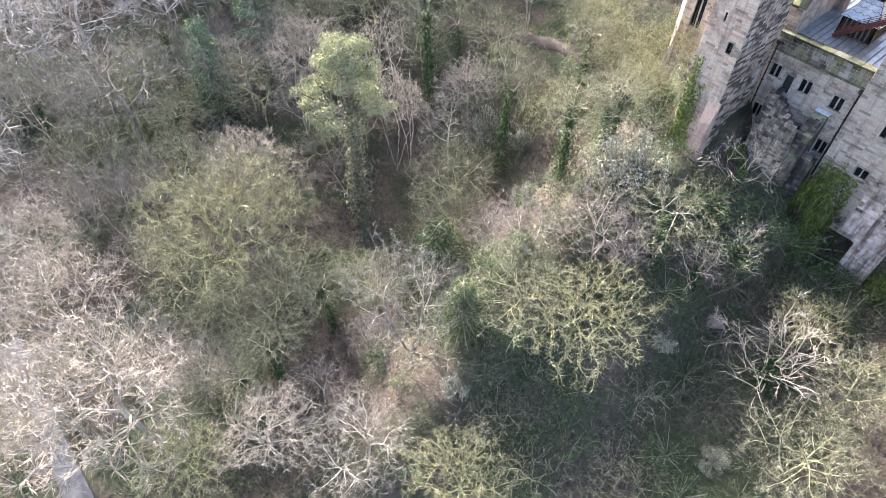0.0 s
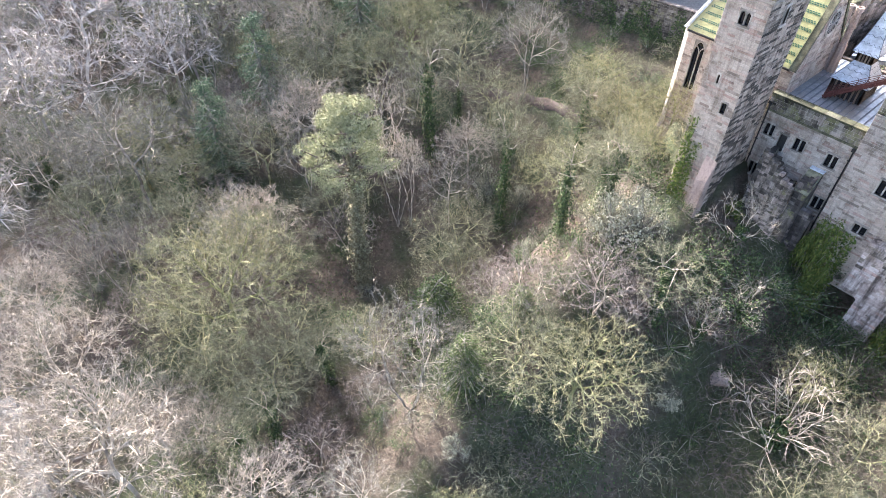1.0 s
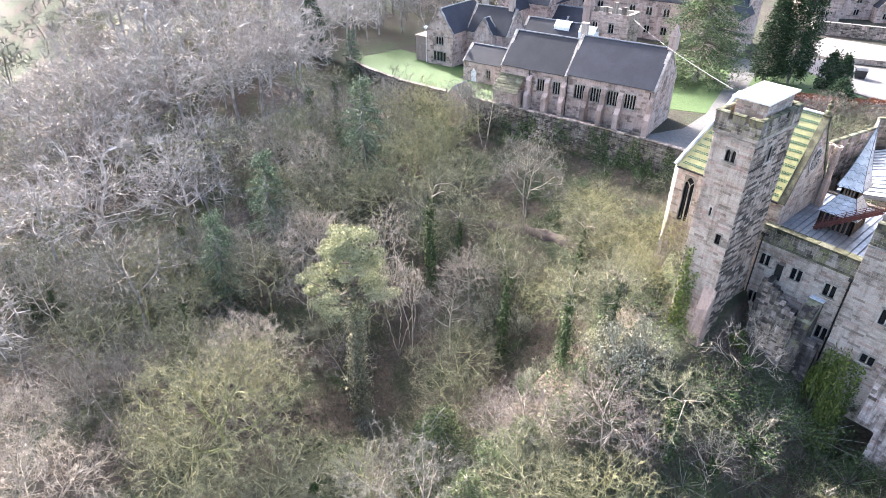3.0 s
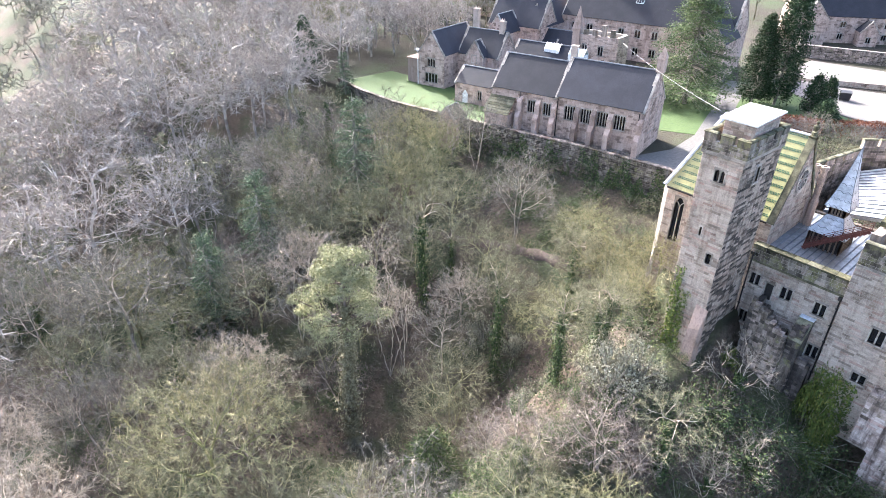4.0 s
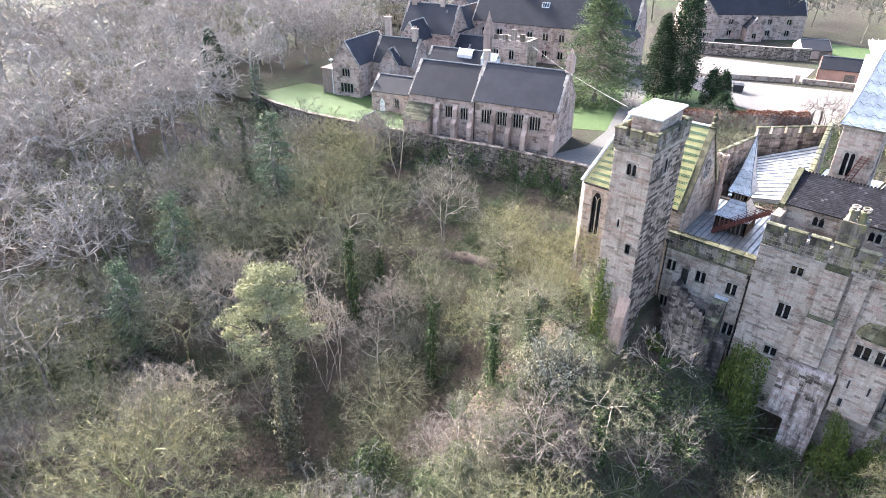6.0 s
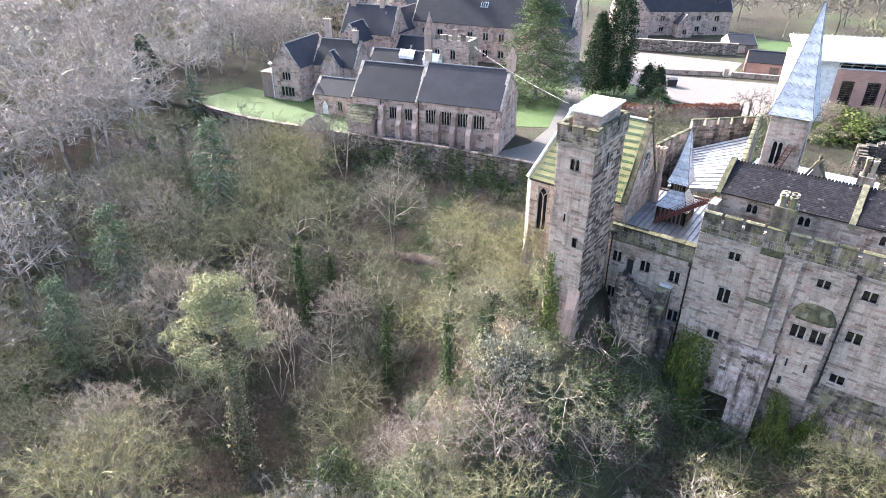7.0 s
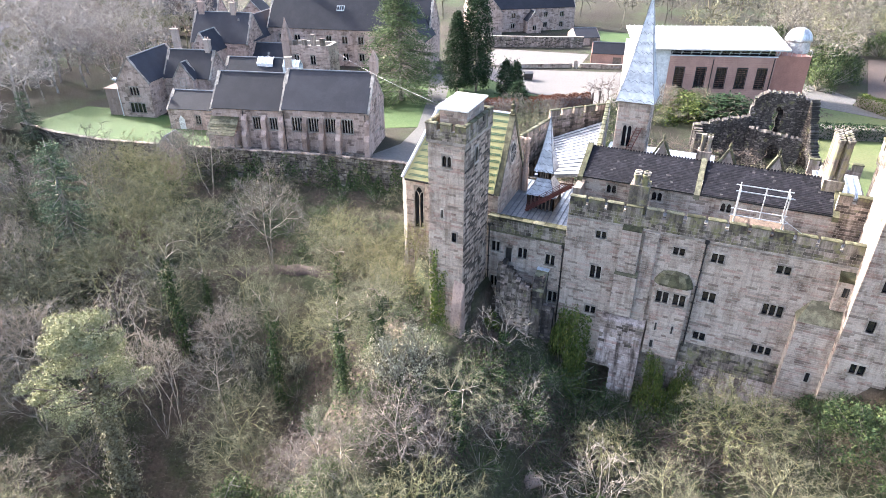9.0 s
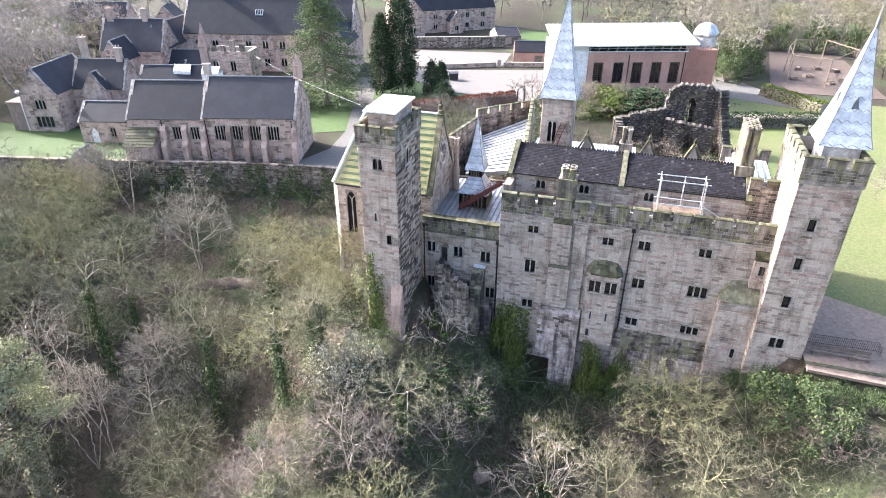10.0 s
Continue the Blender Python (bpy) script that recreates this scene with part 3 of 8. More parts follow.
# ---- the castle ----
def main_range():
    """The long south range: five levels of mullioned windows under a battlement."""
    t = thing("castle_range", pose(0, 0, 0), "tall grey sandstone castle range with battlements", "castle")
    w = Wall((-12.3, 60), 0, 27.3, -14, 11.9, 1.0)
    o = 12.3
    for s, z, wd, h, n in ((-8.55, 8.45, 1.05, 0.85, 2), (-8.6, 3.4, 1.15, 1.6, 2), (-8.6, -1.35, 1.15, 1.0, 2), (-0.55, 8.25, 1.1, 0.85, 2), (3.15, 8.25, 1.15, 1.0, 2),
                           (9.1, 8.4, 1.2, 0.9, 2), (3.2, 3.55, 1.25, 1.15, 2), (9.2, 3.5, 1.85, 1.3, 3), (3.2, -1.4, 1.2, 0.95, 2), (9.3, -1.3, 1.8, 0.95, 3)):
        w.window(t, s + o, z, wd, h, n)
    # the arch of the undercroft
    w.holes.append((4.0, 7.0, -14, -8.3))
    g, st = Geo(), Geo()
    w.body(g)
    picks = (lambda p, z: 14 < p < 24 and 4.5 < z < 10, [])
    w.stones(st, picked=picks, top=10.4)
    part("wall", g, MORTAR, t)
    tagged(part("stonework", st, STONE, t), kind="stuff")
    ps = Geo()
    Wall((-12.3, 60), 0, 27.3, 10.5, 11.9).stones(ps, (0.26, 0.4), (0.4, 0.9))
    tagged(part("parapet_stonework", ps, PARAPET, t), kind="stuff")
    arch = Geo()
    for k in range(9):
        a0, a1 = math.pi * k / 9, math.pi * (k + 1) / 9 - 0.04
        pts = [(5.5 + r * math.cos(a), -8.3 + r * math.sin(a)) for r, a in ((1.5, a0), (2.0, a0), (2.0, a1), (1.5, a1))]
        arch.ngon_slab([w.at(p, q, 0.1) for p, q in pts], w.n * -0.9)
    part("arch_ring", arch, STONE_OLD, t, "worn sandstone arch over the undercroft")
    dk = Geo()
    dk.box(-8.6, -5.2, 63.5, 63.7, -14.5, -7.5)
    dk.box(-8.6, -8.4, 61, 63.5, -14.5, -7.5)
    dk.box(-5.4, -5.2, 61, 63.5, -14.5, -7.5)
    dk.box(-8.6, -5.2, 61, 63.7, -7.5, -7.3)
    part("undercroft", dk, STONE_OLD, t)
    # string course, parapet
    sc = Geo()
    w.bar(sc, 0, 27.3, 10.35, 10.55, 0, 0.12)
    part("string_course", sc, DRESSED, t)
    merlons(t, w, 0.05, 27.2, 11.9, 0.85, 14, 0.34, 0.5, 0.08, PARAPET, MOSSY)
    rev = Geo()
    rev.box(-12.3, 15, 60.5, 60.6, 11.2, 11.95)
    part("parapet_back", rev, STONE_OLD, t)
    # two stepped buttress strips, plinth and bay
    for s0, s1, d, z0, z1 in ((5.9, 7.9, 0.5, 5.2, 10.3), (5.8, 8.2, 0.75, -0.2, 5.0)):
        b, bs = Geo(), Geo()
        w.bar(b, s0, s1, z0, z1, 0, d)
        w2 = Wall(w.at(s0, 0, d)[:2], 0, s1 - s0, z0, z1)
        w2.stones(bs)
        m = part("buttress", b, MORTAR, t)
        part("weathering", Geo().add([w.at(s0, z1, d + 0.05), w.at(s1, z1, d + 0.05), w.at(s1, z1 + 0.35, 0), w.at(s0, z1 + 0.35, 0), w.at(s0, z1 - .1, d + 0.05), w.at(s1, z1 - .1, d + 0.05)],
             [(0, 1, 2, 3), (4, 5, 1, 0)]), MOSSY, m)
        tagged(part("stonework", bs, STONE, m), kind="stuff")
    # shallow corner strip beside the bay
    b = Geo()
    w.bar(b, 8.2, 9.6, -0.6, 10.3, 0, 0.22)
    m = part("pilaster", b, MORTAR, t)
    bs = Geo()
    Wall(w.at(8.2, 0, 0.22)[:2], 0, 1.4, -0.6, 10.3).stones(bs)
    tagged(part("stonework", bs, STONE, m), kind="stuff")
    # battered pier between arch and bay, patched and limewashed
    p = Geo()
    x0, x1, xa = 5.2, 9.9, 7.0
    p.add([w.at(xa, -14, 1.7), w.at(x1, -14, 1.7), w.at(x1, -1.0, 0.9), w.at(x0, -1.0, 0.9), w.at(x0, -6.2, 1.2), w.at(xa, -7.4, 1.3),
           w.at(xa, -14, 0), w.at(x1, -14, 0), w.at(x1, -0.5, 0), w.at(x0, -0.5, 0), w.at(x0, -6.2, 0), w.at(xa, -7.4, 0)],
          [(0, 1, 2, 3, 4, 5), (0, 6, 7, 1), (1, 7, 8, 2), (2, 8, 9, 3), (3, 9, 10, 4), (4, 10, 11, 5), (5, 11, 6, 0)])
    pier = part("pier", p, RENDER_OLD, t, "battered pier of patched limewashed sandstone")
    bs, crust = Geo(), Geo()
    rng = random.Random(12)
    z = -13.5
    while z < -1.3:
        h = rng.uniform(0.25, 0.38)
        s = xa + 0.05 if z < -7.2 else x0 + 0.05
        while s < x1 - 0.3:
            l = min(rng.uniform(0.35, 0.9), x1 - s)
            d = 0.9 + (-1.0 - z) * 0.061
            if rng.random() < 0.85:
                w.bar(crust if z > -3.4 + rng.uniform(-0.8, 0.8) else bs, s, s + l - 0.03, z, z + h - 0.03, d - 0.2, d + rng.uniform(0.0, 0.06))
            s += l
        z += h
    tagged(part("stonework", bs, RENDER_OLD, pier), kind="stuff")
    tagged(part("crusted_stonework", crust, STONE_OLD, pier, "black-crusted masonry at the pier head"), kind="stuff")
    # projecting bay with a stone roof
    bay = Geo()
    a, b2 = 10.1, 13.7
    bw = Wall(w.at(a, 0, 0.9)[:2], 0, b2 - a, -4.2, 4.9, 0.2)
    bw.holes += [(0.35, 1.55, 2.75, 4.15), (2.05, 3.25, 2.75, 4.15)]
    bw.body(bay)
    w.bar(bay, a, a + 0.3, -4.2, 4.9, 0, 0.7)
    w.bar(bay, b2 - 0.3, b2, -4.2, 4.9, 0, 0.7)
    body = part("bay", bay, MORTAR, t, "projecting stone bay with mullioned windows")
    bw.window(t, 0.95, 2.75, 1.2, 1.4, 2, hole=False, name="bay_window", label="two-light bay window")
    bw.window(t, 2.65, 2.75, 1.2, 1.4, 2, hole=False, name="bay_window", label="two-light bay window")
    for s, z, ww, hh in ((0.9, -0.9, 0.16, 1.0), (2.6, -0.9, 0.16, 1.0), (0.8, -3.2, 0.3, 0.9)):
        sg = Geo()
        bw.bar(sg, s - ww / 2, s + ww / 2, z, z + hh, 0.03, 0.05)
        part("slit", sg, IRON, t, "narrow dark slit window")
        bw.holes.append((s - ww / 2, s + ww / 2, z, z + hh))
    bs = Geo()
    bw.stones(bs)
    tagged(part("stonework", bs, STONE, body), kind="stuff")
    rf = Geo()
    rings = []
    for f, z in ((1.0, 4.9), (0.98, 5.1), (0.86, 5.6), (0.7, 6.05), (0.62, 6.2), (0.03, 6.4)):
        half = (b2 - a) / 2 + 0.15
        ring = [(-1.0, 0.0), (-1.0, 0.45), (-0.72, 0.92), (-0.3, 1.0), (0.3, 1.0), (0.72, 0.92), (1.0, 0.45), (1.0, 0.0)]
        rings.append([w.at((a + b2) / 2 + p * half * f, z, q * 1.1 * f) for p, q in ring])
    for lo, hi in zip(rings, rings[1:]):
        for i in range(7):
            rf.add([lo[i], lo[i + 1], hi[i + 1], hi[i]], [(0, 1, 2, 3)])
    part("bay_roof", rf, MOSSY, body, "mossy stone-slab bay roof")
    # projecting garderobe block beside the corner tower
    lb = Geo()
    lw_a, lw_b = 23.6, 27.2
    w.bar(lb, lw_a, lw_b, -9, 4.6, 0, 1.5)
    blk = part("garderobe", lb, MORTAR, t, "projecting garderobe block with sloping stone roof")
    lw = Wall(w.at(lw_a, 0, 1.5)[:2], 0, lw_b - lw_a, -9, 4.6, 0.2)
    sg = Geo()
    lw.bar(sg, 2.22, 2.58, -2.3, -1.2, 0.03, 0.05)
    part("slit", sg, GLASS, t, "narrow glazed slit window")
    lw.holes.append((2.22, 2.58, -2.3, -1.2))
    bs = Geo()
    lw.stones(bs)
    Wall(w.at(lw_a, 0, 0)[:2], -90, 1.5, -9, 4.6, 0.2).stones(bs)
    tagged(part("stonework", bs, STONE, blk), kind="stuff")
    r = Geo()
    r.add([w.at(lw_a - 0.15, 4.55, 1.65), w.at(lw_b, 4.55, 1.65), w.at(lw_b, 6.5, 0), w.at(lw_a + 0.9, 6.3, 0), w.at(lw_a - 0.15, 4.55, 0)], [(0, 1, 2, 3), (0, 3, 4)])
    part("garderobe_roof", r, MOSSY, blk, "mossy stone-slab roof")
    # small oriel closet above it
    og = Geo()
    w.bar(og, 26.0, 27.25, 6.0, 9.2, 0, 0.7)
    ori = part("oriel", og, STONE, t, "small stone oriel closet with a lead roof")
    ow = Wall(w.at(26.0, 0, 0.7)[:2], 0, 1.25, 6.0, 9.2, 0.2)
    sg = Geo()
    ow.bar(sg, 0.5, 1.0, 7.6, 8.6, 0.03, 0.05)
    part("slit", sg, GLASS, t, "small square closet window")
    ow.holes.append((0.5, 1.0, 7.6, 8.6))
    bs = Geo()
    ow.stones(bs, (0.2, 0.3), (0.25, 0.5))
    Wall(w.at(26.0, 0, 0)[:2], -90, 0.7, 6.0, 9.2, 0.2).stones(bs, (0.2, 0.3), (0.25, 0.5))
    tagged(part("stonework", bs, STONE, ori), kind="stuff")
    part("oriel_roof", Geo().add([w.at(25.9, 9.2, 0.8), w.at(27.25, 9.2, 0.8), w.at(27.25, 10.0, 0), w.at(25.9, 10.0, 0)], [(0, 1, 2, 3), (0, 3, 1)]), MOSSY, ori)
    # sloping offset of mossy masonry over a limewashed footing
    of, ro = Geo(), Geo()
    for k in range(9):
        z0, d = -4.5 + k * 0.27, 0.5 - k * 0.05
        s = 13.9
        while s < 23.5:
            l = min(RNG.uniform(0.4, 0.95), 23.6 - s)
            w.bar(of, s, s + l - 0.02, z0, z0 + 0.26, 0, d + RNG.uniform(-0.015, 0.02))
            s += l
    tagged(part("offset_course", of, PARAPET, t, "mossy sloping offset courses"), kind="stuff")
    w.bar(ro, 13.9, 23.6, -14, -4.5, 0, 0.4)
    foot = part("footing", ro, RENDER_OLD, t, "pale limewashed rubble footing wall")
    fs = Geo()
    Wall(w.at(13.9, 0, 0.4)[:2], 0, 9.7, -14, -4.6).stones(fs, (0.22, 0.36), (0.3, 0.7), proud=(0.01, 0.07))
    tagged(part("stonework", fs, RENDER_OLD, foot), kind="stuff")
    drainpipe(t, w, 14.15, -4.0, 10.2)
    stone_pieces(t, w, picks[1])
    # ends and back of the range
    e = Geo()
    e.box(-12.3, -11.5, 61, 72, -2, 13.3)
    e.box(14.2, 15, 61, 72, -2, 11)
    e.box(-12.3, 15, 71.2, 72, -2, 11.9)
    part("end_wall", e, STONE, t)
    # wall walk
    wk = Geo()
    wk.box(-11.5, 14.9, 60.6, 63.5, 10.9, 11.1)
    part("wall_walk", wk, LEAD_DARK, t, "lead-covered wall walk behind the parapet")
    # attic wall
    aw = Wall((-12.3, 63.5), 0, 25.0, 11.1, 14.0, 0.6)
    for s in (-8.65, -3.9, 2.9):
        aw.window(t, s + 12.3, 12.3, 1.0, 0.95, 2, True, label="pair of small arched attic lights", name="attic_window")
    ag, ast = Geo(), Geo()
    aw.body(ag)
    aw.stones(ast)
    part("attic_wall", ag, MORTAR, t)
    tagged(part("attic_stonework", ast, STONE, t), kind="stuff")
    # pitched tile roof with overlapping courses and a crested ridge
    for x0, x1, zoff in ((-12.0, -0.35, 0.0), (0.25, 12.2, 0.05)):
        r = Geo()
        n = 20
        for k in range(n):
            f0, f1 = k / n, (k + 1) / n
            y0, y1, z0, z1 = 63.2 + 4.0 * f0, 63.2 + 4.0 * f1, 13.95 + zoff + 2.0 * f0, 13.95 + zoff + 2.0 * f1
            x = x0 - RNG.uniform(0, 0.2)
            while x < x1 - 0.05:
                xs, xe = max(x, x0), min(x + 0.27, x1)
                j = RNG.uniform(0.0, 0.012)
                r.add([(xs, y0 - 0.02, z0 + 0.018 + j), (xe - 0.008, y0 - 0.02, z0 + 0.018 + j), (xe - 0.008, y1, z1 + 0.004 + j), (xs, y1, z1 + 0.004 + j), (xs, y0 - 0.02, z0 - 0.01), (xe - 0.008, y0 - 0.02, z0 - 0.01)],
                      [(0, 1, 2, 3), (4, 5, 1, 0)])
                x += 0.27
        rf = tagged(part("roof_tiles", r, TILE_DARK, t, "dark clay tile roof spotted with lichen"), kind="stuff")
        back = Geo()
        back.slab([(x1, 71.3, 13.95), (x0, 71.3, 13.95), (x0, 67.2, 15.97 + zoff), (x1, 67.2, 15.97 + zoff)], 0.1)
        back.slab([(x0, 63.25, 13.9), (x1, 63.25, 13.9), (x1, 67.2, 15.9 + zoff), (x0, 67.2, 15.9 + zoff)], 0.1)
        part("roof_back", back, TILE_DARK, t)
        cr = Geo()
        for x in np.arange(x0, x1 - 0.2, 0.3):
            cr.add([(x, 67.05, 15.93 + zoff), (x + 0.27, 67.05, 15.93 + zoff), (x + 0.27, 67.2, 16.05 + zoff), (x, 67.2, 16.05 + zoff), (x, 67.35, 15.93 + zoff), (x + 0.27, 67.35, 15.93 + zoff), (x + 0.13, 67.2, 16.2 + zoff)],
                   [(0, 1, 2, 3), (3, 2, 5, 4), (3, 2, 6)])
        part("ridge_crest", cr, TILE_DARK, rf, "pierced ridge tiles")
    gut = Geo()
    gut.box(-12.1, 12.2, 63.05, 63.2, 13.8, 13.95)
    part("gutter", gut, IRON, t)
    # coping gable between the two roofs and at the ends
    for x in (-12.35, -0.35, 12.1):
        c = Geo()
        c.add([(x, 62.9, 13.9), (x + 0.55, 62.9, 13.9), (x + 0.55, 67.2, 16.35), (x, 67.2, 16.35), (x, 62.9, 13.4), (x + 0.55, 62.9, 13.4), (x + 0.55, 67.2, 15.7), (x, 67.2, 15.7), (x + 0.55, 71.5, 13.9), (x, 71.5, 13.9), (x + 0.55, 71.5, 13.4), (x, 71.5, 13.4)],
              [(0, 1, 2, 3), (4, 0, 3, 7), (1, 5, 6, 2), (4, 5, 1, 0), (3, 2, 8, 9), (2, 6, 10, 8), (7, 3, 9, 11)])
        part("gable_coping", c, MOSSY, t, "mossy stone gable coping")
    # chimney shafts
    def shafts(name, x0, y0, z0, z1, n, base, label, rad=0.26):
        g = Geo()
        g.box(x0 - rad - 0.12, x0 + (n[0] - 1) * rad * 2.1 + rad + 0.12, y0 - rad - 0.12, y0 + (n[1] - 1) * rad * 2.1 + rad + 0.12, base, z0)
        st = part(name, g, PARAPET, t, label)
        for i in range(n[0]):
            for j in range(n[1]):
                f = Geo()
                f.lathe(x0 + i * rad * 2.1, y0 + j * rad * 2.1, ((rad * 0.95, z0), (rad * 0.82, z0 + 0.15), (rad * 0.82, z1 - 0.35), (rad, z1 - 0.2), (rad, z1), (rad * 0.6, z1), (rad * 0.55, z1 - 0.3)), 8, 0.39)
                part("flue", f, PARAPET, st)
    shafts("chimney", -5.9, 60.7, 15.0, 16.1, (2, 2), 11.0, "mossy stone chimney with clustered heads", 0.4)
    shafts("chimney", -0.6, 70.0, 16.2, 17.9, (2, 2), 13.0, "clustered stone chimney shafts", 0.3)
    shafts("chimney", 11.4, 66.2, 16.4, 20.4, (2, 5), 13.0, "tall clustered stone chimney with mossy heads", 0.38)
    # dormer gables on the far slope
    for x in (-4.6, 2.2, 6.95):
        d = Geo()
        d.ngon_slab([(x - 0.9, 69.4, 14.6), (x + 0.9, 69.4, 14.6), (x, 69.4, 16.7)], (0, 0.35, 0))
        dg = part("dormer_gable", d, STONE, t, "small stone dormer gable with mossy coping")
        for sg in (-1, 1):
            c = Geo()
            c.slab([(x + sg * 1.1, 69.3, 14.5), (x + sg * 1.1, 69.85, 14.5), (x, 69.85, 16.85), (x, 69.3, 16.85)] if sg < 0 else [(x, 69.3, 16.85), (x, 69.85, 16.85), (x + sg * 1.1, 69.85, 14.5), (x + sg * 1.1, 69.3, 14.5)], 0.2)
            part("coping", c, MOSSY, dg)
        fin = Geo()
        fin.lathe(x, 69.55, ((0.16, 16.8), (0.1, 17.1), (0.2, 17.3), (0.03, 17.7)), 6)
        part("finial", fin, MOSSY, dg)
    return t


main_range()


def wing():
    """The lower wing with a door, between the range and the tall tower."""
    t = thing("castle_wing", pose(0, 0, 0), "lower sandstone castle wing with a narrow door", "castle")
    w = Wall((-21.6, 60.5), 0, 9.3, -8, 8.2, 0.8)
    o = 21.6
    for s, z, wd, h, n in ((-20.5, 3.85, 0.95, 1.3, 2), (-17.2, 3.65, 1.05, 1.3, 2), (-13.9, 3.5, 1.05, 1.35, 2), (-20.3, -1.1, 1.4, 1.5, 3), (-12.95, -1.4, 1.55, 1.45, 3)):
        w.window(t, s + o, z, wd, h, n)
    w.holes.append((2.35, 3.1, 2.65, 4.65))
    d = Geo()
    w.bar(d, 2.35, 3.1, 2.65, 4.65, -0.35, -0.25)
    dr = part("door", d, IRON, t, "narrow dark painted door")
    h = Geo()
    w.bar(h, 2.95, 3.02, 3.55, 3.7, -0.25, -0.2)
    part("handle", h, IRON, dr)
    js = Geo()
    for a, b, c, e in ((2.2, 2.35, 2.65, 4.65), (3.1, 3.25, 2.65, 4.65), (2.2, 3.25, 4.65, 4.85)):
        w.bar(js, a, b, c, e, -0.25, 0.05)
    part("door_surround", js, DRESSED, t)
    g, st = Geo(), Geo()
    w.body(g)
    picks = (lambda p, z: p > 2 and 1.0 < z < 7.5, [])
    w.stones(st, picked=picks, top=6.5)
    part("wall", g, MORTAR, t)
    tagged(part("stonework", st, STONE, t), kind="stuff")
    stone_pieces(t, w, picks[1])
    ps = Geo()
    Wall((-21.6, 60.5), 0, 9.3, 6.65, 8.2).stones(ps, (0.3, 0.45), (0.5, 1.0))
    tagged(part("parapet_stonework", ps, PARAPET, t), kind="stuff")
    c = Geo()
    w.bar(c, 0, 9.3, 6.45, 6.65, 0, 0.1)
    for k in range(7):
        w.bar(c, k * 9.3 / 7 + 0.02, (k + 1) * 9.3 / 7 - 0.02, 8.2, 8.4, -0.85, 0.1)
    part("coping", c, MOSSY, t, "mossy flat parapet coping")
    drainpipe(t, w, 9.1, -4.0, 6.1)
    drainpipe(t, w, 0.25, -4.0, 7.2)
    # ruined stair projecting from the door
    rng = random.Random(4)

    def rubble(name, s0, s1, d0, d1, z0, head, label="", mat=RUIN, parent=t):
        """A broken wall of loose blocks, with an uneven head."""
        g = Geo()
        s = s0
        while s < s1 - 0.05:
            step = min(rng.uniform(0.3, 0.55), s1 - s)
            z = z0
            while z < head(s) + rng.uniform(-0.15, 0.15):
                hh = rng.uniform(0.22, 0.36)
                w.bar(g, s, s + step + 0.01, z, z + hh + 0.01, d0 - 0.02, d1 + rng.uniform(-0.05, 0.1))
                z += hh
            s += step
        return tagged(part(name, g, mat, parent, label), kind="stuff")

    ru = part("ruined_stair", Geo().box(-19.0, -14.0, 58.4, 60.4, -8, -1.9), STONE_OLD, t, "broken stair block of dark crumbling stone")
    rubble("stair_parapet", 2.4, 6.4, 2.2, 2.7, -7.5, lambda q: 3.8 - (q - 2.4) * 0.75, mat=STONE_OLD, parent=ru)
    rubble("stair_flank", 2.3, 2.8, 0.0, 2.7, -7.5, lambda q: 3.0, parent=ru)
    rubble("inner_wall", 5.2, 5.8, 0.2, 2.2, -2, lambda q: 0.4, parent=ru)
    for k in range(9):
        st_g = Geo()
        w.bar(st_g, 3.2 + 0.36 * k, 3.56 + 0.36 * k, -2.2, 2.5 - 0.42 * k, 0.3, 2.2)
        part("step", st_g, STONE_OLD, ru, "worn stone step")
    rubble("stair_pier", 6.5, 7.7, 0.0, 2.0, -7.5, lambda q: 2.3, parent=ru)
    cp = Geo()
    cp.slab([w.at(6.4, 1.0, 2.2), w.at(7.8, 1.0, 2.2), w.at(7.8, 2.9, 0.6), w.at(6.4, 2.9, 0.6)], 0.2)
    part("pier_slab", cp, MOSSY, ru, "mossy sloping stone slab")
    ld = Geo()
    w.bar(ld, 6.4, 7.8, 2.9, 3.0, 0.0, 0.6)
    part("lead_flashing", ld, LEAD, ru, "pale lead flashing strip")
    rubble("low_wall", 7.7, 9.0, 1.0, 1.6, -7.5, lambda q: -1.2 - 0.6 * abs(q - 8.2), parent=ru)
    # lead roof with rolls
    rf = Geo()
    rf.slab([(-21.5, 61.3, 7.3), (-12.3, 61.3, 7.3), (-12.3, 73.5, 8.0), (-21.5, 73.5, 8.0)], 0.3)
    roof = part("roof", rf, LEAD_WET, t, "wet lead flat roof with rolls")
    for x in np.arange(-21, -12.4, 0.62):
        rolls = Geo()
        rolls.slab([(x, 61.35, 7.4), (x + 0.09, 61.35, 7.4), (x + 0.09, 73.4, 8.1), (x, 73.4, 8.1)], 0.1)
        part("roll", rolls, LEAD_DARK, roof)
    e = Geo()
    e.box(-21.6, -21.2, 61, 73.5, 0, 7.9)
    e.box(-21.6, -12.3, 73.5, 74, 0, 8.2)
    part("end_wall", e, STONE_OLD, t)


wing()


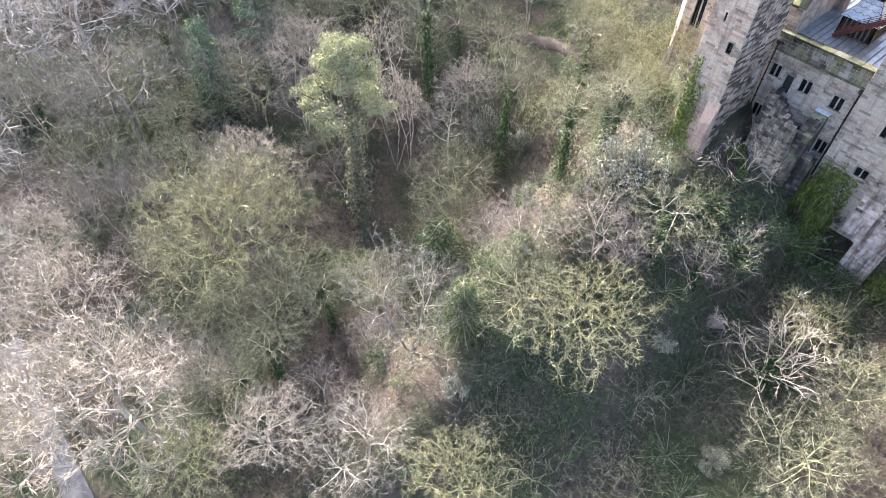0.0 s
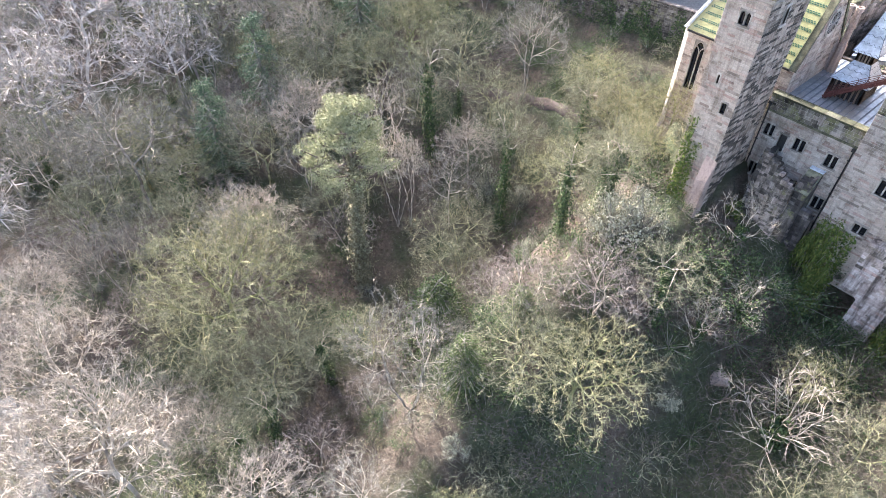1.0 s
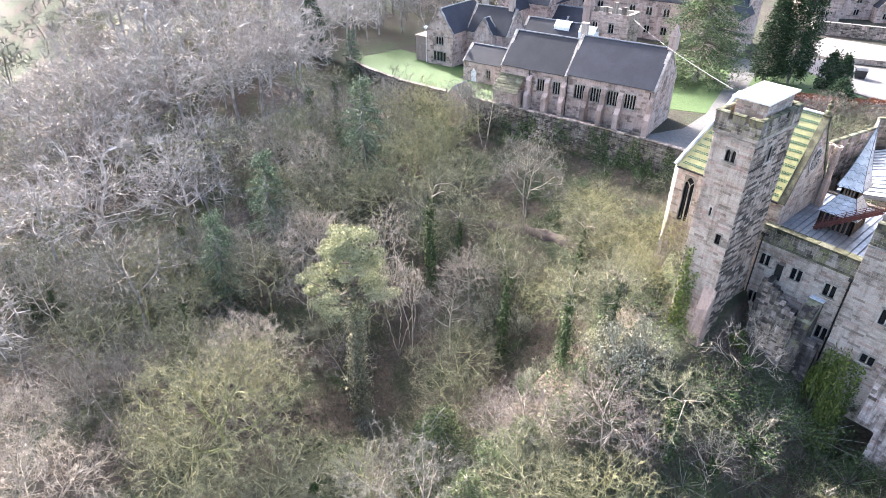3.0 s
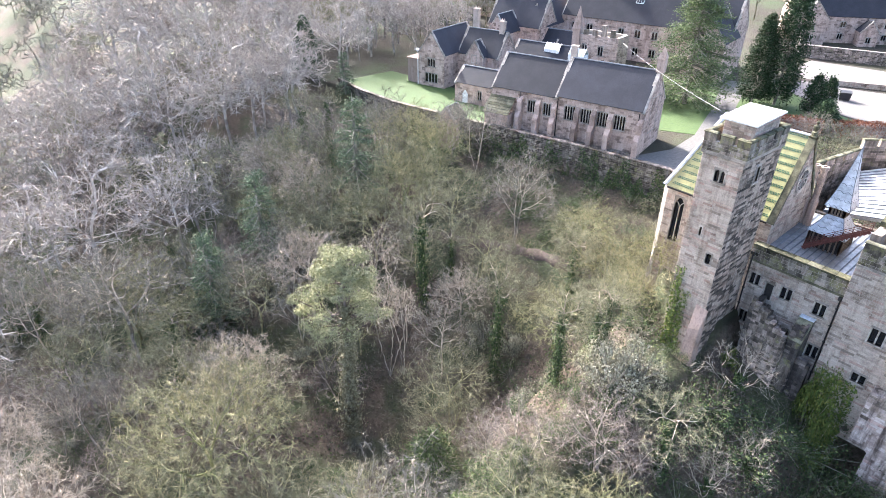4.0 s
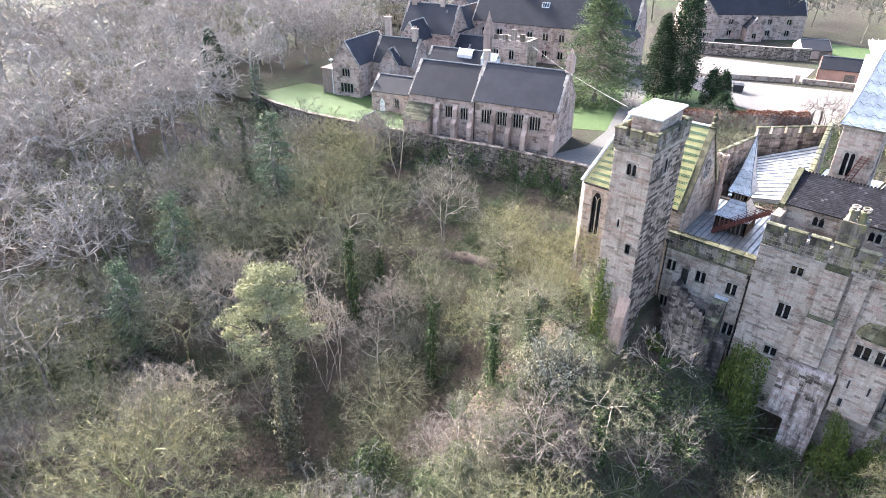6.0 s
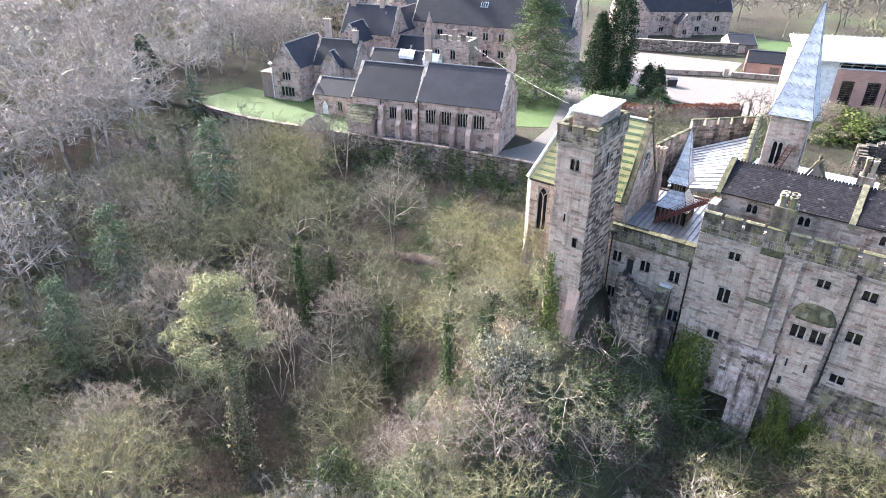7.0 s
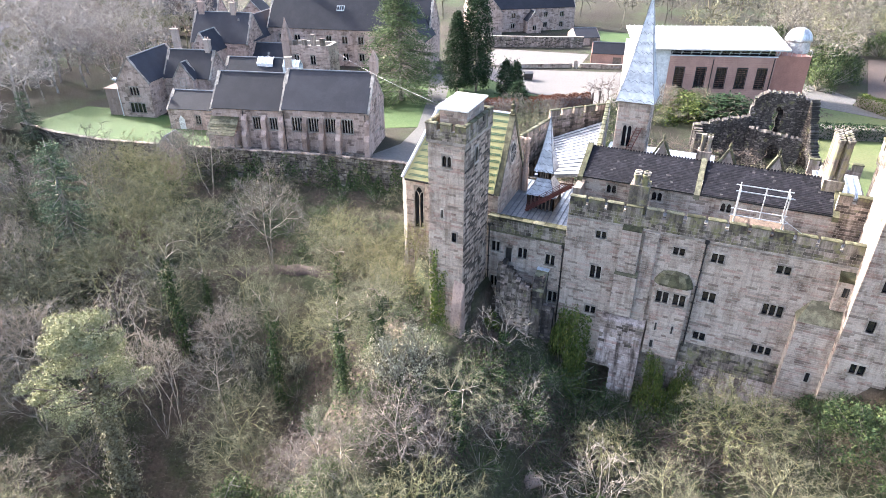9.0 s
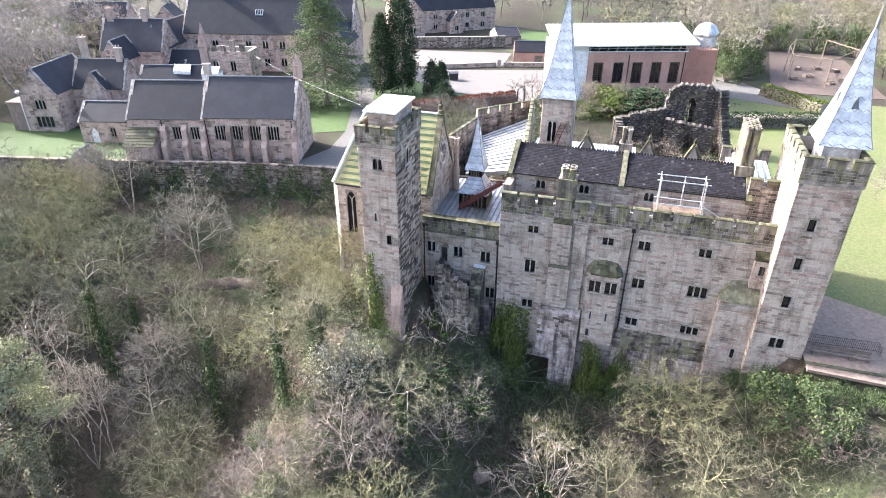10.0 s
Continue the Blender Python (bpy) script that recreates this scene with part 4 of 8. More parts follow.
def lead_pyramid(parent, cx, cy, r0, z0, r1, z1, rows, n=4, turn=math.pi / 4, name="roof", label="", flare=0.0, material=LEAD):
    """A lead-clad pyramid of chevron sheets, each row stepped over the next, with dark seams."""
    tiers = Geo()
    seams = Geo()
    prof = []
    for k in range(rows + 1):
        f = k / rows
        prof.append((r0 + (r1 - r0) * f + flare * (1 - f) ** 4, z0 + (z1 - z0) * f))
    cor = [[Vector((cx + r * math.cos(turn + i * 2 * math.pi / n), cy + r * math.sin(turn + i * 2 * math.pi / n), z)) for i in range(n)] for r, z in prof]
    for k in range(rows):
        for i in range(n):
            a, b = cor[k][i], cor[k][(i + 1) % n]
            d, c = cor[k + 1][i], cor[k + 1][(i + 1) % n]
            nrm = (b - a).cross(d - a).normalized()
            tiers.add([a + nrm * 0.03, b + nrm * 0.03, c, d], [(0, 1, 2, 3)])
            # chevron seam: two to four zigzags over the face
            wv = (b - a).length
            zig = 4 if wv > 1.6 else 2
            for s in range(zig * 2):
                p0, p1 = s / (zig * 2), (s + 1) / (zig * 2)
                lift = lambda s2: 0.30 if s2 % 2 else 0.02
                q0 = a.lerp(b, p0).lerp(d.lerp(c, p0), lift(s)) + nrm * 0.055
                q1 = a.lerp(b, p1).lerp(d.lerp(c, p1), lift(s + 1)) + nrm * 0.055
                up = (d - a).normalized() * 0.05
                seams.add([q0, q1, q1 + up, q0 + up], [(0, 1, 2, 3)])
            # hip roll
            seams.tube(a + nrm * 0.03, d + nrm * 0.03, 0.035, n=4)
    top = part(name, tiers, material, parent, label)
    part("seam", seams, LEAD_DARK, top, "dark zigzag lead seams")
    return top


def turret():
    """The louvred lantern on the wing's roof."""
    t = thing("roof_turret", pose(0, 0, 0), "lead-clad ventilation turret with dark louvres on the roof", "turret")
    cx, cy = -17.0, 67.5
    for z0, z1, hw, n in ((7.5, 9.5, 1.6, 7), (11.3, 12.3, 0.72, 5)):
        core = Geo()
        core.box(cx - hw + 0.2, cx + hw - 0.2, cy - hw + 0.2, cy + hw - 0.2, z0 - 0.2, z1)
        b = part("louvre_box", core, IRON, t, "black louvred openings")
        sl = Geo()
        for k in range(n + 1):
            p = -hw + 2 * hw * k / n
            for x, y in ((cx + p, cy - hw), (cx + p, cy + hw), (cx - hw, cy + p), (cx + hw, cy + p)):
                sl.box(x - 0.07, x + 0.07, y - 0.07, y + 0.07, z0, z1)
        sl.box(cx - hw - 0.08, cx + hw + 0.08, cy - hw - 0.08, cy + hw + 0.08, z0 - 0.12, z0)
        sl.box(cx - hw - 0.08, cx + hw + 0.08, cy - hw - 0.08, cy + hw + 0.08, z1 - 0.1, z1)
        part("post", sl, TIMBER, b)
    lead_pyramid(t, cx, cy, 2.3, 9.4, 1.12, 11.3, 4, name="skirt_roof", label="lead skirt roof with zigzag seams", flare=0.35)
    lead_pyramid(t, cx, cy, 1.25, 12.25, 0.06, 18.4, 8, name="spirelet", label="slender lead spirelet", flare=0.45)
    f = Geo()
    f.lathe(cx, cy, ((0.07, 18.3), (0.12, 18.5), (0.05, 18.7), (0.03, 19.2)), 8)
    part("finial", f, LEAD_DARK, t)


turret()


def ramp_beam():
    g = thing("roof_walkway", pose(-18.35, 64.7, 7.5), "red steel stair with handrails across the wing roof", "walkway")
    a, e = Vector((0, 0, 0.1)), Vector((5.1, 0.5, 3.9))
    side = Vector((-0.1, 0.6, 0))
    for k in (0, 1):
        o = side * k
        part("stringer", Geo().slab([a + o, a + o + Vector((0.0, 0.08, 0)), e + o + Vector((0, 0.08, 0)), e + o], 0.3), RUSTRED, g)
        for j in range(8):
            p = a.lerp(e, j / 7) + o
            part("post", Geo().tube(p, p + Vector((0, 0, 0.95)), 0.03, n=5), RUSTRED, g)
        for h in (0.5, 0.95):
            part("rail", Geo().tube(a + o + Vector((0, 0, h)), e + o + Vector((0, 0, h)), 0.03, n=5), RUSTRED, g)
    for j in range(16):
        p = a.lerp(e, (j + 0.5) / 16)
        part("tread", Geo().box(p.x - 0.12, p.x + 0.12, p.y, p.y + 0.6, p.z - 0.06, p.z - 0.02), RUSTRED, g)


ramp_beam()


def boxed(t, x0, x1, y0, y1, z0, z1, holes=(), stone=STONE, pick=None, course=(0.22, 0.31), crusted=""):
    """Four stone-faced walls. holes: (side, s, z, w, h, lights, arched)."""
    sides = {"s": Wall((x0, y0), 0, x1 - x0, z0, z1, 0.7), "e": Wall((x1, y0), 90, y1 - y0, z0, z1, 0.7), "n": Wall((x1, y1), 180, x1 - x0, z0, z1, 0.7), "w": Wall((x0, y1), 270, y1 - y0, z0, z1, 0.7)}
    for side, s, z, w, h, n, arched in holes:
        sides[side].window(t, s, z, w, h, n, arched)
    for k, w in sides.items():
        g, st = Geo(), Geo()
        w.body(g)
        picks = (pick, []) if pick and k == "s" else None
        w.stones(st, course, picked=picks)
        m = part("wall", g, MORTAR, t)
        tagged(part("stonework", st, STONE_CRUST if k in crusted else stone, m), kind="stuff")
        if picks:
            stone_pieces(t, w, picks[1], stone)
    return sides


def tall_tower():
    """The oblong stair tower with a flat-roofed cap house."""
    t = thing("stair_tower", pose(0, 0, 0), "tall slim sandstone tower with battlements and a white cap", "tower")
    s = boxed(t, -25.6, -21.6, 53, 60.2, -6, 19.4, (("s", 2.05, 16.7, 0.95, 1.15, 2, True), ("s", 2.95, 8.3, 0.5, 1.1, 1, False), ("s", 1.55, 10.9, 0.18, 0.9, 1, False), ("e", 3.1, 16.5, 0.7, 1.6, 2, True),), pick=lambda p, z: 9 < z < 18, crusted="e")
    sc = Geo()
    sc.box(-25.75, -21.45, 52.85, 60.35, 19.1, 19.4)
    part("string_course", sc, DRESSED, t)
    up = {"s": Wall((-25.75, 52.85), 0, 4.3, 19.4, 20.4, 0.45), "e": Wall((-21.45, 52.85), 90, 7.5, 19.4, 20.4, 0.45), "n": Wall((-21.45, 60.35), 180, 4.3, 19.4, 20.4, 0.45), "w": Wall((-25.75, 60.35), 270, 7.5, 19.4, 20.4, 0.45)}
    for k, w in up.items():
        g, st = Geo(), Geo()
        w.body(g)
        w.stones(st)
        m = part("parapet", g, MORTAR, t)
        tagged(part("stonework", st, PARAPET, m), kind="stuff")
        n = 3 if k in "sn" else 5
        merlons(t, w, 0.0, w.length, 20.4, 0.65, n, 0.42, 0.42, 0.03, PARAPET, MOSSY)
    # cap house with a boarded white roof
    c = Geo()
    c.box(-25.0, -22.1, 54.6, 59.3, 19.0, 22.2)
    cap = part("cap_house", c, STONE, t, "stone cap house on the tower top")
    cw = Wall((-25.0, 54.6), 0, 2.9, 19.4, 22.2)
    bs = Geo()
    cw.stones(bs)
    ce = Wall((-22.1, 54.6), 90, 4.7, 19.4, 22.2)
    ce.stones(bs)
    tagged(part("stonework", bs, STONE, cap), kind="stuff")
    d = Geo()
    cw.bar(d, 1.0, 2.0, 19.6, 21.3, 0.05, 0.08)
    part("hatch", d, TIMBER, cap, "weathered timber hatch")
    r = Geo()
    r.slab([(-25.35, 54.15, 22.25), (-21.85, 54.15, 22.25), (-21.85, 59.75, 22.45), (-25.35, 59.75, 22.45)], 0.16)
    rf = part("cap_roof", r, WHITE, t, "white felted flat roof")
    se = Geo()
    for k in range(1, 5):
        y = 54.15 + k * 1.12
        se.box(-25.36, -21.84, y - 0.025, y + 0.025, 22.25 + k * 0.04, 22.3 + k * 0.04)
    part("roof_joint", se, LEAD_DARK, rf)
    fl = Geo()
    fl.box(-25.4, -21.8, 53.2, 60.0, 19.2, 19.5)
    part("roof_floor", fl, LEAD_DARK, t)
    # broken buttress at the foot
    b = Geo()
    b.add([(-22.6, 53.0, -6), (-21.2, 53.0, -6), (-21.2, 51.4, -6), (-22.6, 51.4, -6), (-22.6, 53.0, 3.6), (-21.3, 53.0, 3.3), (-21.4, 52.2, 1.2), (-22.5, 52.1, 1.0)],
          [(3, 2, 6, 7), (2, 1, 5, 6), (0, 3, 7, 4), (4, 7, 6, 5)])
    part("buttress", b, STONE, t, "broken buttress at the tower foot")


tall_tower()


def chapel():
    """The chapel behind the tower, with a patterned tile roof and traceried windows."""
    t = thing("castle_chapel", pose(0, 0, 0), "stone chapel with a cream and green patterned tile roof", "chapel")
    x0, x1, y0, y1, ze, zr = -33.0, -21.0, 62.0, 71.0, 10.6, 18.6
    xr = -30.4
    ym = (y0 + y1) / 2
    w = Wall((x0, y0), 0, x1 - x0, -8, ze, 0.8)
    win = w.window(t, 1.75, 3.9, 1.15, 5.6, 1, True, label="tall traceried lancet window")
    tr = Geo()
    w.bar(tr, 1.70, 1.80, 3.9, 8.3, -0.22, -0.06)
    for sg in (-1, 1):
        pts = [(1.75, 8.2), (1.75 + sg * 0.12, 8.6), (1.75 + sg * 0.33, 8.85), (1.75 + sg * 0.55, 8.95)]
        for (s0, z0), (s1, z1) in zip(pts, pts[1:]):
            tr.tube(w.at(s0, z0, -0.12), w.at(s1, z1, -0.12), 0.05, n=4)
    part("tracery", tr, DRESSED, win)
    g, st = Geo(), Geo()
    w.body(g)
    w.stones(st)
    part("wall", g, MORTAR, t)
    tagged(part("stonework", st, STONE, t), kind="stuff")
    for xx, ang, oy in ((x0, 270, y1), (x1, 90, y0)):
        gw = Wall((xx, oy), ang, y1 - y0, -8 if ang == 270 else 7.5, ze, 0.6)
        if ang == 270:
            for s in (2.4, 4.5, 6.6):
                gw.window(t, s, 2.5, 1.0, 6.0, 1, True, label="tall lancet window")
        gg, gs = Geo(), Geo()
        gw.body(gg)
        gw.stones(gs)
        if ang == 90:
            gg.ngon_slab([gw.at(0, ze), gw.at(y1 - y0, ze), gw.at((y1 - y0) / 2, zr)], gw.n * -0.6)
        z = ze if ang == 90 else 99
        rng = random.Random(21)
        while z < zr - 0.4:
            h = rng.uniform(0.27, 0.36)
            half = (y1 - y0) / 2 * (1 - (z + h - ze) / (zr - ze))
            s = (y1 - y0) / 2 - half
            while s < (y1 - y0) / 2 + half - 0.2:
                l = min(rng.uniform(0.4, 0.9), (y1 - y0) / 2 + half - s)
                gw.stone(gs, s + 0.01, s + l - 0.01, z + 0.01, z + h - 0.01, rng.uniform(0.012, 0.045))
                s += l
            z += h
        m = part("gable", gg, MORTAR, t)
        tagged(part("stonework", gs, STONE, m), kind="stuff")
        if ang == 270:
            continue
        # coping
        cp = Geo()
        for sg in (0, 1):
            a = gw.at(-0.25 if sg == 0 else y1 - y0 + 0.25, ze - 0.25, 0.15)
            b = gw.at((y1 - y0) / 2, zr + 0.25, 0.15)
            a2 = gw.at(-0.25 if sg == 0 else y1 - y0 + 0.25, ze - 0.25, -0.55)
            b2 = gw.at((y1 - y0) / 2, zr + 0.25, -0.55)
            q = [a, b, b2, a2] if sg else [a2, b2, b, a]
            cp.slab(q, -0.35 if sg else -0.35)
        part("gable_coping", cp, DRESSED if ang == 270 else MOSSY, m, "stone gable coping")
        fin = Geo()
        p = gw.at((y1 - y0) / 2, 0, -0.2)
        fin.lathe(p[0], p[1], ((0.3, zr + 0.2), (0.3, zr + 0.5), (0.12, zr + 0.6), (0.28, zr + 0.95), (0.3, zr + 1.15), (0.08, zr + 1.3), (0.18, zr + 1.5), (0.02, zr + 1.75)), 8)
        part("finial", fin, MOSSY, m, "carved stone finial")
        if ang == 90:
            rose = Geo()
            for k in range(16):
                a0, a1 = 2 * math.pi * k / 16, 2 * math.pi * (k + 1) / 16
                rose.ngon_slab([gw.at((y1 - y0) / 2 + r * math.cos(a), 14.0 + r * 1.15 * math.sin(a), 0.12) for r, a in ((1.0, a0), (1.3, a0), (1.3, a1), (1.0, a1))], gw.n * -0.2)
            rw = part("rose_window", rose, DRESSED, t, "round traceried gable window")
            for k in range(6):
                tr = Geo()
                a = math.pi * k / 6
                tr.tube(gw.at((y1 - y0) / 2 + math.cos(a), 14 + 1.15 * math.sin(a), 0.08), gw.at((y1 - y0) / 2 - math.cos(a), 14 - 1.15 * math.sin(a), 0.08), 0.06, n=4)
                part("tracery", tr, DRESSED, rw)
            gl = Geo()
            gl.ngon_slab([gw.at((y1 - y0) / 2 + 1.02 * math.cos(2 * math.pi * k / 20), 14 + 1.16 * math.sin(2 * math.pi * k / 20), 0.062) for k in range(20)], gw.n * -0.1)
            part("pane", gl, GLASS, rw)
    # patterned roof: plain cream bands and bands of green diaper tiles
    n = 24
    for side in (0, 1):
        cream, green = Geo(), Geo()
        for k in range(n):
            f0, f1 = k / n, (k + 1) / n
            e = y0 - 0.35 if side == 0 else y1 + 0.35
            ya, yb = e + (ym - e) * f0, e + (ym - e) * f1
            za, zb = ze - 0.1 + (zr - ze + 0.1) * f0, ze - 0.1 + (zr - ze + 0.1) * f1
            if k == 0:
                q = [(x0 - 0.3, e, ze - 0.06), (x1 - 0.5, e, ze - 0.06), (x1 - 0.5, ym, zr + 0.04), (xr, ym, zr + 0.04)]
                cream.slab(q if side == 0 else [q[1], q[0], q[3], q[2]], 0.1)
            if k % 2 == 1:
                sg = -1 if side == 0 else 1
                for r in range(2):
                    x = x0 + (xr - x0) * f1 + 0.2 + 0.16 * r
                    while x < x1 - 0.7:
                        m0, m1 = 0.1 + 0.45 * r, 0.42 + 0.45 * r
                        pa, pb = (ya + (yb - ya) * m0, za + 0.05 + (zb - za - 0.04) * m0), (ya + (yb - ya) * m1, za + 0.05 + (zb - za - 0.04) * m1)
                        qq = [(x, pa[0] + sg * 0.02, pa[1] + 0.02), (x + 0.2, pa[0] + sg * 0.02, pa[1] + 0.02), (x + 0.2, pb[0] + sg * 0.02, pb[1] + 0.02), (x, pb[0] + sg * 0.02, pb[1] + 0.02)]
                        green.slab(qq if side == 0 else [qq[1], qq[0], qq[3], qq[2]], 0.02)
                        x += 0.27
        rf = part("roof_slope", cream, TILE_CREAM, t, "cream tiles with green diaper bands")
        tagged(part("green_tiles", green, TILE_GREEN, rf), kind="stuff")
    hip = Geo()
    hip.add([(x0 - 0.3, y1 + 0.35, ze - 0.06), (x0 - 0.3, y0 - 0.35, ze - 0.06), (xr, ym, zr + 0.04)], [(0, 1, 2)])
    hp = part("hip_slope", hip, TILE_CREAM, t, "sunlit hipped end of the chapel roof")
    # hip rolls are widened and coloured pale to draw the roof's sunlit edge
    hr = Geo()
    for yy in (y0 - 0.35, y1 + 0.35):
        hr.tube((x0 - 0.35, yy, ze), (xr, ym, zr + 0.1), 0.24, n=6)
    hr.tube((xr, ym, zr + 0.1), (x1 - 0.4, ym, zr + 0.1), 0.14, n=6)
    part("hip_roll", hr, LEAD, hp, "hip and ridge rolls, coloured pale for the sunlit edge")
    gu = Geo()
    gu.box(x0, x1 - 0.4, y0 - 0.5, y0 - 0.3, ze - 0.25, ze - 0.08)
    part("gutter", gu, IRON, t)
    # stepped buttresses
    for s, side in ((0.0, 270), (11.0, 0)):
        b = Geo()
        if side == 270:
            b.add([(x0 - 1.5, y0 - 0.1, -8), (x0, y0 - 0.1, -8), (x0, y0 + 0.8, -8), (x0 - 1.5, y0 + 0.8, -8), (x0 - 0.35, y0 - 0.1, 0.5), (x0, y0 - 0.1, 2.6), (x0, y0 + 0.8, 2.6), (x0 - 0.35, y0 + 0.8, 0.5)],
                  [(0, 1, 5, 4), (1, 2, 6, 5), (2, 3, 7, 6), (3, 0, 4, 7), (4, 5, 6, 7)])
        else:
            w.bar(b, s - 0.4, s + 0.4, -8, 5.0, 0, 0.9)
        part("buttress", b, DRESSED, t)
    # canted corner that catches the sun
    cant = Wall((x0 - 0.75, y0 + 0.5), math.degrees(math.atan2(-0.5, 0.75)), math.hypot(0.75, 0.5), -4, ze - 0.1, 0.5)
    cg, cs = Geo(), Geo()
    cant.body(cg)
    cant.stones(cs, (0.3, 0.4), (0.4, 0.9))
    cm = part("canted_corner", cg, MORTAR, t, "canted corner of pale dressed stone")
    tagged(part("stonework", cs, DRESSED, cm), kind="stuff")
    # octagonal chimney pair beside the gable
    for k in range(2):
        f = Geo()
        f.lathe(-21.2 + 0.85 * k, 70.2, ((0.42, 6.5), (0.42, 10.8), (0.33, 11.0), (0.33, 14.2), (0.42, 14.35), (0.42, 14.7), (0.26, 14.7), (0.24, 14.3)), 8, 0.39)
        part("chimney", f, STONE_PINK, t, "octagonal pinkish stone chimney")


chapel()


def corner_tower():
    """The square tower at the range's end, with a lead spire."""
    t = thing("corner_tower", pose(0, 0, 0), "square sandstone corner tower with a lead spire", "tower")
    boxed(t, 14.9, 19.85, 57.6, 66.6, -9, 18.6, (("s", 2.05, 13.8, 0.6, 1.2, 1, False), ("s", 1.95, 9.75, 0.6, 1.2, 1, False), ("s", 2.0, 5.4, 0.65, 1.3, 1, False), ("s", 2.3, 0.55, 1.25, 1.15, 2, False)))
    sc = Geo()
    sc.box(14.75, 20.0, 57.45, 66.75, 18.4, 18.7)
    part("string_course", sc, DRESSED, t)
    for k, w in {"s": Wall((14.75, 57.45), 0, 5.25, 18.7, 20.0, 0.5), "e": Wall((20.0, 57.45), 90, 9.3, 18.7, 20.0, 0.5), "n": Wall((20.0, 66.75), 180, 5.25, 18.7, 20.0, 0.5), "w": Wall((14.75, 66.75), 270, 9.3, 18.7, 20.0, 0.5)}.items():
        g, st = Geo(), Geo()
        w.body(g)
        w.stones(st)
        m = part("parapet", g, MORTAR, t)
        tagged(part("stonework", st, PARAPET, m), kind="stuff")
        merlons(t, w, 0.0, w.length, 20.0, 0.8, 3 if k in "sn" else 6, 0.45, 0.45, 0.03, PARAPET, MOSSY)
    fl = Geo()
    fl.box(15.1, 19.7, 57.8, 66.4, 18.3, 18.7)
    part("roof_floor", fl, LEAD_DARK, t)
    b = Geo()
    b.box(16.5, 19.5, 59.7, 62.7, 18.5, 21.6)
    part("spire_base", b, METAL_ROOF, t, "boarded base of the spire")
    lead_pyramid(t, 18.0, 61.2, 2.35, 21.4, 0.08, 31.2, 10, name="spire", label="tall lead spire with zigzag seams", flare=0.6)
    f = Geo()
    f.lathe(18.0, 61.2, ((0.1, 31.0), (0.16, 31.6), (0.06, 32.0), (0.03, 33.6)), 8)
    part("finial", f, LEAD_DARK, t)
    for dx, dy in ((0, -1), (-1, 0)):
        l = Geo()
        cx, cy = 18.0 + dx * 1.25, 61.2 + dy * 1.25
        l.ngon_slab([(cx - 0.35 * abs(dy) - 0.3 * dx * 0, cy - 0.35 * abs(dx), 24.4), (cx + 0.35 * abs(dy), cy + 0.35 * abs(dx), 24.4), (cx, cy, 25.7)], (-dx * 0.8, -dy * 0.8, 0))
        part("lucarne", l, LEAD_DARK, t, "small gabled spire light")


corner_tower()


def north_spire():
    t = thing("spire_tower", pose(0, 0, 0), "slim stone tower with a tall lead spire", "tower")
    boxed(t, -10.7, -7.0, 74.2, 77.9, 6, 19.6, (("s", 1.4, 14.0, 1.0, 2.6, 2, True), ("e", 1.8, 14.0, 1.0, 2.6, 2, True)))
    lead_pyramid(t, -8.85, 76.05, 2.6, 19.5, 0.08, 31.0, 11, name="spire", label="tall lead spire with zigzag seams", flare=0.5)
    f = Geo()
    f.lathe(-8.85, 76.05, ((0.1, 30.8), (0.14, 31.2), (0.03, 32.6)), 8)
    part("finial", f, LEAD_DARK, t)
    st = Geo()
    st.tube((-9.2, 74.0, 13.4), (-8.2, 73.9, 16.6), 0.06)
    st.tube((-8.6, 74.0, 13.4), (-7.6, 73.9, 16.6), 0.06)
    for k in range(8):
        f0 = k / 8
        st.tube((-9.2 + f0, 74, 13.6 + 3.0 * f0), (-8.6 + f0, 74, 13.6 + 3.0 * f0), 0.04)
    part("ladder", st, RUSTRED, t, "red steel ladder")


north_spire()


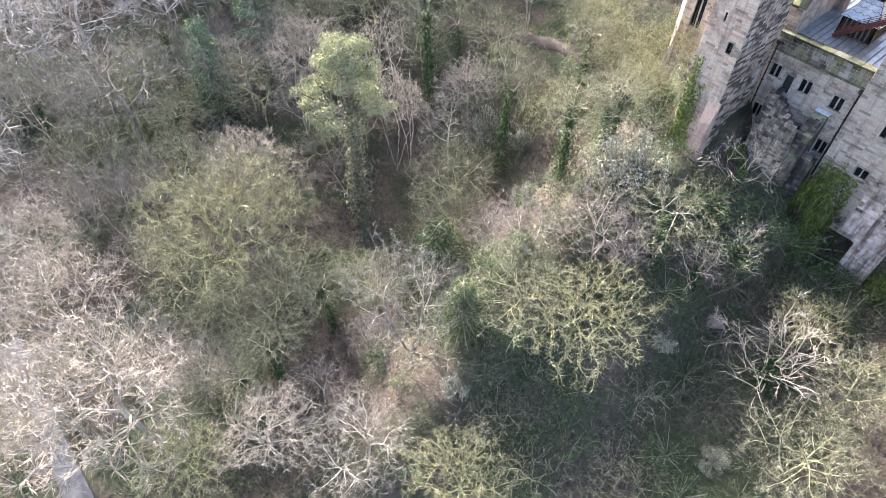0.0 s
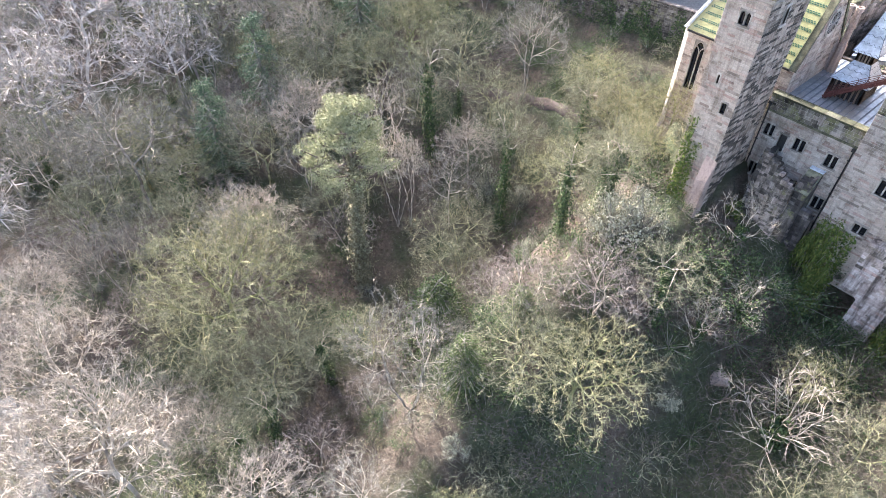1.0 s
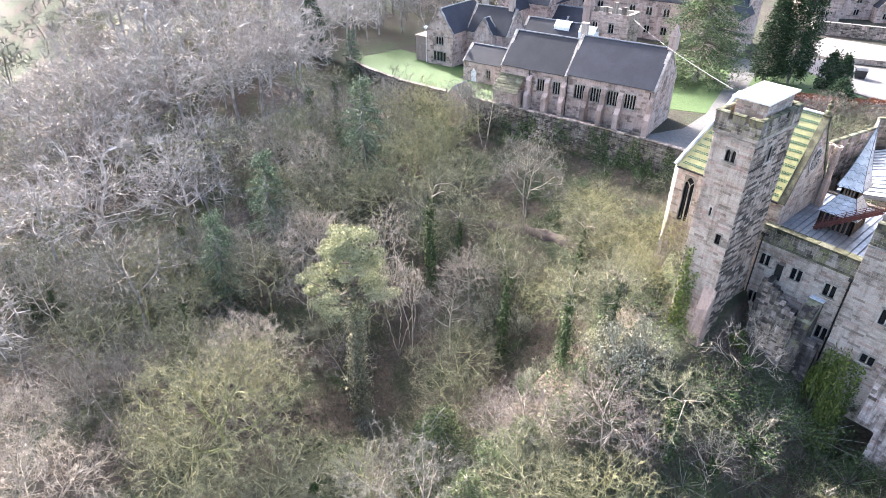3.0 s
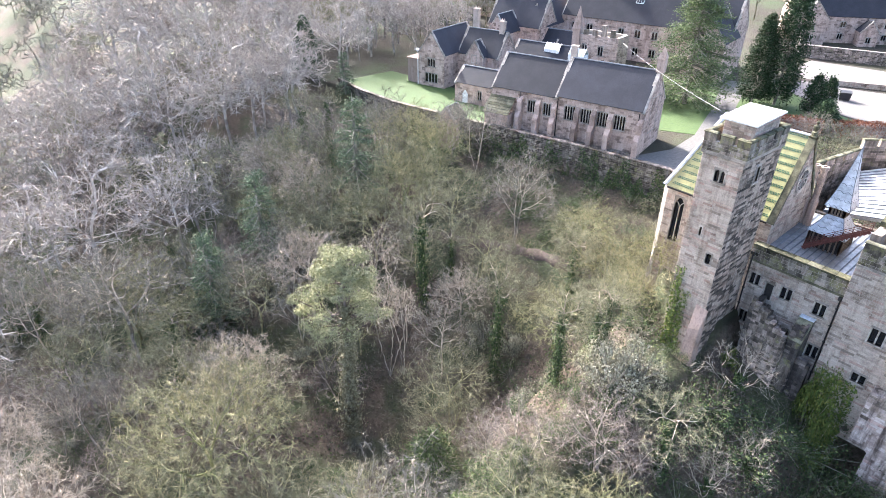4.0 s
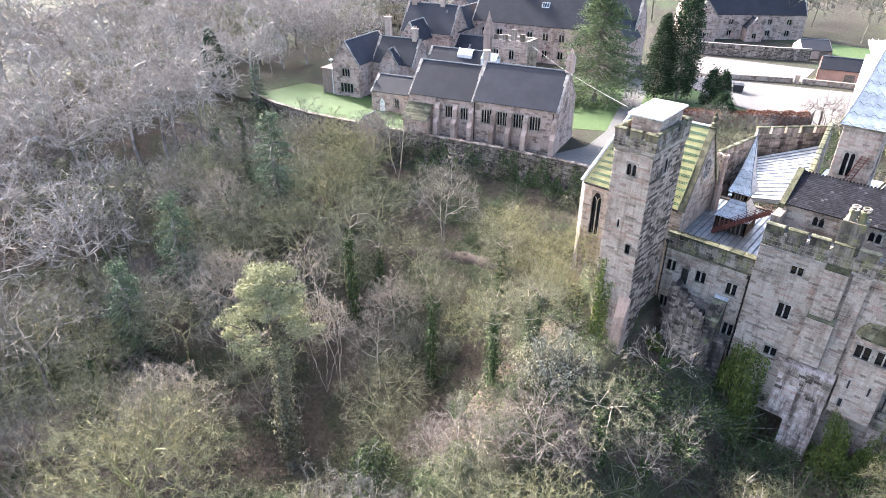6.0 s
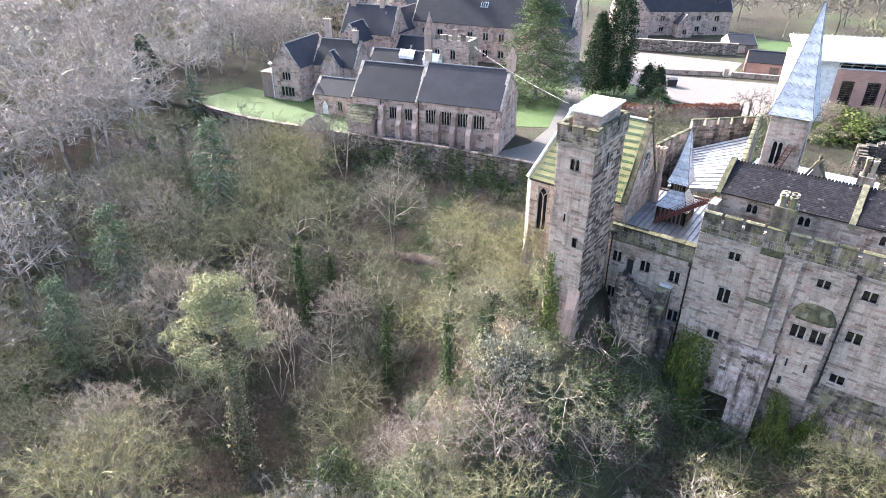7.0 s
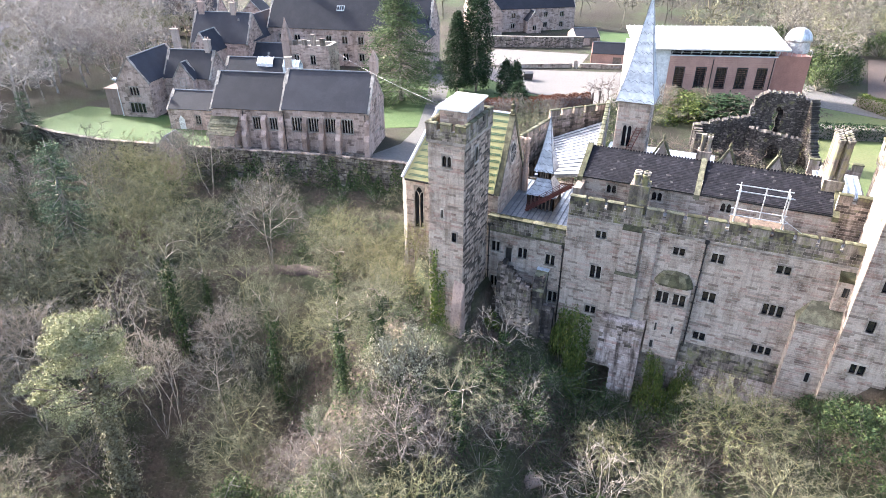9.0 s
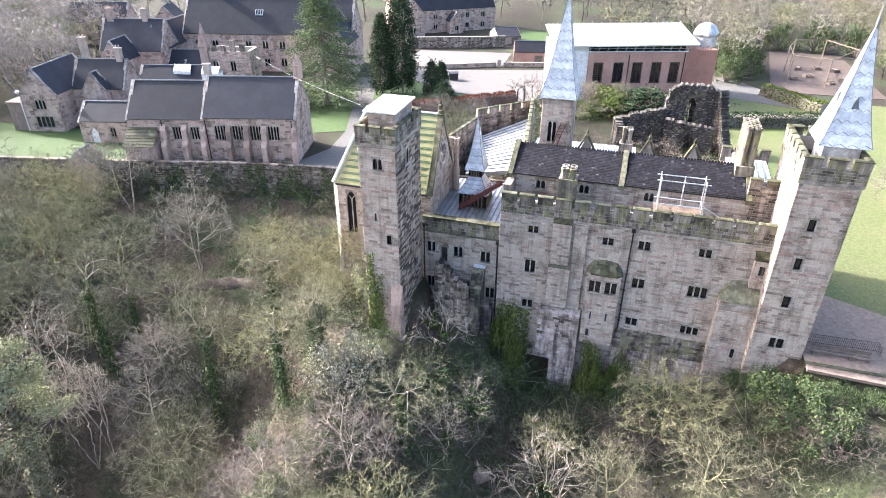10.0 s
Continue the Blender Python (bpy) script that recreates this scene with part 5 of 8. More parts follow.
def north_range():
    """The curved-plan north range: lead roofs and battlements seen past the turret."""
    t = thing("north_range", pose(0, 0, 0), "castle north range with pale lead roof and battlements", "castle")
    rf = Geo()
    rf.slab([(-20.5, 75, 7.9), (-12.6, 75, 9.5), (-15.0, 95, 10.5), (-22.0, 87, 9.0)], 0.4)
    roof = part("roof", rf, METAL_ROOF, t, "pale lead roof with parallel rolls")
    for k in range(14):
        ro = Geo()
        f = k / 14
        a = Vector((-20.5, 75, 8.0)).lerp(Vector((-22, 87, 9.1)), f)
        b = Vector((-12.6, 75, 9.6)).lerp(Vector((-15, 95, 10.6)), f)
        ro.slab([a, b, b + Vector((0, 0.12, 0)), a + Vector((0, 0.12, 0))], 0.1)
        part("roll", ro, LEAD_DARK, roof)
    for (ax, ay), (bx, by), z0, z1, n in (((-12.3, 72), (-15.6, 96), 2, 12.3, 12), ((-15.6, 96), (-22.5, 89), 2, 11.8, 5), ((-22.5, 89), (-24.0, 80), 2, 10.5, 5), ((-24, 80), (-21.6, 74), 2, 9, 4)):
        w = Wall((bx, by), math.degrees(math.atan2(ay - by, ax - bx)), math.hypot(ax - bx, ay - by), z0, z1, 0.6)
        g, st = Geo(), Geo()
        w.body(g)
        w.stones(st, (0.3, 0.42), (0.5, 1.0))
        m = part("wall", g, STONE_OLD, t)
        tagged(part("stonework", st, STONE_OLD, m), kind="stuff")
        merlons(t, w, 0, w.length, z1, 0.8, n, 0.4, 0.5, 0.02, STONE_OLD, MOSSY)
    # roofs round the spire tower and behind the chimney
    r2 = Geo()
    r2.slab([(-12, 72.2, 11.4), (1, 72.2, 11.4), (1, 81, 12.0), (-12, 81, 12.0)], 0.3)
    r3 = Geo()
    r3.slab([(11.5, 72.0, 12.6), (16, 72.0, 12.6), (16, 78, 13.0), (11.5, 78, 13.0)], 0.3)
    rr = part("lead_flat", r2, METAL_ROOF, t)
    part("lead_flat", r3, METAL_ROOF, t)
    for x in list(np.arange(-11.5, 1, 0.7)) + list(np.arange(11.8, 16, 0.7)):
        ro = Geo()
        ro.slab([(x, 72.2, 11.5 if x < 5 else 12.75), (x + 0.1, 72.2, 11.5 if x < 5 else 12.75), (x + 0.1, 80 if x < 5 else 77.5, 12.05 if x < 5 else 13.1), (x, 80 if x < 5 else 77.5, 12.05 if x < 5 else 13.1)], 0.09)
        part("roll", ro, LEAD_DARK, rr)
    b = Geo()
    b.box(-12.3, 1.2, 72.0, 81.5, 0, 11.1)
    b.box(11, 16.4, 72.0, 79, 0, 12.3)
    part("inner_wall", b, STONE_OLD, t)
    w = Wall((16.4, 79), 180, 5.4, 12.3, 13.2, 0.5)
    g = Geo()
    w.body(g)
    part("parapet", g, STONE_OLD, t)
    merlons(t, w, 0, 5.4, 13.2, 0.8, 4, 0.4, 0.5, 0.02, STONE_OLD, MOSSY)
    w = Wall((12.2, 63.6), 0, 2.7, 11, 15.2, 0.5)
    g, st = Geo(), Geo()
    w.body(g)
    w.stones(st)
    m = part("link_wall", g, MORTAR, t)
    tagged(part("stonework", st, STONE_OLD, m), kind="stuff")
    merlons(t, w, 0, 2.7, 15.2, 0.7, 2, 0.4, 0.5, 0.02, STONE_OLD, MOSSY)


north_range()


def scaffold():
    t = thing("scaffold", pose(5.75, 61.05, 11.1), "tube scaffold platform on the castle wall walk", "scaffold")
    for x in (-2.1, 2.1):
        for y in (-0.8, 0.8):
            part("standard", Geo().tube((x, y, 0.0 if y > 0 else 0.8), (x, y, 5.3), 0.06, n=6), STEEL, t)
    part("standard", Geo().tube((0.2, 0.8, 0), (0.2, 0.8, 5.1), 0.06, n=6), STEEL, t)
    for z in (1.62, 2.5, 5.0):
        for y in (-0.8, 0.8):
            part("ledger", Geo().tube((-2.5, y, z), (2.5, y, z), 0.06, n=6), STEEL, t)
        for x in (-2.1, 2.1):
            part("transom", Geo().tube((x, -1.1, z), (x, 1.1, z), 0.06, n=6), STEEL, t)
    for k in range(6):
        part("board", Geo().box(-2.4, 2.4, -0.8 + k * 0.27, -0.8 + k * 0.27 + 0.25, 1.68, 1.74), BOARD, t)
    part("toe_board", Geo().box(-2.4, 2.4, -0.94, -0.88, 1.5, 1.74), BOARD, t)
    for z in (1.0, 1.9):
        part("rail", Geo().tube((2.1, -0.8, z + 0.9), (5.2, -0.8, z - 0.9), 0.04, n=5), STEEL, t)
        part("rail", Geo().tube((5.2, -0.8, z - 0.9), (9.0, -0.6, z - 0.8), 0.035, n=5), STEEL, t)


scaffold()

# ---- the church and the buildings behind ----
def gable_block(t, x0, x1, y0, y1, z0, ze, zr, wall_mat, roof_mat, windows=(), axis="x", stones=STONE, copings=(True, True), eave=0.3, name="block"):
    """A gabled block: four walls, two roof slopes, copings. windows: (side, s, z, w, h, lights, arched)."""
    if axis == "x":
        sides = {"s": Wall((x0, y0), 0, x1 - x0, z0, ze, 0.5), "e": Wall((x1, y0), 90, y1 - y0, z0, ze, 0.5), "n": Wall((x1, y1), 180, x1 - x0, z0, ze, 0.5), "w": Wall((x0, y1), 270, y1 - y0, z0, ze, 0.5)}
        gables = ("e", "w")
    else:
        sides = {"s": Wall((x0, y0), 0, x1 - x0, z0, ze, 0.5), "e": Wall((x1, y0), 90, y1 - y0, z0, ze, 0.5), "n": Wall((x1, y1), 180, x1 - x0, z0, ze, 0.5), "w": Wall((x0, y1), 270, y1 - y0, z0, ze, 0.5)}
        gables = ("s", "n")
    for side, s, z, w, h, n, arched in windows:
        sides[side].window(t, s, z, w, h, n, arched, hole=z + h < ze)
    for k, w in sides.items():
        g, st = Geo(), Geo()
        w.body(g)
        if stones is not None:
            w.stones(st, (0.34, 0.5), (0.6, 1.3))
        if k in gables:
            g.ngon_slab([w.at(0, ze), w.at(w.length, ze), w.at(w.length / 2, zr)], w.n * -0.5)
            if stones is not None:
                z = ze
                while z < zr - 0.5:
                    half = w.length / 2 * (1 - (z + 0.42 - ze) / (zr - ze))
                    s = w.length / 2 - half
                    while s < w.length / 2 + half - 0.2:
                        l = min(RNG.uniform(0.5, 1.2), w.length / 2 + half - s)
                        w.stone(st, s + 0.01, s + l - 0.01, z + 0.01, z + 0.41, RNG.uniform(0.012, 0.05))
                        s += l
                    z += 0.42
        m = part("wall", g, wall_mat, t)
        if stones is not None:
            tagged(part("stonework", st, stones, m), kind="stuff")
    for side in (0, 1):
        r = Geo()
        if axis == "x":
            e, mid = (y0 - eave if side == 0 else y1 + eave), (y0 + y1) / 2
            q = [(x0 + 0.25, e, ze), (x1 - 0.25, e, ze), (x1 - 0.25, mid, zr + 0.08), (x0 + 0.25, mid, zr + 0.08)]
        else:
            e, mid = (x0 - eave if side == 0 else x1 + eave), (x0 + x1) / 2
            q = [(e, y1 - 0.25, ze), (e, y0 + 0.25, ze), (mid, y0 + 0.25, zr + 0.08), (mid, y1 - 0.25, zr + 0.08)]
        r.slab(q if side == 0 else [q[1], q[0], q[3], q[2]], 0.14)
        part("roof_slope", r, roof_mat, t)
    ridge = Geo()
    if axis == "x":
        ridge.tube((x0 + 0.2, (y0 + y1) / 2, zr + 0.1), (x1 - 0.2, (y0 + y1) / 2, zr + 0.1), 0.14, n=6)
    else:
        ridge.tube(((x0 + x1) / 2, y0 + 0.2, zr + 0.1), ((x0 + x1) / 2, y1 - 0.2, zr + 0.1), 0.14, n=6)
    part("ridge", ridge, LEAD_DARK, t)
    for use, k in zip(copings, gables):
        if not use:
            continue
        w = sides[k]
        c = Geo()
        for sg in (0, 1):
            e = -0.3 if sg == 0 else w.length + 0.3
            a, b = w.at(e, ze - 0.2, 0.12), w.at(w.length / 2, zr + 0.2, 0.12)
            a2, b2 = w.at(e, ze - 0.2, -0.5), w.at(w.length / 2, zr + 0.2, -0.5)
            c.slab([a, b, b2, a2] if sg else [a2, b2, b, a], -0.28)
        part("gable_coping", c, DRESSED, t)
    return sides


def chimney_stack(t, x, y, z0, z1, w=1.0, d=0.6, pots=2, material=STONE):
    g = Geo()
    g.box(x - w / 2, x + w / 2, y - d / 2, y + d / 2, z0, z1 - 0.25)
    g.box(x - w / 2 - 0.1, x + w / 2 + 0.1, y - d / 2 - 0.1, y + d / 2 + 0.1, z1 - 0.25, z1)
    s = part("chimney", g, material, t, "stone chimney stack")
    for k in range(pots):
        p = Geo()
        p.lathe(x + (k - (pots - 1) / 2) * w / pots, y, ((0.16, z1), (0.13, z1 + 0.4), (0.15, z1 + 0.5), (0.1, z1 + 0.5)), 8)
        part("chimney_pot", p, STONE_PINK, s)


def church():
    t = thing("church", pose(-83.6, 82.6, 0, 0, 0, 15.2), "long pinkish stone church with slate roofs", "church")
    win = [("s", s, 3.9, 1.9, 2.5, 4, True) for s in (2.9, 6.0, 9.1, 12.2)]
    gable_block(t, 13.4, 29.6, 0, 10.6, -1.0, 7.8, 13.5, STONE_PINK, SLATE, win + [("e", 5.3, 3.2, 3.6, 6.0, 4, True)], "x", STONE_PINK)
    gable_block(t, 0, 13.4, 0.2, 10.4, -1.0, 7.4, 12.7, STONE_PINK, SLATE, [("s", 8.5, 3.8, 1.4, 2.2, 3, True), ("s", 11.7, 3.8, 1.4, 2.2, 3, True)], "x", STONE_PINK)
    # vestry with a stone-slab roof
    v = Geo()
    v.box(0.0, 5.0, -2.4, 0.2, -1, 3.2)
    ves = part("vestry", v, STONE_PINK, t, "lean-to vestry with mossy stone slates")
    w = Wall((0, -2.4), 0, 5.0, -1, 3.2)
    st = Geo()
    w.stones(st, (0.34, 0.5), (0.6, 1.3))
    tagged(part("stonework", st, STONE_PINK, ves), kind="stuff")
    for k in range(7):
        f0, f1 = k / 7, (k + 1) / 7
        r = Geo()
        r.slab([(-0.2, -2.7 + 2.9 * f0, 3.25 + 2.7 * f0), (5.2, -2.7 + 2.9 * f0, 3.25 + 2.7 * f0), (5.2, -2.7 + 2.9 * f1, 3.2 + 2.7 * f1), (-0.2, -2.7 + 2.9 * f1, 3.2 + 2.7 * f1)], 0.08)
        part("slate_course", r, MOSSY, ves)
    # buttresses
    for s in (13.4, 17.8, 20.9, 24.0, 29.3, 10.1, 6.4):
        b = Geo()
        b.add([(s - 0.45, -1.5, -1), (s + 0.45, -1.5, -1), (s + 0.45, 0, -1), (s - 0.45, 0, -1), (s - 0.45, -1.5, 3.0), (s + 0.45, -1.5, 3.0), (s + 0.45, -0.75, 3.9), (s - 0.45, -0.75, 3.9),
               (s + 0.45, -0.75, 5.6), (s - 0.45, -0.75, 5.6), (s + 0.45, 0, 6.5), (s - 0.45, 0, 6.5)],
              [(0, 1, 5, 4), (4, 5, 6, 7), (7, 6, 8, 9), (9, 8, 10, 11), (1, 2, 10, 8, 6, 5), (0, 4, 7, 9, 11, 3)])
        part("buttress", b, STONE_PINK, t, "stepped stone buttress")
    # stone step of the foundation
    p = Geo()
    p.box(-0.3, 29.9, -1.0, 0.0, -1, 0.35)
    part("plinth", p, STONE_OLD, t)
    for s in (13.9, 6.2, 28.9):
        part("drainpipe", Geo().tube((s, -0.15, -0.5), (s, -0.15, 7.4), 0.09, n=6), IRON, t)
    bell = Geo()
    bell.box(28.9, 30.2, 4.6, 6.0, 13.4, 15.6)
    bell.add([(28.8, 4.5, 15.6), (30.3, 4.5, 15.6), (30.3, 6.1, 15.6), (28.8, 6.1, 15.6), (29.55, 5.3, 17.6)], [(0, 1, 4), (1, 2, 4), (2, 3, 4), (3, 0, 4)])
    part("bellcote", bell, STONE_PINK, t, "small stone bellcote on the gable")
    chimney_stack(t, 12.4, 8.5, 10, 15.0, 1.1, 0.8, 0)
    # low western range
    gable_block(t, -14.0, 0.3, 8.3, 15.0, -1, 4.2, 7.0, STONE_PINK, SLATE, [("s", 6.2, 1.2, 1.0, 1.8, 2, True), ("s", 11.2, 1.2, 0.9, 1.7, 2, True), ("s", 13.2, 1.4, 0.7, 1.3, 1, True)], "x", STONE_PINK, (False, True))
    d = Geo()
    d.ngon_slab([(-12.0, 8.25, 0), (-10.7, 8.25, 0), (-10.7, 8.25, 2.0), (-11.35, 8.25, 2.9), (-12.0, 8.25, 2.0)], (0, 0.15, 0))
    part("door", d, WHITE, t, "white arched door")


church()


def west_house():
    """The tall gabled house behind the church lawn."""
    t = thing("gabled_house", pose(-107.5, 91.5, 0, 0, 0, 15.2), "tall stone house with steep gables and slate roofs", "house")
    gable_block(t, -7.4, -0.2, -0.6, 14, -1, 7.4, 12.2, STONE_PINK, SLATE, [("s", 3.6, 4.6, 2.0, 1.8, 3, True), ("s", 3.6, 1.0, 3.4, 2.0, 4, False)], "y", STONE_PINK)
    gable_block(t, -0.2, 10.5, 5.0, 13.0, -1, 7.2, 12.2, STONE_PINK, SLATE, [("s", 3.0, 4.2, 1.4, 1.5, 2, False)], "x", STONE_PINK)
    gable_block(t, 3.0, 7.5, 3.4, 6.0, -1, 7.4, 10.6, STONE_PINK, SLATE, [("s", 2.2, 6.0, 1.2, 1.5, 2, False)], "y", STONE_PINK)
    gable_block(t, 9.5, 24, 12, 20, -1, 5.5, 9.5, STONE_PINK, SLATE, (), "x", STONE_PINK)
    chimney_stack(t, -1.0, 14, 8, 15.6, 1.4, 1.0, 2)
    chimney_stack(t, 9.0, 9, 8, 14.5, 1.2, 0.9, 2)
    b = Geo()
    b.box(-11, -7.4, 0.0, 6.0, -1, 5.5)
    b.box(-11.2, -7.3, -0.2, 6.2, 5.5, 5.75)
    part("annexe", b, STONE_PINK, t, "flat-roofed stone annexe")


west_house()


def cloister_house():
    """The tall gabled range between the house and the long range."""
    t = thing("cloister_house", pose(-130, 126, 0, 0, 0, 14), "steep-gabled stone range with a slate roof", "house")
    gable_block(t, 0, 16, 0, 10, -1, 7.6, 14.4, STONE_PINK, SLATE, [("e", 5, 5.5, 1.6, 2.2, 3, True), ("e", 3, 1.5, 1.2, 1.8, 2, True), ("e", 7, 1.5, 1.2, 1.8, 2, True)], "x", STONE_PINK)
    gable_block(t, 15, 26, 2.5, 8, -1, 4.0, 7.0, STONE_PINK, SLATE, [("s", 2 + 2.2 * k, 1.0, 1.0, 1.8, 2, True) for k in range(4)], "x", STONE_PINK)
    gable_block(t, 4, 10, -7, 1, -1, 6.6, 11.2, STONE_PINK, SLATE, [("s", 3, 3.0, 1.6, 2.0, 3, True)], "y", STONE_PINK)
    chimney_stack(t, 2.0, 5, 12, 17, 1.6, 1.0, 3)
    chimney_stack(t, 11.0, 5, 13, 17, 1.4, 1.0, 2)


cloister_house()


def far_houses():
    """Slate-roofed houses beyond the convent, among the trees."""
    for x, y, rot, ln, h in ((-165, 150, 20, 18, 6.0), (-150, 172, -60, 14, 5.5), (-138, 178, 24, 20, 6.5)):
        t = thing("slate_house", pose(x, y, gz(x, y), 0, 0, rot), "grey stone house with a slate roof", "house", "far houses")
        gable_block(t, 0, ln, 0, 9, -3, h, h + 5, STONE_PINK, SLATE, [("s", 2.5 + 3.5 * k, z, 1.2, 1.5, 2, False) for k in range(int(ln / 3.6)) for z in (1.0, 3.8)], "x", STONE_PINK)
        chimney_stack(t, ln * 0.3, 4.5, h + 4, h + 7, 1.2, 0.8, 2)


far_houses()


def cable():
    t = thing("cable", pose(-78, 115, 12), "pale cable slung from the church to the castle", "cable")
    g = Geo()
    pts = [Vector((47 * k / 10, -49 * k / 10, 7 * k / 10 - 6.0 * (k / 10) * (1 - k / 10) * 0.35)) for k in range(11)]
    ring = [(0.02 * math.cos(k * 1.2566), 0.02 * math.sin(k * 1.2566)) for k in range(5)]
    vs = [(p.x + 0.7 * u, p.y + 0.7 * u, p.z + v) for p in pts for u, v in ring]
    g.add(vs, [(5 * i + k, 5 * i + (k + 1) % 5, 5 * i + 5 + (k + 1) % 5, 5 * i + 5 + k) for i in range(10) for k in range(5)])
    part("wire", g, STEEL, t)


cable()


def convent():
    """The long two-storey range far behind the church."""
    t = thing("long_range", pose(-118, 143, 0, 0, 0, 12), "long two-storey stone range under a huge slate roof", "building")
    win = [("s", 4 + 4.6 * k, z, 1.5, 1.9, 2, True) for k in range(9) for z in (1.5, 6.0)]
    gable_block(t, 0, 46, 0, 13, -1, 9.6, 18.0, STONE_PINK, SLATE, win, "x", STONE_PINK)
    sky_l = Geo()
    sky_l.slab([(19.5, 3.0, 14.0), (21.6, 3.0, 14.0), (21.6, 3.9, 15.2), (19.5, 3.9, 15.2)], 0.15)
    s = part("rooflight", sky_l, WHITE, t, "white-framed rooflight")
    for k in range(3):
        p = Geo()
        x = 19.65 + k * 0.65
        p.slab([(x, 3.03, 14.14), (x + 0.5, 3.03, 14.14), (x + 0.5, 3.8, 15.15), (x, 3.8, 15.15)], 0.05)
        part("pane", p, GLASS, s)
    gable_block(t, 38, 47, -9, 3, -1, 9.0, 15.5, STONE_PINK, SLATE, [("s", 4.5, 5.5, 1.6, 2.0, 3, True)], "y", STONE_PINK)
    gable_block(t, -6, 0.5, -10, 8, -1, 7.5, 13.0, STONE_PINK, SLATE, [("s", 3.2, 4.6, 1.5, 1.8, 2, True), ("s", 3.2, 1.0, 1.5, 1.8, 2, True)], "y", STONE_PINK)
    gable_block(t, -5.5, 5, -12.5, -6, -1, 3.5, 5.5, STONE_PINK, SLATE, [("s", 2 + 2 * k, 0.6, 1.2, 1.6, 2, False) for k in range(4)], "x", STONE_PINK)
    for x in (10, 30):
        chimney_stack(t, x, 6.5, 15, 20, 1.6, 1.0, 3)


convent()


def gatehouse():
    """The pinnacled stair head and glass roofs between church and long range."""
    t = thing("cloister_gatehouse", pose(-93.4, 118.6, 0, 0, 0, 12), "ornate ruined stone gatehouse with a pinnacle", "gatehouse")
    boxed(t, 0, 10.5, 0, 6, -1, 11.2, (("s", 2.5, 7, 1.2, 2.0, 2, True), ("s", 6.5, 7, 1.2, 2.0, 2, True)), STONE_PINK)
    g = Geo()
    g.box(-0.6, 1.2, -0.5, 1.3, -1, 12.2)
    g.add([(-0.8, -0.7, 12.2), (1.4, -0.7, 12.2), (1.4, 1.5, 12.2), (-0.8, 1.5, 12.2), (0.3, 0.4, 17.2)], [(0, 1, 4), (1, 2, 4), (2, 3, 4), (3, 0, 4)])
    part("pinnacle", g, STONE_PINK, t, "tall stone pinnacle")
    for k in range(4):
        m = Geo()
        m.box(1.9 + 2.2 * k, 3.0 + 2.2 * k, -0.1, 0.5, 11.2, 12.2 + (1.4 if k == 2 else 0.2 * k))
        part("merlon", m, STONE_OLD, t)
    for x in (2.5, 9.5):
        c = thing("glass_lantern", pose(-96 + x, 111.5, 0, 0, 0, 14), "white-framed glass roof lantern", "roof lantern", "roof lanterns")
        b = Geo()
        b.box(-1.8, 1.8, -1.3, 1.3, 0, 8.6)
        part("base", b, WHITE, c)
        fr = Geo()
        for s in (-1, 1):
            for k in range(5):
                xx = -1.8 + 0.9 * k
                fr.tube((xx, s * 1.3, 8.6), (xx, 0, 9.9), 0.07, n=4)
        part("glazing_bar", fr, WHITE, c)
        for s in (-1, 1):
            gl = Geo()
            q = [(-1.8, -1.28, 8.58), (1.8, -1.28, 8.58), (1.8, 0, 9.86), (-1.8, 0, 9.86)]
            gl.slab(q if s < 0 else [(q[1][0], -q[1][1], q[1][2]), (q[0][0], -q[0][1], q[0][2]), q[3], q[2]], 0.03)
            part("pane", gl, LEAD, c)


gatehouse()


def hut():
    """The small gabled stone hut on the churchyard wall."""
    t = thing("wall_hut", pose(-89.5, 77.8, -5, 0, 0, 14), "small ruined gabled stone hut on the wall", "hut")
    gable_block(t, -1.8, 1.8, -2.2, 1.8, -4, 6.2, 8.2, STONE_PINK, MOSSY, [("s", 1.8, 4.0, 0.5, 1.0, 1, True)], "y", STONE_PINK)


hut()


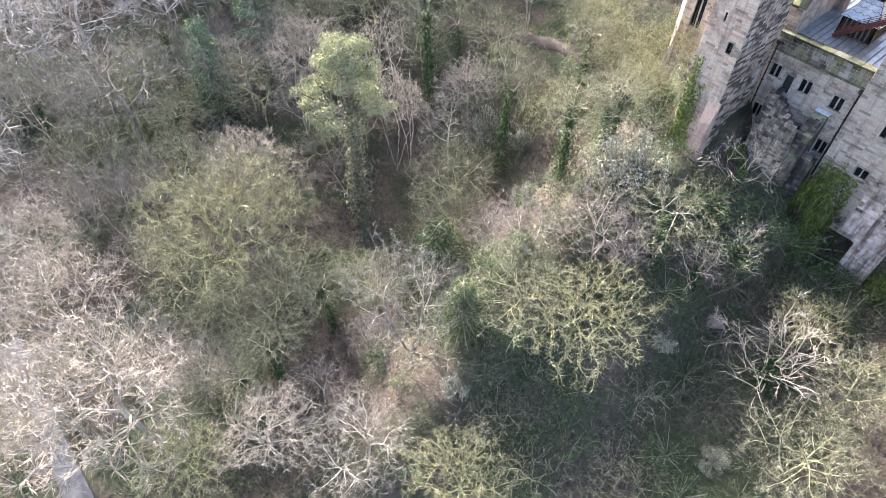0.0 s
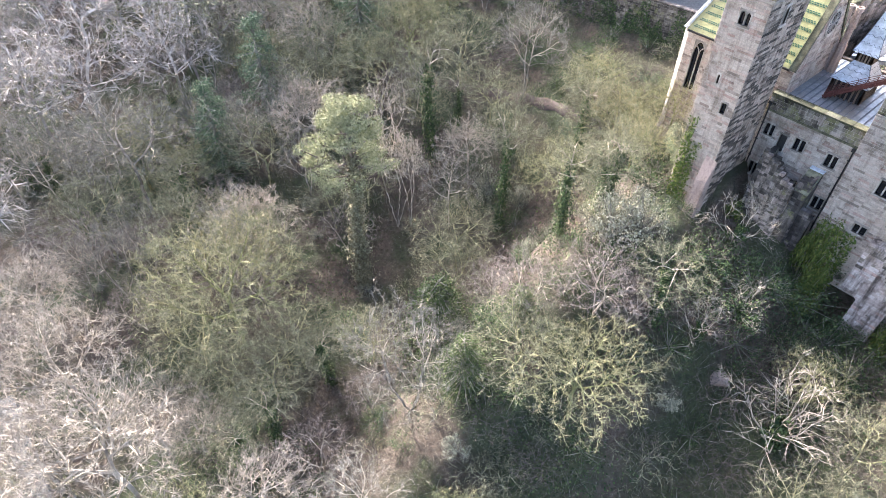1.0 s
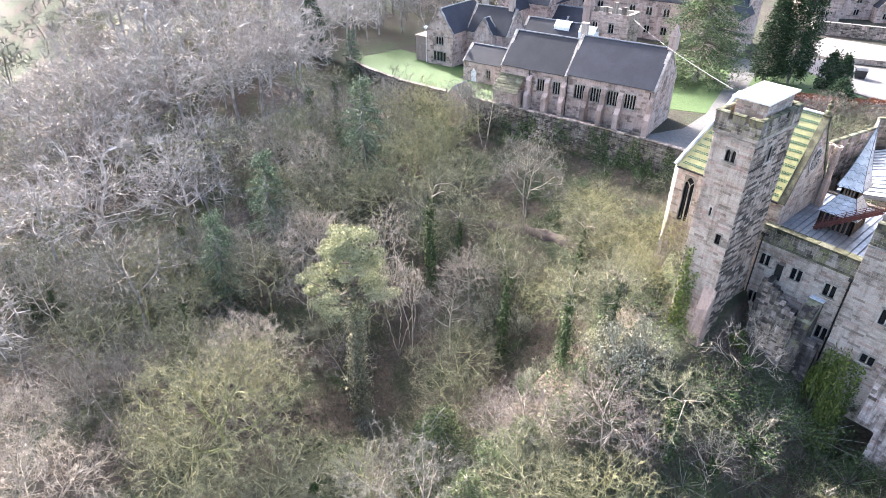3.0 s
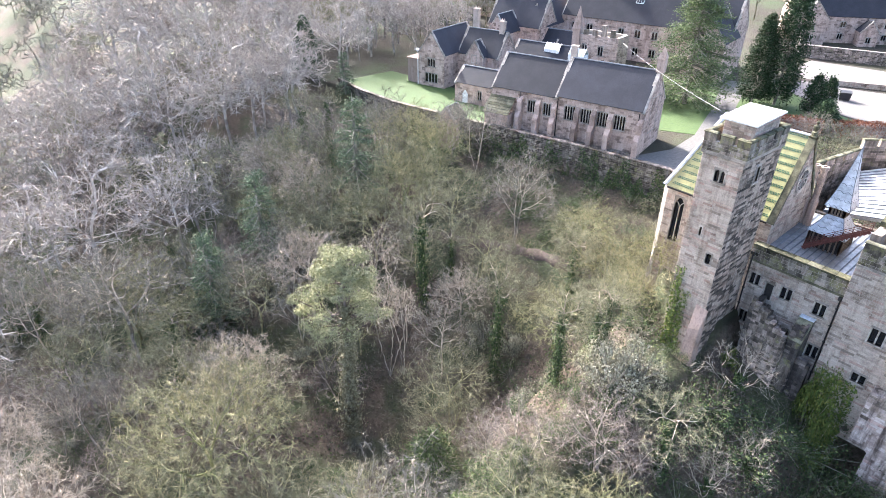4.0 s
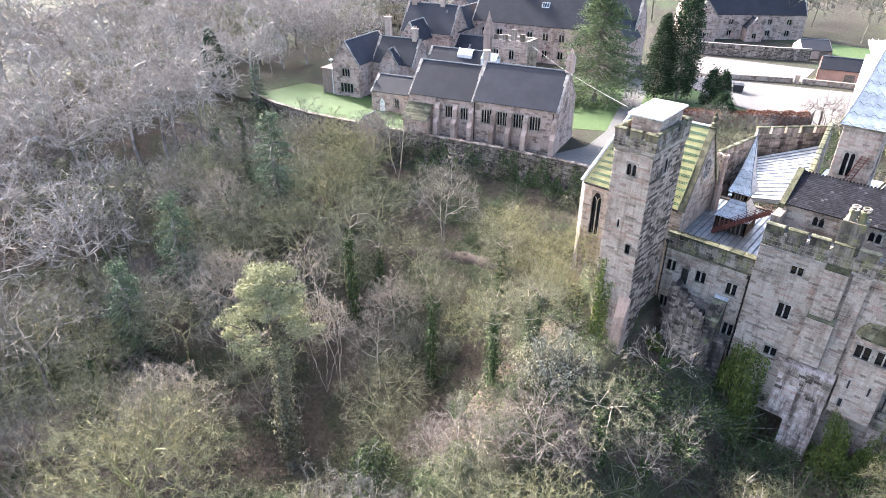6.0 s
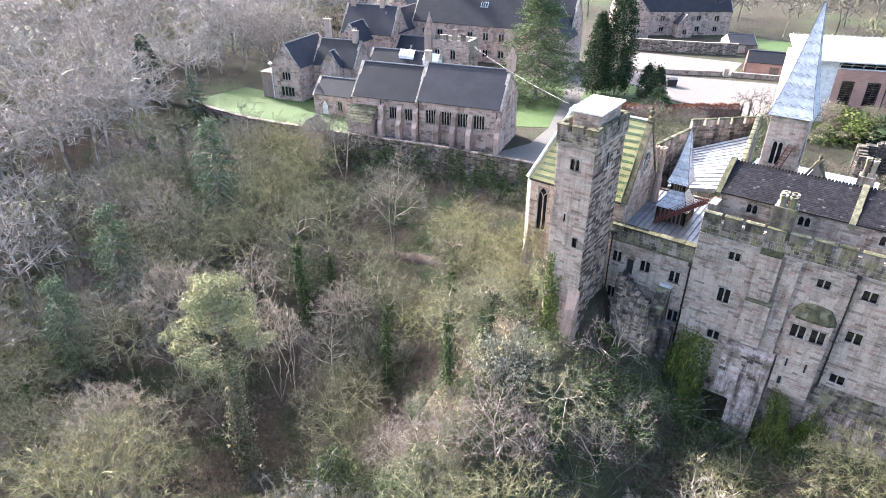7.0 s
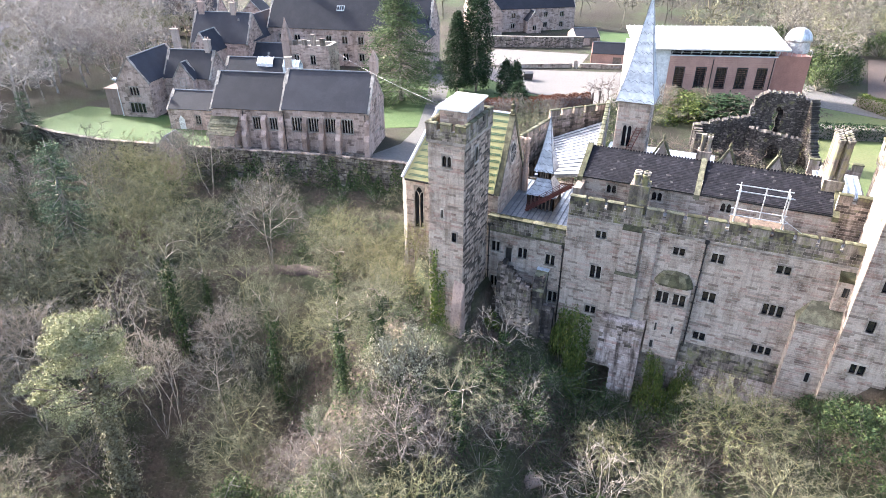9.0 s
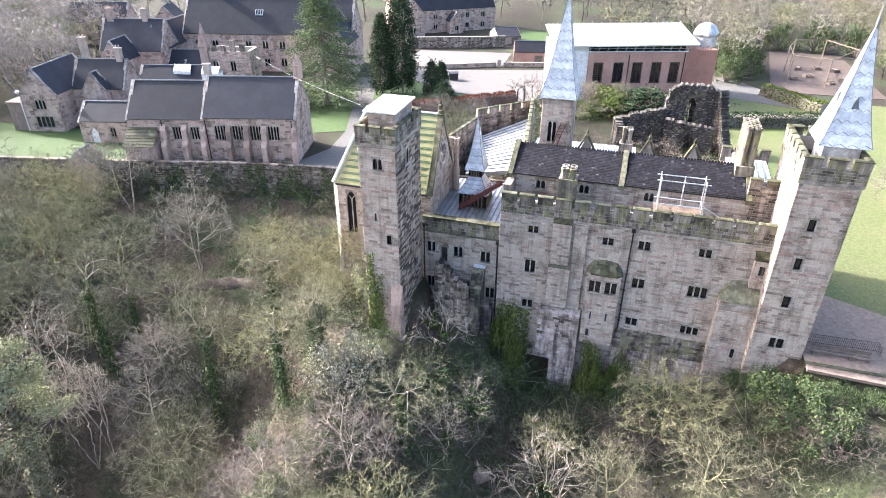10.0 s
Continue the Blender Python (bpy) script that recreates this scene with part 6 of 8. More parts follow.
def street_house():
    t = thing("stone_house", pose(-80, 203, 0, 0, 0, 38), "two-storey stone house with steep slate gables", "house")
    win = [("s", s, z, 1.3, 1.5, 2, False) for s in (3, 9, 15, 27, 33) for z in (1.2, 4.6)]
    gable_block(t, 0, 38, 4, 14, -1, 7.5, 13, STONE_PINK, SLATE, win, "x", STONE_PINK)
    gable_block(t, 0.5, 9, -2, 8, -1, 7.5, 12.4, STONE_PINK, SLATE, [("s", 4.2, 4.6, 1.4, 1.6, 2, False), ("s", 4.2, 1.2, 1.6, 1.6, 3, False)], "y", STONE_PINK)
    gable_block(t, 19, 24, 0, 5, -1, 4, 7.0, STONE_PINK, SLATE, [("s", 2.5, 1.0, 1.2, 1.5, 2, False)], "y", STONE_PINK)
    for x in (9, 25, 36):
        chimney_stack(t, x, 9, 11, 15.4, 1.3, 0.9, 2)
    r = Geo()
    r.slab([(28, 5.2, 8.2), (30, 5.2, 8.2), (30, 6.2, 9.3), (28, 6.2, 9.3)], -0.12)
    part("rooflight", r, WHITE, t)
    for nm, pts, h in (("garden_wall", [(-70, 188), (-50, 195), (-42, 199)], 3.2), ("garden_wall", [(-70, 188), (-78, 205)], 2.6)):
        w_t = thing(nm, pose(pts[0][0], pts[0][1], 0), "old stone garden wall with ivy", "wall")
        for (xa, ya), (xb, yb) in zip(pts, pts[1:]):
            w = Wall((xa - pts[0][0], ya - pts[0][1]), math.degrees(math.atan2(yb - ya, xb - xa)), math.hypot(xb - xa, yb - ya), -0.5, h, 0.5)
            g, st = Geo(), Geo()
            w.body(g)
            w.stones(st, (0.3, 0.45), (0.5, 1.0))
            w.bar(g, 0, w.length, h, h + 0.15, -0.6, 0.1)
            m = part("wall_face", g, MORTAR, w_t)
            tagged(part("stonework", st, STONE_OLD, m), kind="stuff")


street_house()


def sheds():
    for (x, y, w, d, h, rot, mat, lab) in ((-35.0, 178, 10, 5, 4.4, 12, BRICK, "pink brick shed with a dark roof"), (-45, 201, 8, 9, 3.6, 30, STONE_PINK, "stone outhouse with a dark lean-to roof"), (-23, 182, 6, 5, 3.4, 12, WHITE, "low white garage behind the shed")):
        t = thing("shed", pose(x, y, 0, 0, 0, rot), lab, "shed")
        gable_block(t, 0, w, 0, d, -0.5, h * 0.68, h * 1.25, mat, SLATE, (), "x", None, (False, False), 0.4)
        dr = Geo()
        dr.box(w * 0.6, w * 0.6 + 2.2, -0.06, 0.02, 0, 2.1)
        part("door", dr, TIMBER, t)
    for (x, y, rot) in ((-49.5, 156.5, 20), (-45.5, 153.5, 25)):
        t = thing("waste_bin", pose(x, y, 0.06, 0, 0, rot), "large dark wheeled waste bin", "bin", "waste bins")
        b = Geo()
        b.add([(-1.0, -0.5, 0.2), (1.0, -0.5, 0.2), (1.0, 0.5, 0.2), (-1.0, 0.5, 0.2), (-1.15, -0.7, 1.7), (1.15, -0.7, 1.7), (1.15, 0.7, 1.8), (-1.15, 0.7, 1.8)], [(0, 3, 2, 1), (4, 5, 6, 7), (0, 1, 5, 4), (1, 2, 6, 5), (2, 3, 7, 6), (3, 0, 4, 7)])
        part("body", b, BLACK_BIN, t)
        part("lid", Geo().slab([(-1.2, -0.75, 1.78), (1.2, -0.75, 1.78), (1.2, 0.75, 2.0), (-1.2, 0.75, 2.0)], 0.08), BLACK_BIN, t)
        for wx in (-0.8, 0.8):
            part("wheel", Geo().tube((wx, -0.55, 0.12), (wx, -0.4, 0.12), 0.12, n=10), IRON, t)
    for pts in (((-52.5, 164.4), (-38.5, 171.3)), ((-36.5, 172), (-24, 175.5))):
        (xa, ya), (xb, yb) = pts
        t = thing("boundary_wall", pose(xa, ya, 0), "low stone boundary wall round the car park", "wall")
        w = Wall((0, 0), math.degrees(math.atan2(yb - ya, xb - xa)), math.hypot(xb - xa, yb - ya), -0.3, 1.1, 0.4)
        g, st = Geo(), Geo()
        w.body(g)
        w.stones(st, (0.3, 0.4), (0.5, 0.9))
        w.bar(g, 0, w.length, 1.1, 1.25, -0.5, 0.1)
        part("wall_face", g, MORTAR, t)
        tagged(part("stonework", st, STONE, t), kind="stuff")
    for x, y in ((-37.6, 171.6), (-25.6, 137.4), (-24.4, 139.4)):
        g = Geo()
        g.block(-0.45, 0.45, -0.45, 0.45, 0, 2.2 if x < -30 else 2.8, 0.2)
        if x > -30:
            g = Geo().block(-0.18, 0.18, -0.18, 0.18, 0, 3.0, 0.1)
        solid("gate_post", g, STONE if x < -30 else TIMBER, "square gate post beside the car park", "gate post", where=pose(x, y, 0))
    lp = thing("lamp_post", pose(-114.8, 89.0, 0), "white lamp post with a round head on the lawn", "street lamp")
    part("pole", Geo().tube((0, 0, 0), (0, 0, 7.6), 0.12, 0.07, 8), WHITE, lp)
    part("lantern", Geo().lathe(0, 0, ((0.1, 7.5), (0.45, 7.7), (0.5, 7.95), (0.2, 8.2)), 10), WHITE, lp)


sheds()


def brick_hall():
    t = thing("brick_hall", pose(-11.3, 144.0, 0, 0, 0, 18.8), "modern red-brick hall with a white monopitch roof", "hall")
    w = Wall((0, 0), 0, 22, -0.5, 11.0, 0.4)
    for s, wd in ((2.4, 1.9), (6.9, 2.0), (11.2, 2.0), (15.5, 2.0), (19.6, 1.9)):
        w.window(t, s, 4.35, wd, 4.2, 2, False, stone=IRON, mull=0.08, label="tall dark-framed hall window")
    g = Geo()
    w.body(g)
    g.box(0, 22, 0.4, 12, -0.5, 10.9)
    body = part("wall", g, BRICK, t)
    for z in np.arange(0.3, 10.9, 0.45):
        band = Geo()
        w.bar(band, 0, 22, z, z + 0.03, 0, 0.012)
        part("brick_course", band, BRICK_DARK, body)
    rail = Geo()
    w.bar(rail, -0.2, 22.2, 11.0, 11.15, -0.5, 0.15)
    part("parapet", rail, WHITE, t)
    for k in range(12):
        part("strut", Geo().tube((k * 2, 0.0, 11.1), (k * 2 + 0.2, -0.5, 12.5), 0.06, n=4), STEEL, t)
        part("strut", Geo().tube((k * 2, 0.0, 11.1), (k * 2 + 1.2, 1.0, 12.6), 0.05, n=4), STEEL, t)
    part("rail", Geo().tube((0, -0.2, 11.8), (22, -0.2, 11.8), 0.05, n=4), STEEL, t)
    part("clerestory", Geo().box(0.2, 22, 1.4, 12, 10.9, 12.6), GLASS, t, "dark clerestory glazing")
    r = Geo()
    r.slab([(-8.0, -0.9, 12.55), (24.2, -0.9, 12.75), (24.2, 12.2, 15.2), (-8.0, 12.2, 15.0)], 0.3)
    roof = part("roof", r, WHITE, t, "white sheet-metal monopitch roof")
    for k in range(31):
        x = -7.4 + k * 1.04
        z0, z1 = 12.86 + 0.2 * (x + 8) / 32.2, 15.31 + 0.2 * (x + 8) / 32.2
        part("standing_seam", Geo().slab([(x, -0.85, z0), (x + 0.08, -0.85, z0), (x + 0.08, 12.1, z1), (x, 12.1, z1)], 0.03), METAL_ROOF, roof)
    a = Geo()
    a.box(-7.6, 0, 0.3, 12, -0.5, 12.2)
    part("white_block", a, WHITE, t)
    b = Geo()
    b.box(22, 29.2, 0.6, 12, -0.5, 11.2)
    wing_p = part("side_wing", b, BRICK_DARK, t, "deep red brick side wing")
    pr = Geo()
    for k in range(8):
        pr.tube((22.1 + k, 0.7, 11.2), (22.1 + k, 0.7, 12.3), 0.05, n=4)
    pr.tube((22.1, 0.7, 12.3), (29.1, 0.7, 12.3), 0.05, n=4)
    pr.tube((29.1, 0.7, 12.3), (29.1, 11, 12.3), 0.05, n=4)
    part("roof_rail", pr, STEEL, wing_p)
    part("drainpipe", Geo().tube((9.1, -0.1, 0), (9.1, -0.1, 10.4), 0.1, n=6), IRON, t)
    part("drainpipe", Geo().tube((21.6, -0.1, 0), (21.6, -0.1, 10.8), 0.1, n=6), IRON, t)
    d = thing("observatory_dome", pose(13.2, 158.6, 11.2), "silver observatory dome on a drum", "dome")
    part("drum", Geo().lathe(0, 0, ((2.5, 0), (2.5, 2.2), (2.75, 2.3)), 24), METAL_ROOF, d)
    part("dome", Geo().lathe(0, 0, [(2.75 * math.cos(a), 2.3 + 2.75 * math.sin(a)) for a in np.linspace(0, 1.5, 8)], 24), METAL_ROOF, d, smooth=True)
    sl = Geo()
    arc = np.linspace(0.05, 1.5, 10)
    sl.add([(s * 0.45, -2.8 * math.cos(q), 2.3 + 2.8 * math.sin(q)) for q in arc for s in (-1, 1)], [(2 * k, 2 * k + 1, 2 * k + 3, 2 * k + 2) for k in range(9)])
    part("shutter", sl, WHITE, d)


brick_hall()


def ruin():
    """The ruined great hall in the castle court: a tall broken wall and low stubs."""
    t = thing("ruined_hall", pose(3, 116, 0), "ruined medieval wall of dark rubble with an arched opening", "ruin")
    rng = random.Random(9)

    def ragged(name, x0, y0, ang, length, top, thick=1.6, hole=None, low=-0.5):
        """Rubble wall with an uneven head: top gives the height along it."""
        g = Geo()
        w = Wall((x0, y0), ang, 1, 0, 1)
        z = low
        while z < 13:
            h = rng.uniform(0.13, 0.24)
            q = rng.uniform(-0.3, 0)
            while q < length:
                step = rng.uniform(0.18, 0.45)
                a, b = max(q, 0), min(q + step, length)
                mid = (a + b) / 2
                inside = hole and hole[0] < mid < hole[1] and hole[2] < z < hole[3] - 1.2 * abs(mid - (hole[0] + hole[1]) / 2)
                if b - a > 0.08 and not inside and z + h * 0.5 < top(mid / length) + rng.uniform(-0.2, 0.2):
                    d = rng.uniform(-0.06, 0.12)
                    w.bar(g, a, b + 0.01, z, z + h + 0.01, -thick - d, d)
                q += step
            z += h
        tagged(part(name, g, RUIN, t), kind="stuff")

    ragged("tall_wall", 2.4, 2.0, 3, 8.8, lambda f: 11.6 - 1.6 * abs(2 * f - 1.05) ** 4 - 30 * max(0, 0.05 - f), 1.8, (3.6, 5.2, 4.4, 9.4))
    ragged("back_fill", 3.4, 3.6, 3, 7.0, lambda f: 9.0, 0.5, (2.4, 3.4, 4.4, 8.4))
    ragged("low_wall", -6.2, 0.0, 8, 9.0, lambda f: 5.0 + 2.4 * f, 1.4)
    ragged("stub_wall", -6.0, 0.0, -80, 3.4, lambda f: 5.2 - 0.8 * f, 1.2)
    ragged("side_wall", 11.2, 2.2, -62, 5.0, lambda f: 9.5 * (1 - f) ** 1.6 + 2.0, 1.4)
    ragged("front_wall", 2.6, -2.6, -3, 8.4, lambda f: 6.4 - 1.0 * f, 1.6, (3.2, 5.4, -1, 4.6))


ruin()


def playground():
    t = thing("climbing_frame", pose(36, 176, 0.12), "timber rope-course frame in the playground", "play frame")
    posts = [(0, 0), (8, -3), (16, 2), (4, 22), (12, 24), (17, 12), (1, 12)]
    for x, y in posts:
        part("post", Geo().tube((x, y, 0), (x, y, 7), 0.16, n=6), TIMBER, t)
    for a, b in ((0, 1), (1, 2), (2, 5), (5, 4), (4, 3), (3, 6), (6, 0), (1, 5)):
        part("beam", Geo().tube((*posts[a], 6.8), (*posts[b], 6.8), 0.12, n=6), TIMBER, t)
    for k, (x, y) in enumerate([(2, 4), (6, 8), (10, 2), (14, 6), (5, 16), (10, 18), (14, 16)]):
        b = thing("picnic_table", pose(36 + x, 176 + y, 0.12, 0, 0, 20 * k), "weathered timber picnic table", "picnic table", "picnic tables")
        part("tabletop", Geo().box(-1.0, 1.0, -0.4, 0.4, 0.72, 0.8), TIMBER, b)
        for s in (-0.8, 0.8):
            part("bench", Geo().box(-1.0, 1.0, s - 0.15, s + 0.15, 0.42, 0.48), TIMBER, b)
            part("leg", Geo().box(s - 0.06, s + 0.06, -0.85, 0.85, 0.0, 0.72), TIMBER, b)


playground()


def terrace_fence():
    """Iron railing and long timber bench on the terrace by the corner tower."""
    t = thing("railing", pose(20.4, 60.2, 0.08), "black iron railing on the terrace", "railing")
    for k in range(36):
        x = k * 0.19
        part("bar", Geo().tube((x, 0.012 * k, 0), (x, 0.012 * k, 1.15), 0.018, n=5), IRON, t)
    for z in (0.12, 1.12):
        part("rail", Geo().tube((0, 0, z), (6.8, 0.42, z), 0.025, n=5), IRON, t)
    for k in range(6):
        part("bar", Geo().tube((6.8, 0.42 - 0.2 * k, 0), (6.8, 0.42 - 0.2 * k, 1.15), 0.018, n=5), IRON, t)
    b = thing("terrace_bench", pose(20.7, 58.2, 0.08), "long weathered timber bench on the terrace", "bench")
    for k in range(4):
        part("slat", Geo().box(0, 5.4, k * 0.16, k * 0.16 + 0.13, 0.42, 0.46), TIMBER, b)
    for x in (0.2, 1.9, 3.6, 5.2):
        part("leg", Geo().box(x - 0.06, x + 0.06, 0.02, 0.6, 0, 0.42), TIMBER, b)
    part("backrest", Geo().box(0, 5.4, 0.62, 0.67, 0.55, 0.95), TIMBER, b)
    k = thing("terrace_kerb", pose(20, 56.6, 0), "low dark stone kerb along the terrace", "kerb", kind="structure")
    part("kerb_wall", Geo().block(0, 13, -0.25, 0.25, -5, 0.16), MOSSY, k)


terrace_fence()

# ---- trees ----
def grow(seed, height, spread, trunk_h, limbs, levels, up=0.35, droop=0.0, wiggle=0.16, twig=0.028, trunk_r=0.28, clear=0.3, forks=3):
    """A bare broadleaf skeleton as arrays of segments: (a, b, ra, rb) for wood and for twigs."""
    rng = np.random.default_rng(seed)
    wood, fine = [], []
    lean = rng.normal(0, 0.05, 2)
    p = np.zeros(3)
    d = np.array([lean[0], lean[1], 1.0])
    d /= np.linalg.norm(d)
    nseg = 6
    axis = [p]
    for k in range(nseg):
        d = d + rng.normal(0, 0.05, 3) * (1, 1, 0.2)
        d /= np.linalg.norm(d)
        q = p + d * trunk_h / nseg
        wood.append((p, q, trunk_r * (1 - 0.12 * k), trunk_r * (1 - 0.12 * (k + 1))))
        p = q
        axis.append(p)
    axis = np.array(axis)
    starts, dirs, lens, rads = [], [], [], []
    for k in range(limbs):
        f = clear + (1 - clear) * (k + 1) / limbs
        base = axis[min(int(f * nseg), nseg)]
        az = k * 2.399963 + rng.uniform(-0.4, 0.4)
        tilt = 1.15 - 0.95 * f ** 1.4 + rng.uniform(-0.12, 0.12)
        starts.append(base)
        dirs.append((math.sin(tilt) * math.cos(az), math.sin(tilt) * math.sin(az), math.cos(tilt)))
        out = math.sin(tilt)
        lens.append(((height - base[2]) * (1 - out) + spread * out) * rng.uniform(0.8, 1.05))
        rads.append(trunk_r * 0.5 * rng.uniform(0.7, 1.0))
    S, D, L, R = map(np.array, (starts, dirs, lens, rads))
    for lev, (kids, ratio, ang) in enumerate(levels):
        n = len(S)
        segs = 4 if lev == 0 else 3 if lev == 1 else 2
        pts = [S]
        dd = D.copy()
        for k in range(segs):
            dd = dd + rng.normal(0, wiggle, (n, 3)) + np.array([0, 0, (up if lev else up * 0.4) * 0.3 - droop * 0.3])
            dd /= np.linalg.norm(dd, axis=1)[:, None]
            pts.append(pts[-1] + dd * (L / segs)[:, None])
        for k in range(segs):
            ra, rb = R * (1 - 0.75 * k / segs), R * (1 - 0.75 * (k + 1) / segs)
            for i in range(n):
                wood.append((pts[k][i], pts[k + 1][i], ra[i], rb[i])) if lev < len(levels) - 1 else fine.append((pts[k][i], pts[k + 1][i], ra[i], rb[i]))
        P = np.stack(pts, 1)
        par = np.repeat(np.arange(n), kids)
        m = len(par)
        f = rng.uniform(0.22, 1.0, m) ** 0.8
        seg = np.minimum((f * segs).astype(int), segs - 1)
        fr = (f * segs - seg)[:, None]
        A, B = P[par, seg], P[par, seg + 1]
        S2 = A + (B - A) * fr
        T = B - A
        T /= np.linalg.norm(T, axis=1)[:, None]
        rnd = rng.normal(0, 1, (m, 3))
        side = rnd - (rnd * T).sum(1)[:, None] * T
        side /= np.linalg.norm(side, axis=1)[:, None]
        a = ang * rng.uniform(0.6, 1.25, m)[:, None]
        D2 = T * np.cos(a) + side * np.sin(a) + np.array([0, 0, up * 0.5 - droop])
        D2 /= np.linalg.norm(D2, axis=1)[:, None]
        L2 = L[par] * ratio * (1.15 - 0.55 * f) * rng.uniform(0.7, 1.2, m)
        R2 = np.maximum(R[par] * 0.42, twig)
        S, D, L, R = S2, D2, L2, R2
    # slender twigs: each tip forks
    tips = []
    for fork in range(forks):
        dd = D + rng.normal(0, 0.34 if fork else 0.1, D.shape) + np.array([0, 0, 0.12])
        dd /= np.linalg.norm(dd, axis=1)[:, None]
        f = 0.0 if fork == 0 else rng.uniform(0.15, 0.7, len(S))[:, None]
        a = S + D * L[:, None] * f
        tips.append((a, a + dd * (L * rng.uniform(0.6, 1.1, len(S)))[:, None]))
    A = np.concatenate([t[0] for t in tips])
    B = np.concatenate([t[1] for t in tips])
    return wood, fine, (A, B, twig)


def sliver_geo(a, b, width, rng):
    """One long thin blade for every twig."""
    d = b - a
    u = np.cross(d, rng.normal(0, 1, d.shape))
    u /= np.maximum(np.linalg.norm(u, axis=1), 1e-6)[:, None]
    w = np.broadcast_to(np.asarray(width, float), len(a))[:, None]
    vs = np.stack([a - u * w, a + u * w, b], 1).reshape(-1, 3)
    g = Geo()
    g.v = vs.tolist()
    g.f = [(3 * i, 3 * i + 1, 3 * i + 2) for i in range(len(a))]
    return g


def segments_geo(segs, n=3):
    """Tapered prisms, or spikes where the end closes, for many segments at once."""
    a = np.array([s[0] for s in segs])
    b = np.array([s[1] for s in segs])
    ra = np.array([s[2] for s in segs])[:, None]
    rb = np.array([s[3] for s in segs])[:, None]
    d = b - a
    d /= np.maximum(np.linalg.norm(d, axis=1), 1e-6)[:, None]
    ref = np.where(np.abs(d[:, 2:3]) > 0.8, np.array([[1.0, 0, 0]]), np.array([[0, 0, 1.0]]))
    u = np.cross(d, ref)
    u /= np.linalg.norm(u, axis=1)[:, None]
    w = np.cross(d, u)
    rings = [u * math.cos(2 * math.pi * k / n) + w * math.sin(2 * math.pi * k / n) for k in range(n)]
    vs = np.concatenate([np.stack([a + r * ra for r in rings], 1), np.stack([b + r * rb for r in rings], 1)], 1).reshape(-1, 3)
    g = Geo()
    g.v = vs.tolist()
    spike = rb[:, 0] <= 0
    for i in range(len(segs)):
        o = i * 2 * n
        if spike[i]:
            g.f.extend((o + k, o + (k + 1) % n, o + n) for k in range(n))
        else:
            g.f.extend((o + k, o + (k + 1) % n, o + n + (k + 1) % n, o + n + k) for k in range(n))
    return g


def leaf_geo(pts, size, rng, up=0.3, narrow=0.6, normals=None):
    """Small pointed leaves, four corners each, turned at random."""
    pts = np.asarray(pts)
    n = len(pts)
    nrm = rng.normal(0, 1, (n, 3)) if normals is None else normals + rng.normal(0, 0.45, (n, 3))
    nrm[:, 2] += up
    nrm /= np.linalg.norm(nrm, axis=1)[:, None]
    t = np.cross(nrm, rng.normal(0, 1, (n, 3)))
    t /= np.linalg.norm(t, axis=1)[:, None]
    s = np.cross(nrm, t)
    sz = (size * rng.uniform(0.6, 1.3, n))[:, None]
    vs = np.stack([pts - t * sz, pts + s * sz * narrow, pts + t * sz, pts - s * sz * narrow], 1).reshape(-1, 3)
    g = Geo()
    g.v = vs.tolist()
    g.f = [(4 * i, 4 * i + 1, 4 * i + 2, 4 * i + 3) for i in range(n)]
    return g


def clump_points(rng, n, centre, radius, flat=1.0):
    d = rng.normal(0, 1, (n, 3))
    d /= np.linalg.norm(d, axis=1)[:, None]
    r = radius * rng.uniform(0.25, 1.0, n) ** 0.5
    return np.asarray(centre) + d * r[:, None] * (1, 1, flat), d


def bare_tree(name, seed, bark, label, category="tree", trunk_mat=None, ivy=0, fine_mat=None, **kw):
    """A leafless tree: trunk with limbs, and a crown of twigs. ivy: leaves that climb the trunk."""
    wood, fine, tips = grow(seed, **kw)
    t = thing(name, pose(0, 0, -500), label, category)
    part("trunk", segments_geo(wood, 5), trunk_mat or bark, t)
    crown = segments_geo(fine, 3)
    sl = sliver_geo(*tips, np.random.default_rng(seed + 9))
    crown.add(sl.v, sl.f)
    part("crown", crown, fine_mat or bark, t)
    if ivy:
        rng = np.random.default_rng(seed + 50)
        idx = rng.integers(0, 14, ivy)
        pts, nr = [], []
        for i in idx:
            a, b, ra, rb = wood[i]
            f = rng.random()
            d = rng.normal(0, 1, 3) * (1, 1, 0.3)
            d /= np.linalg.norm(d)
            pts.append(a + (b - a) * f + d * (ra + rng.uniform(0.05, 0.75) * (1.0 - 0.04 * i)))
            nr.append(d)
        part("ivy", leaf_geo(pts, 0.17, rng, 0.2, 0.75, np.array(nr)), IVY, t, "ivy climbing the trunk")
    return t


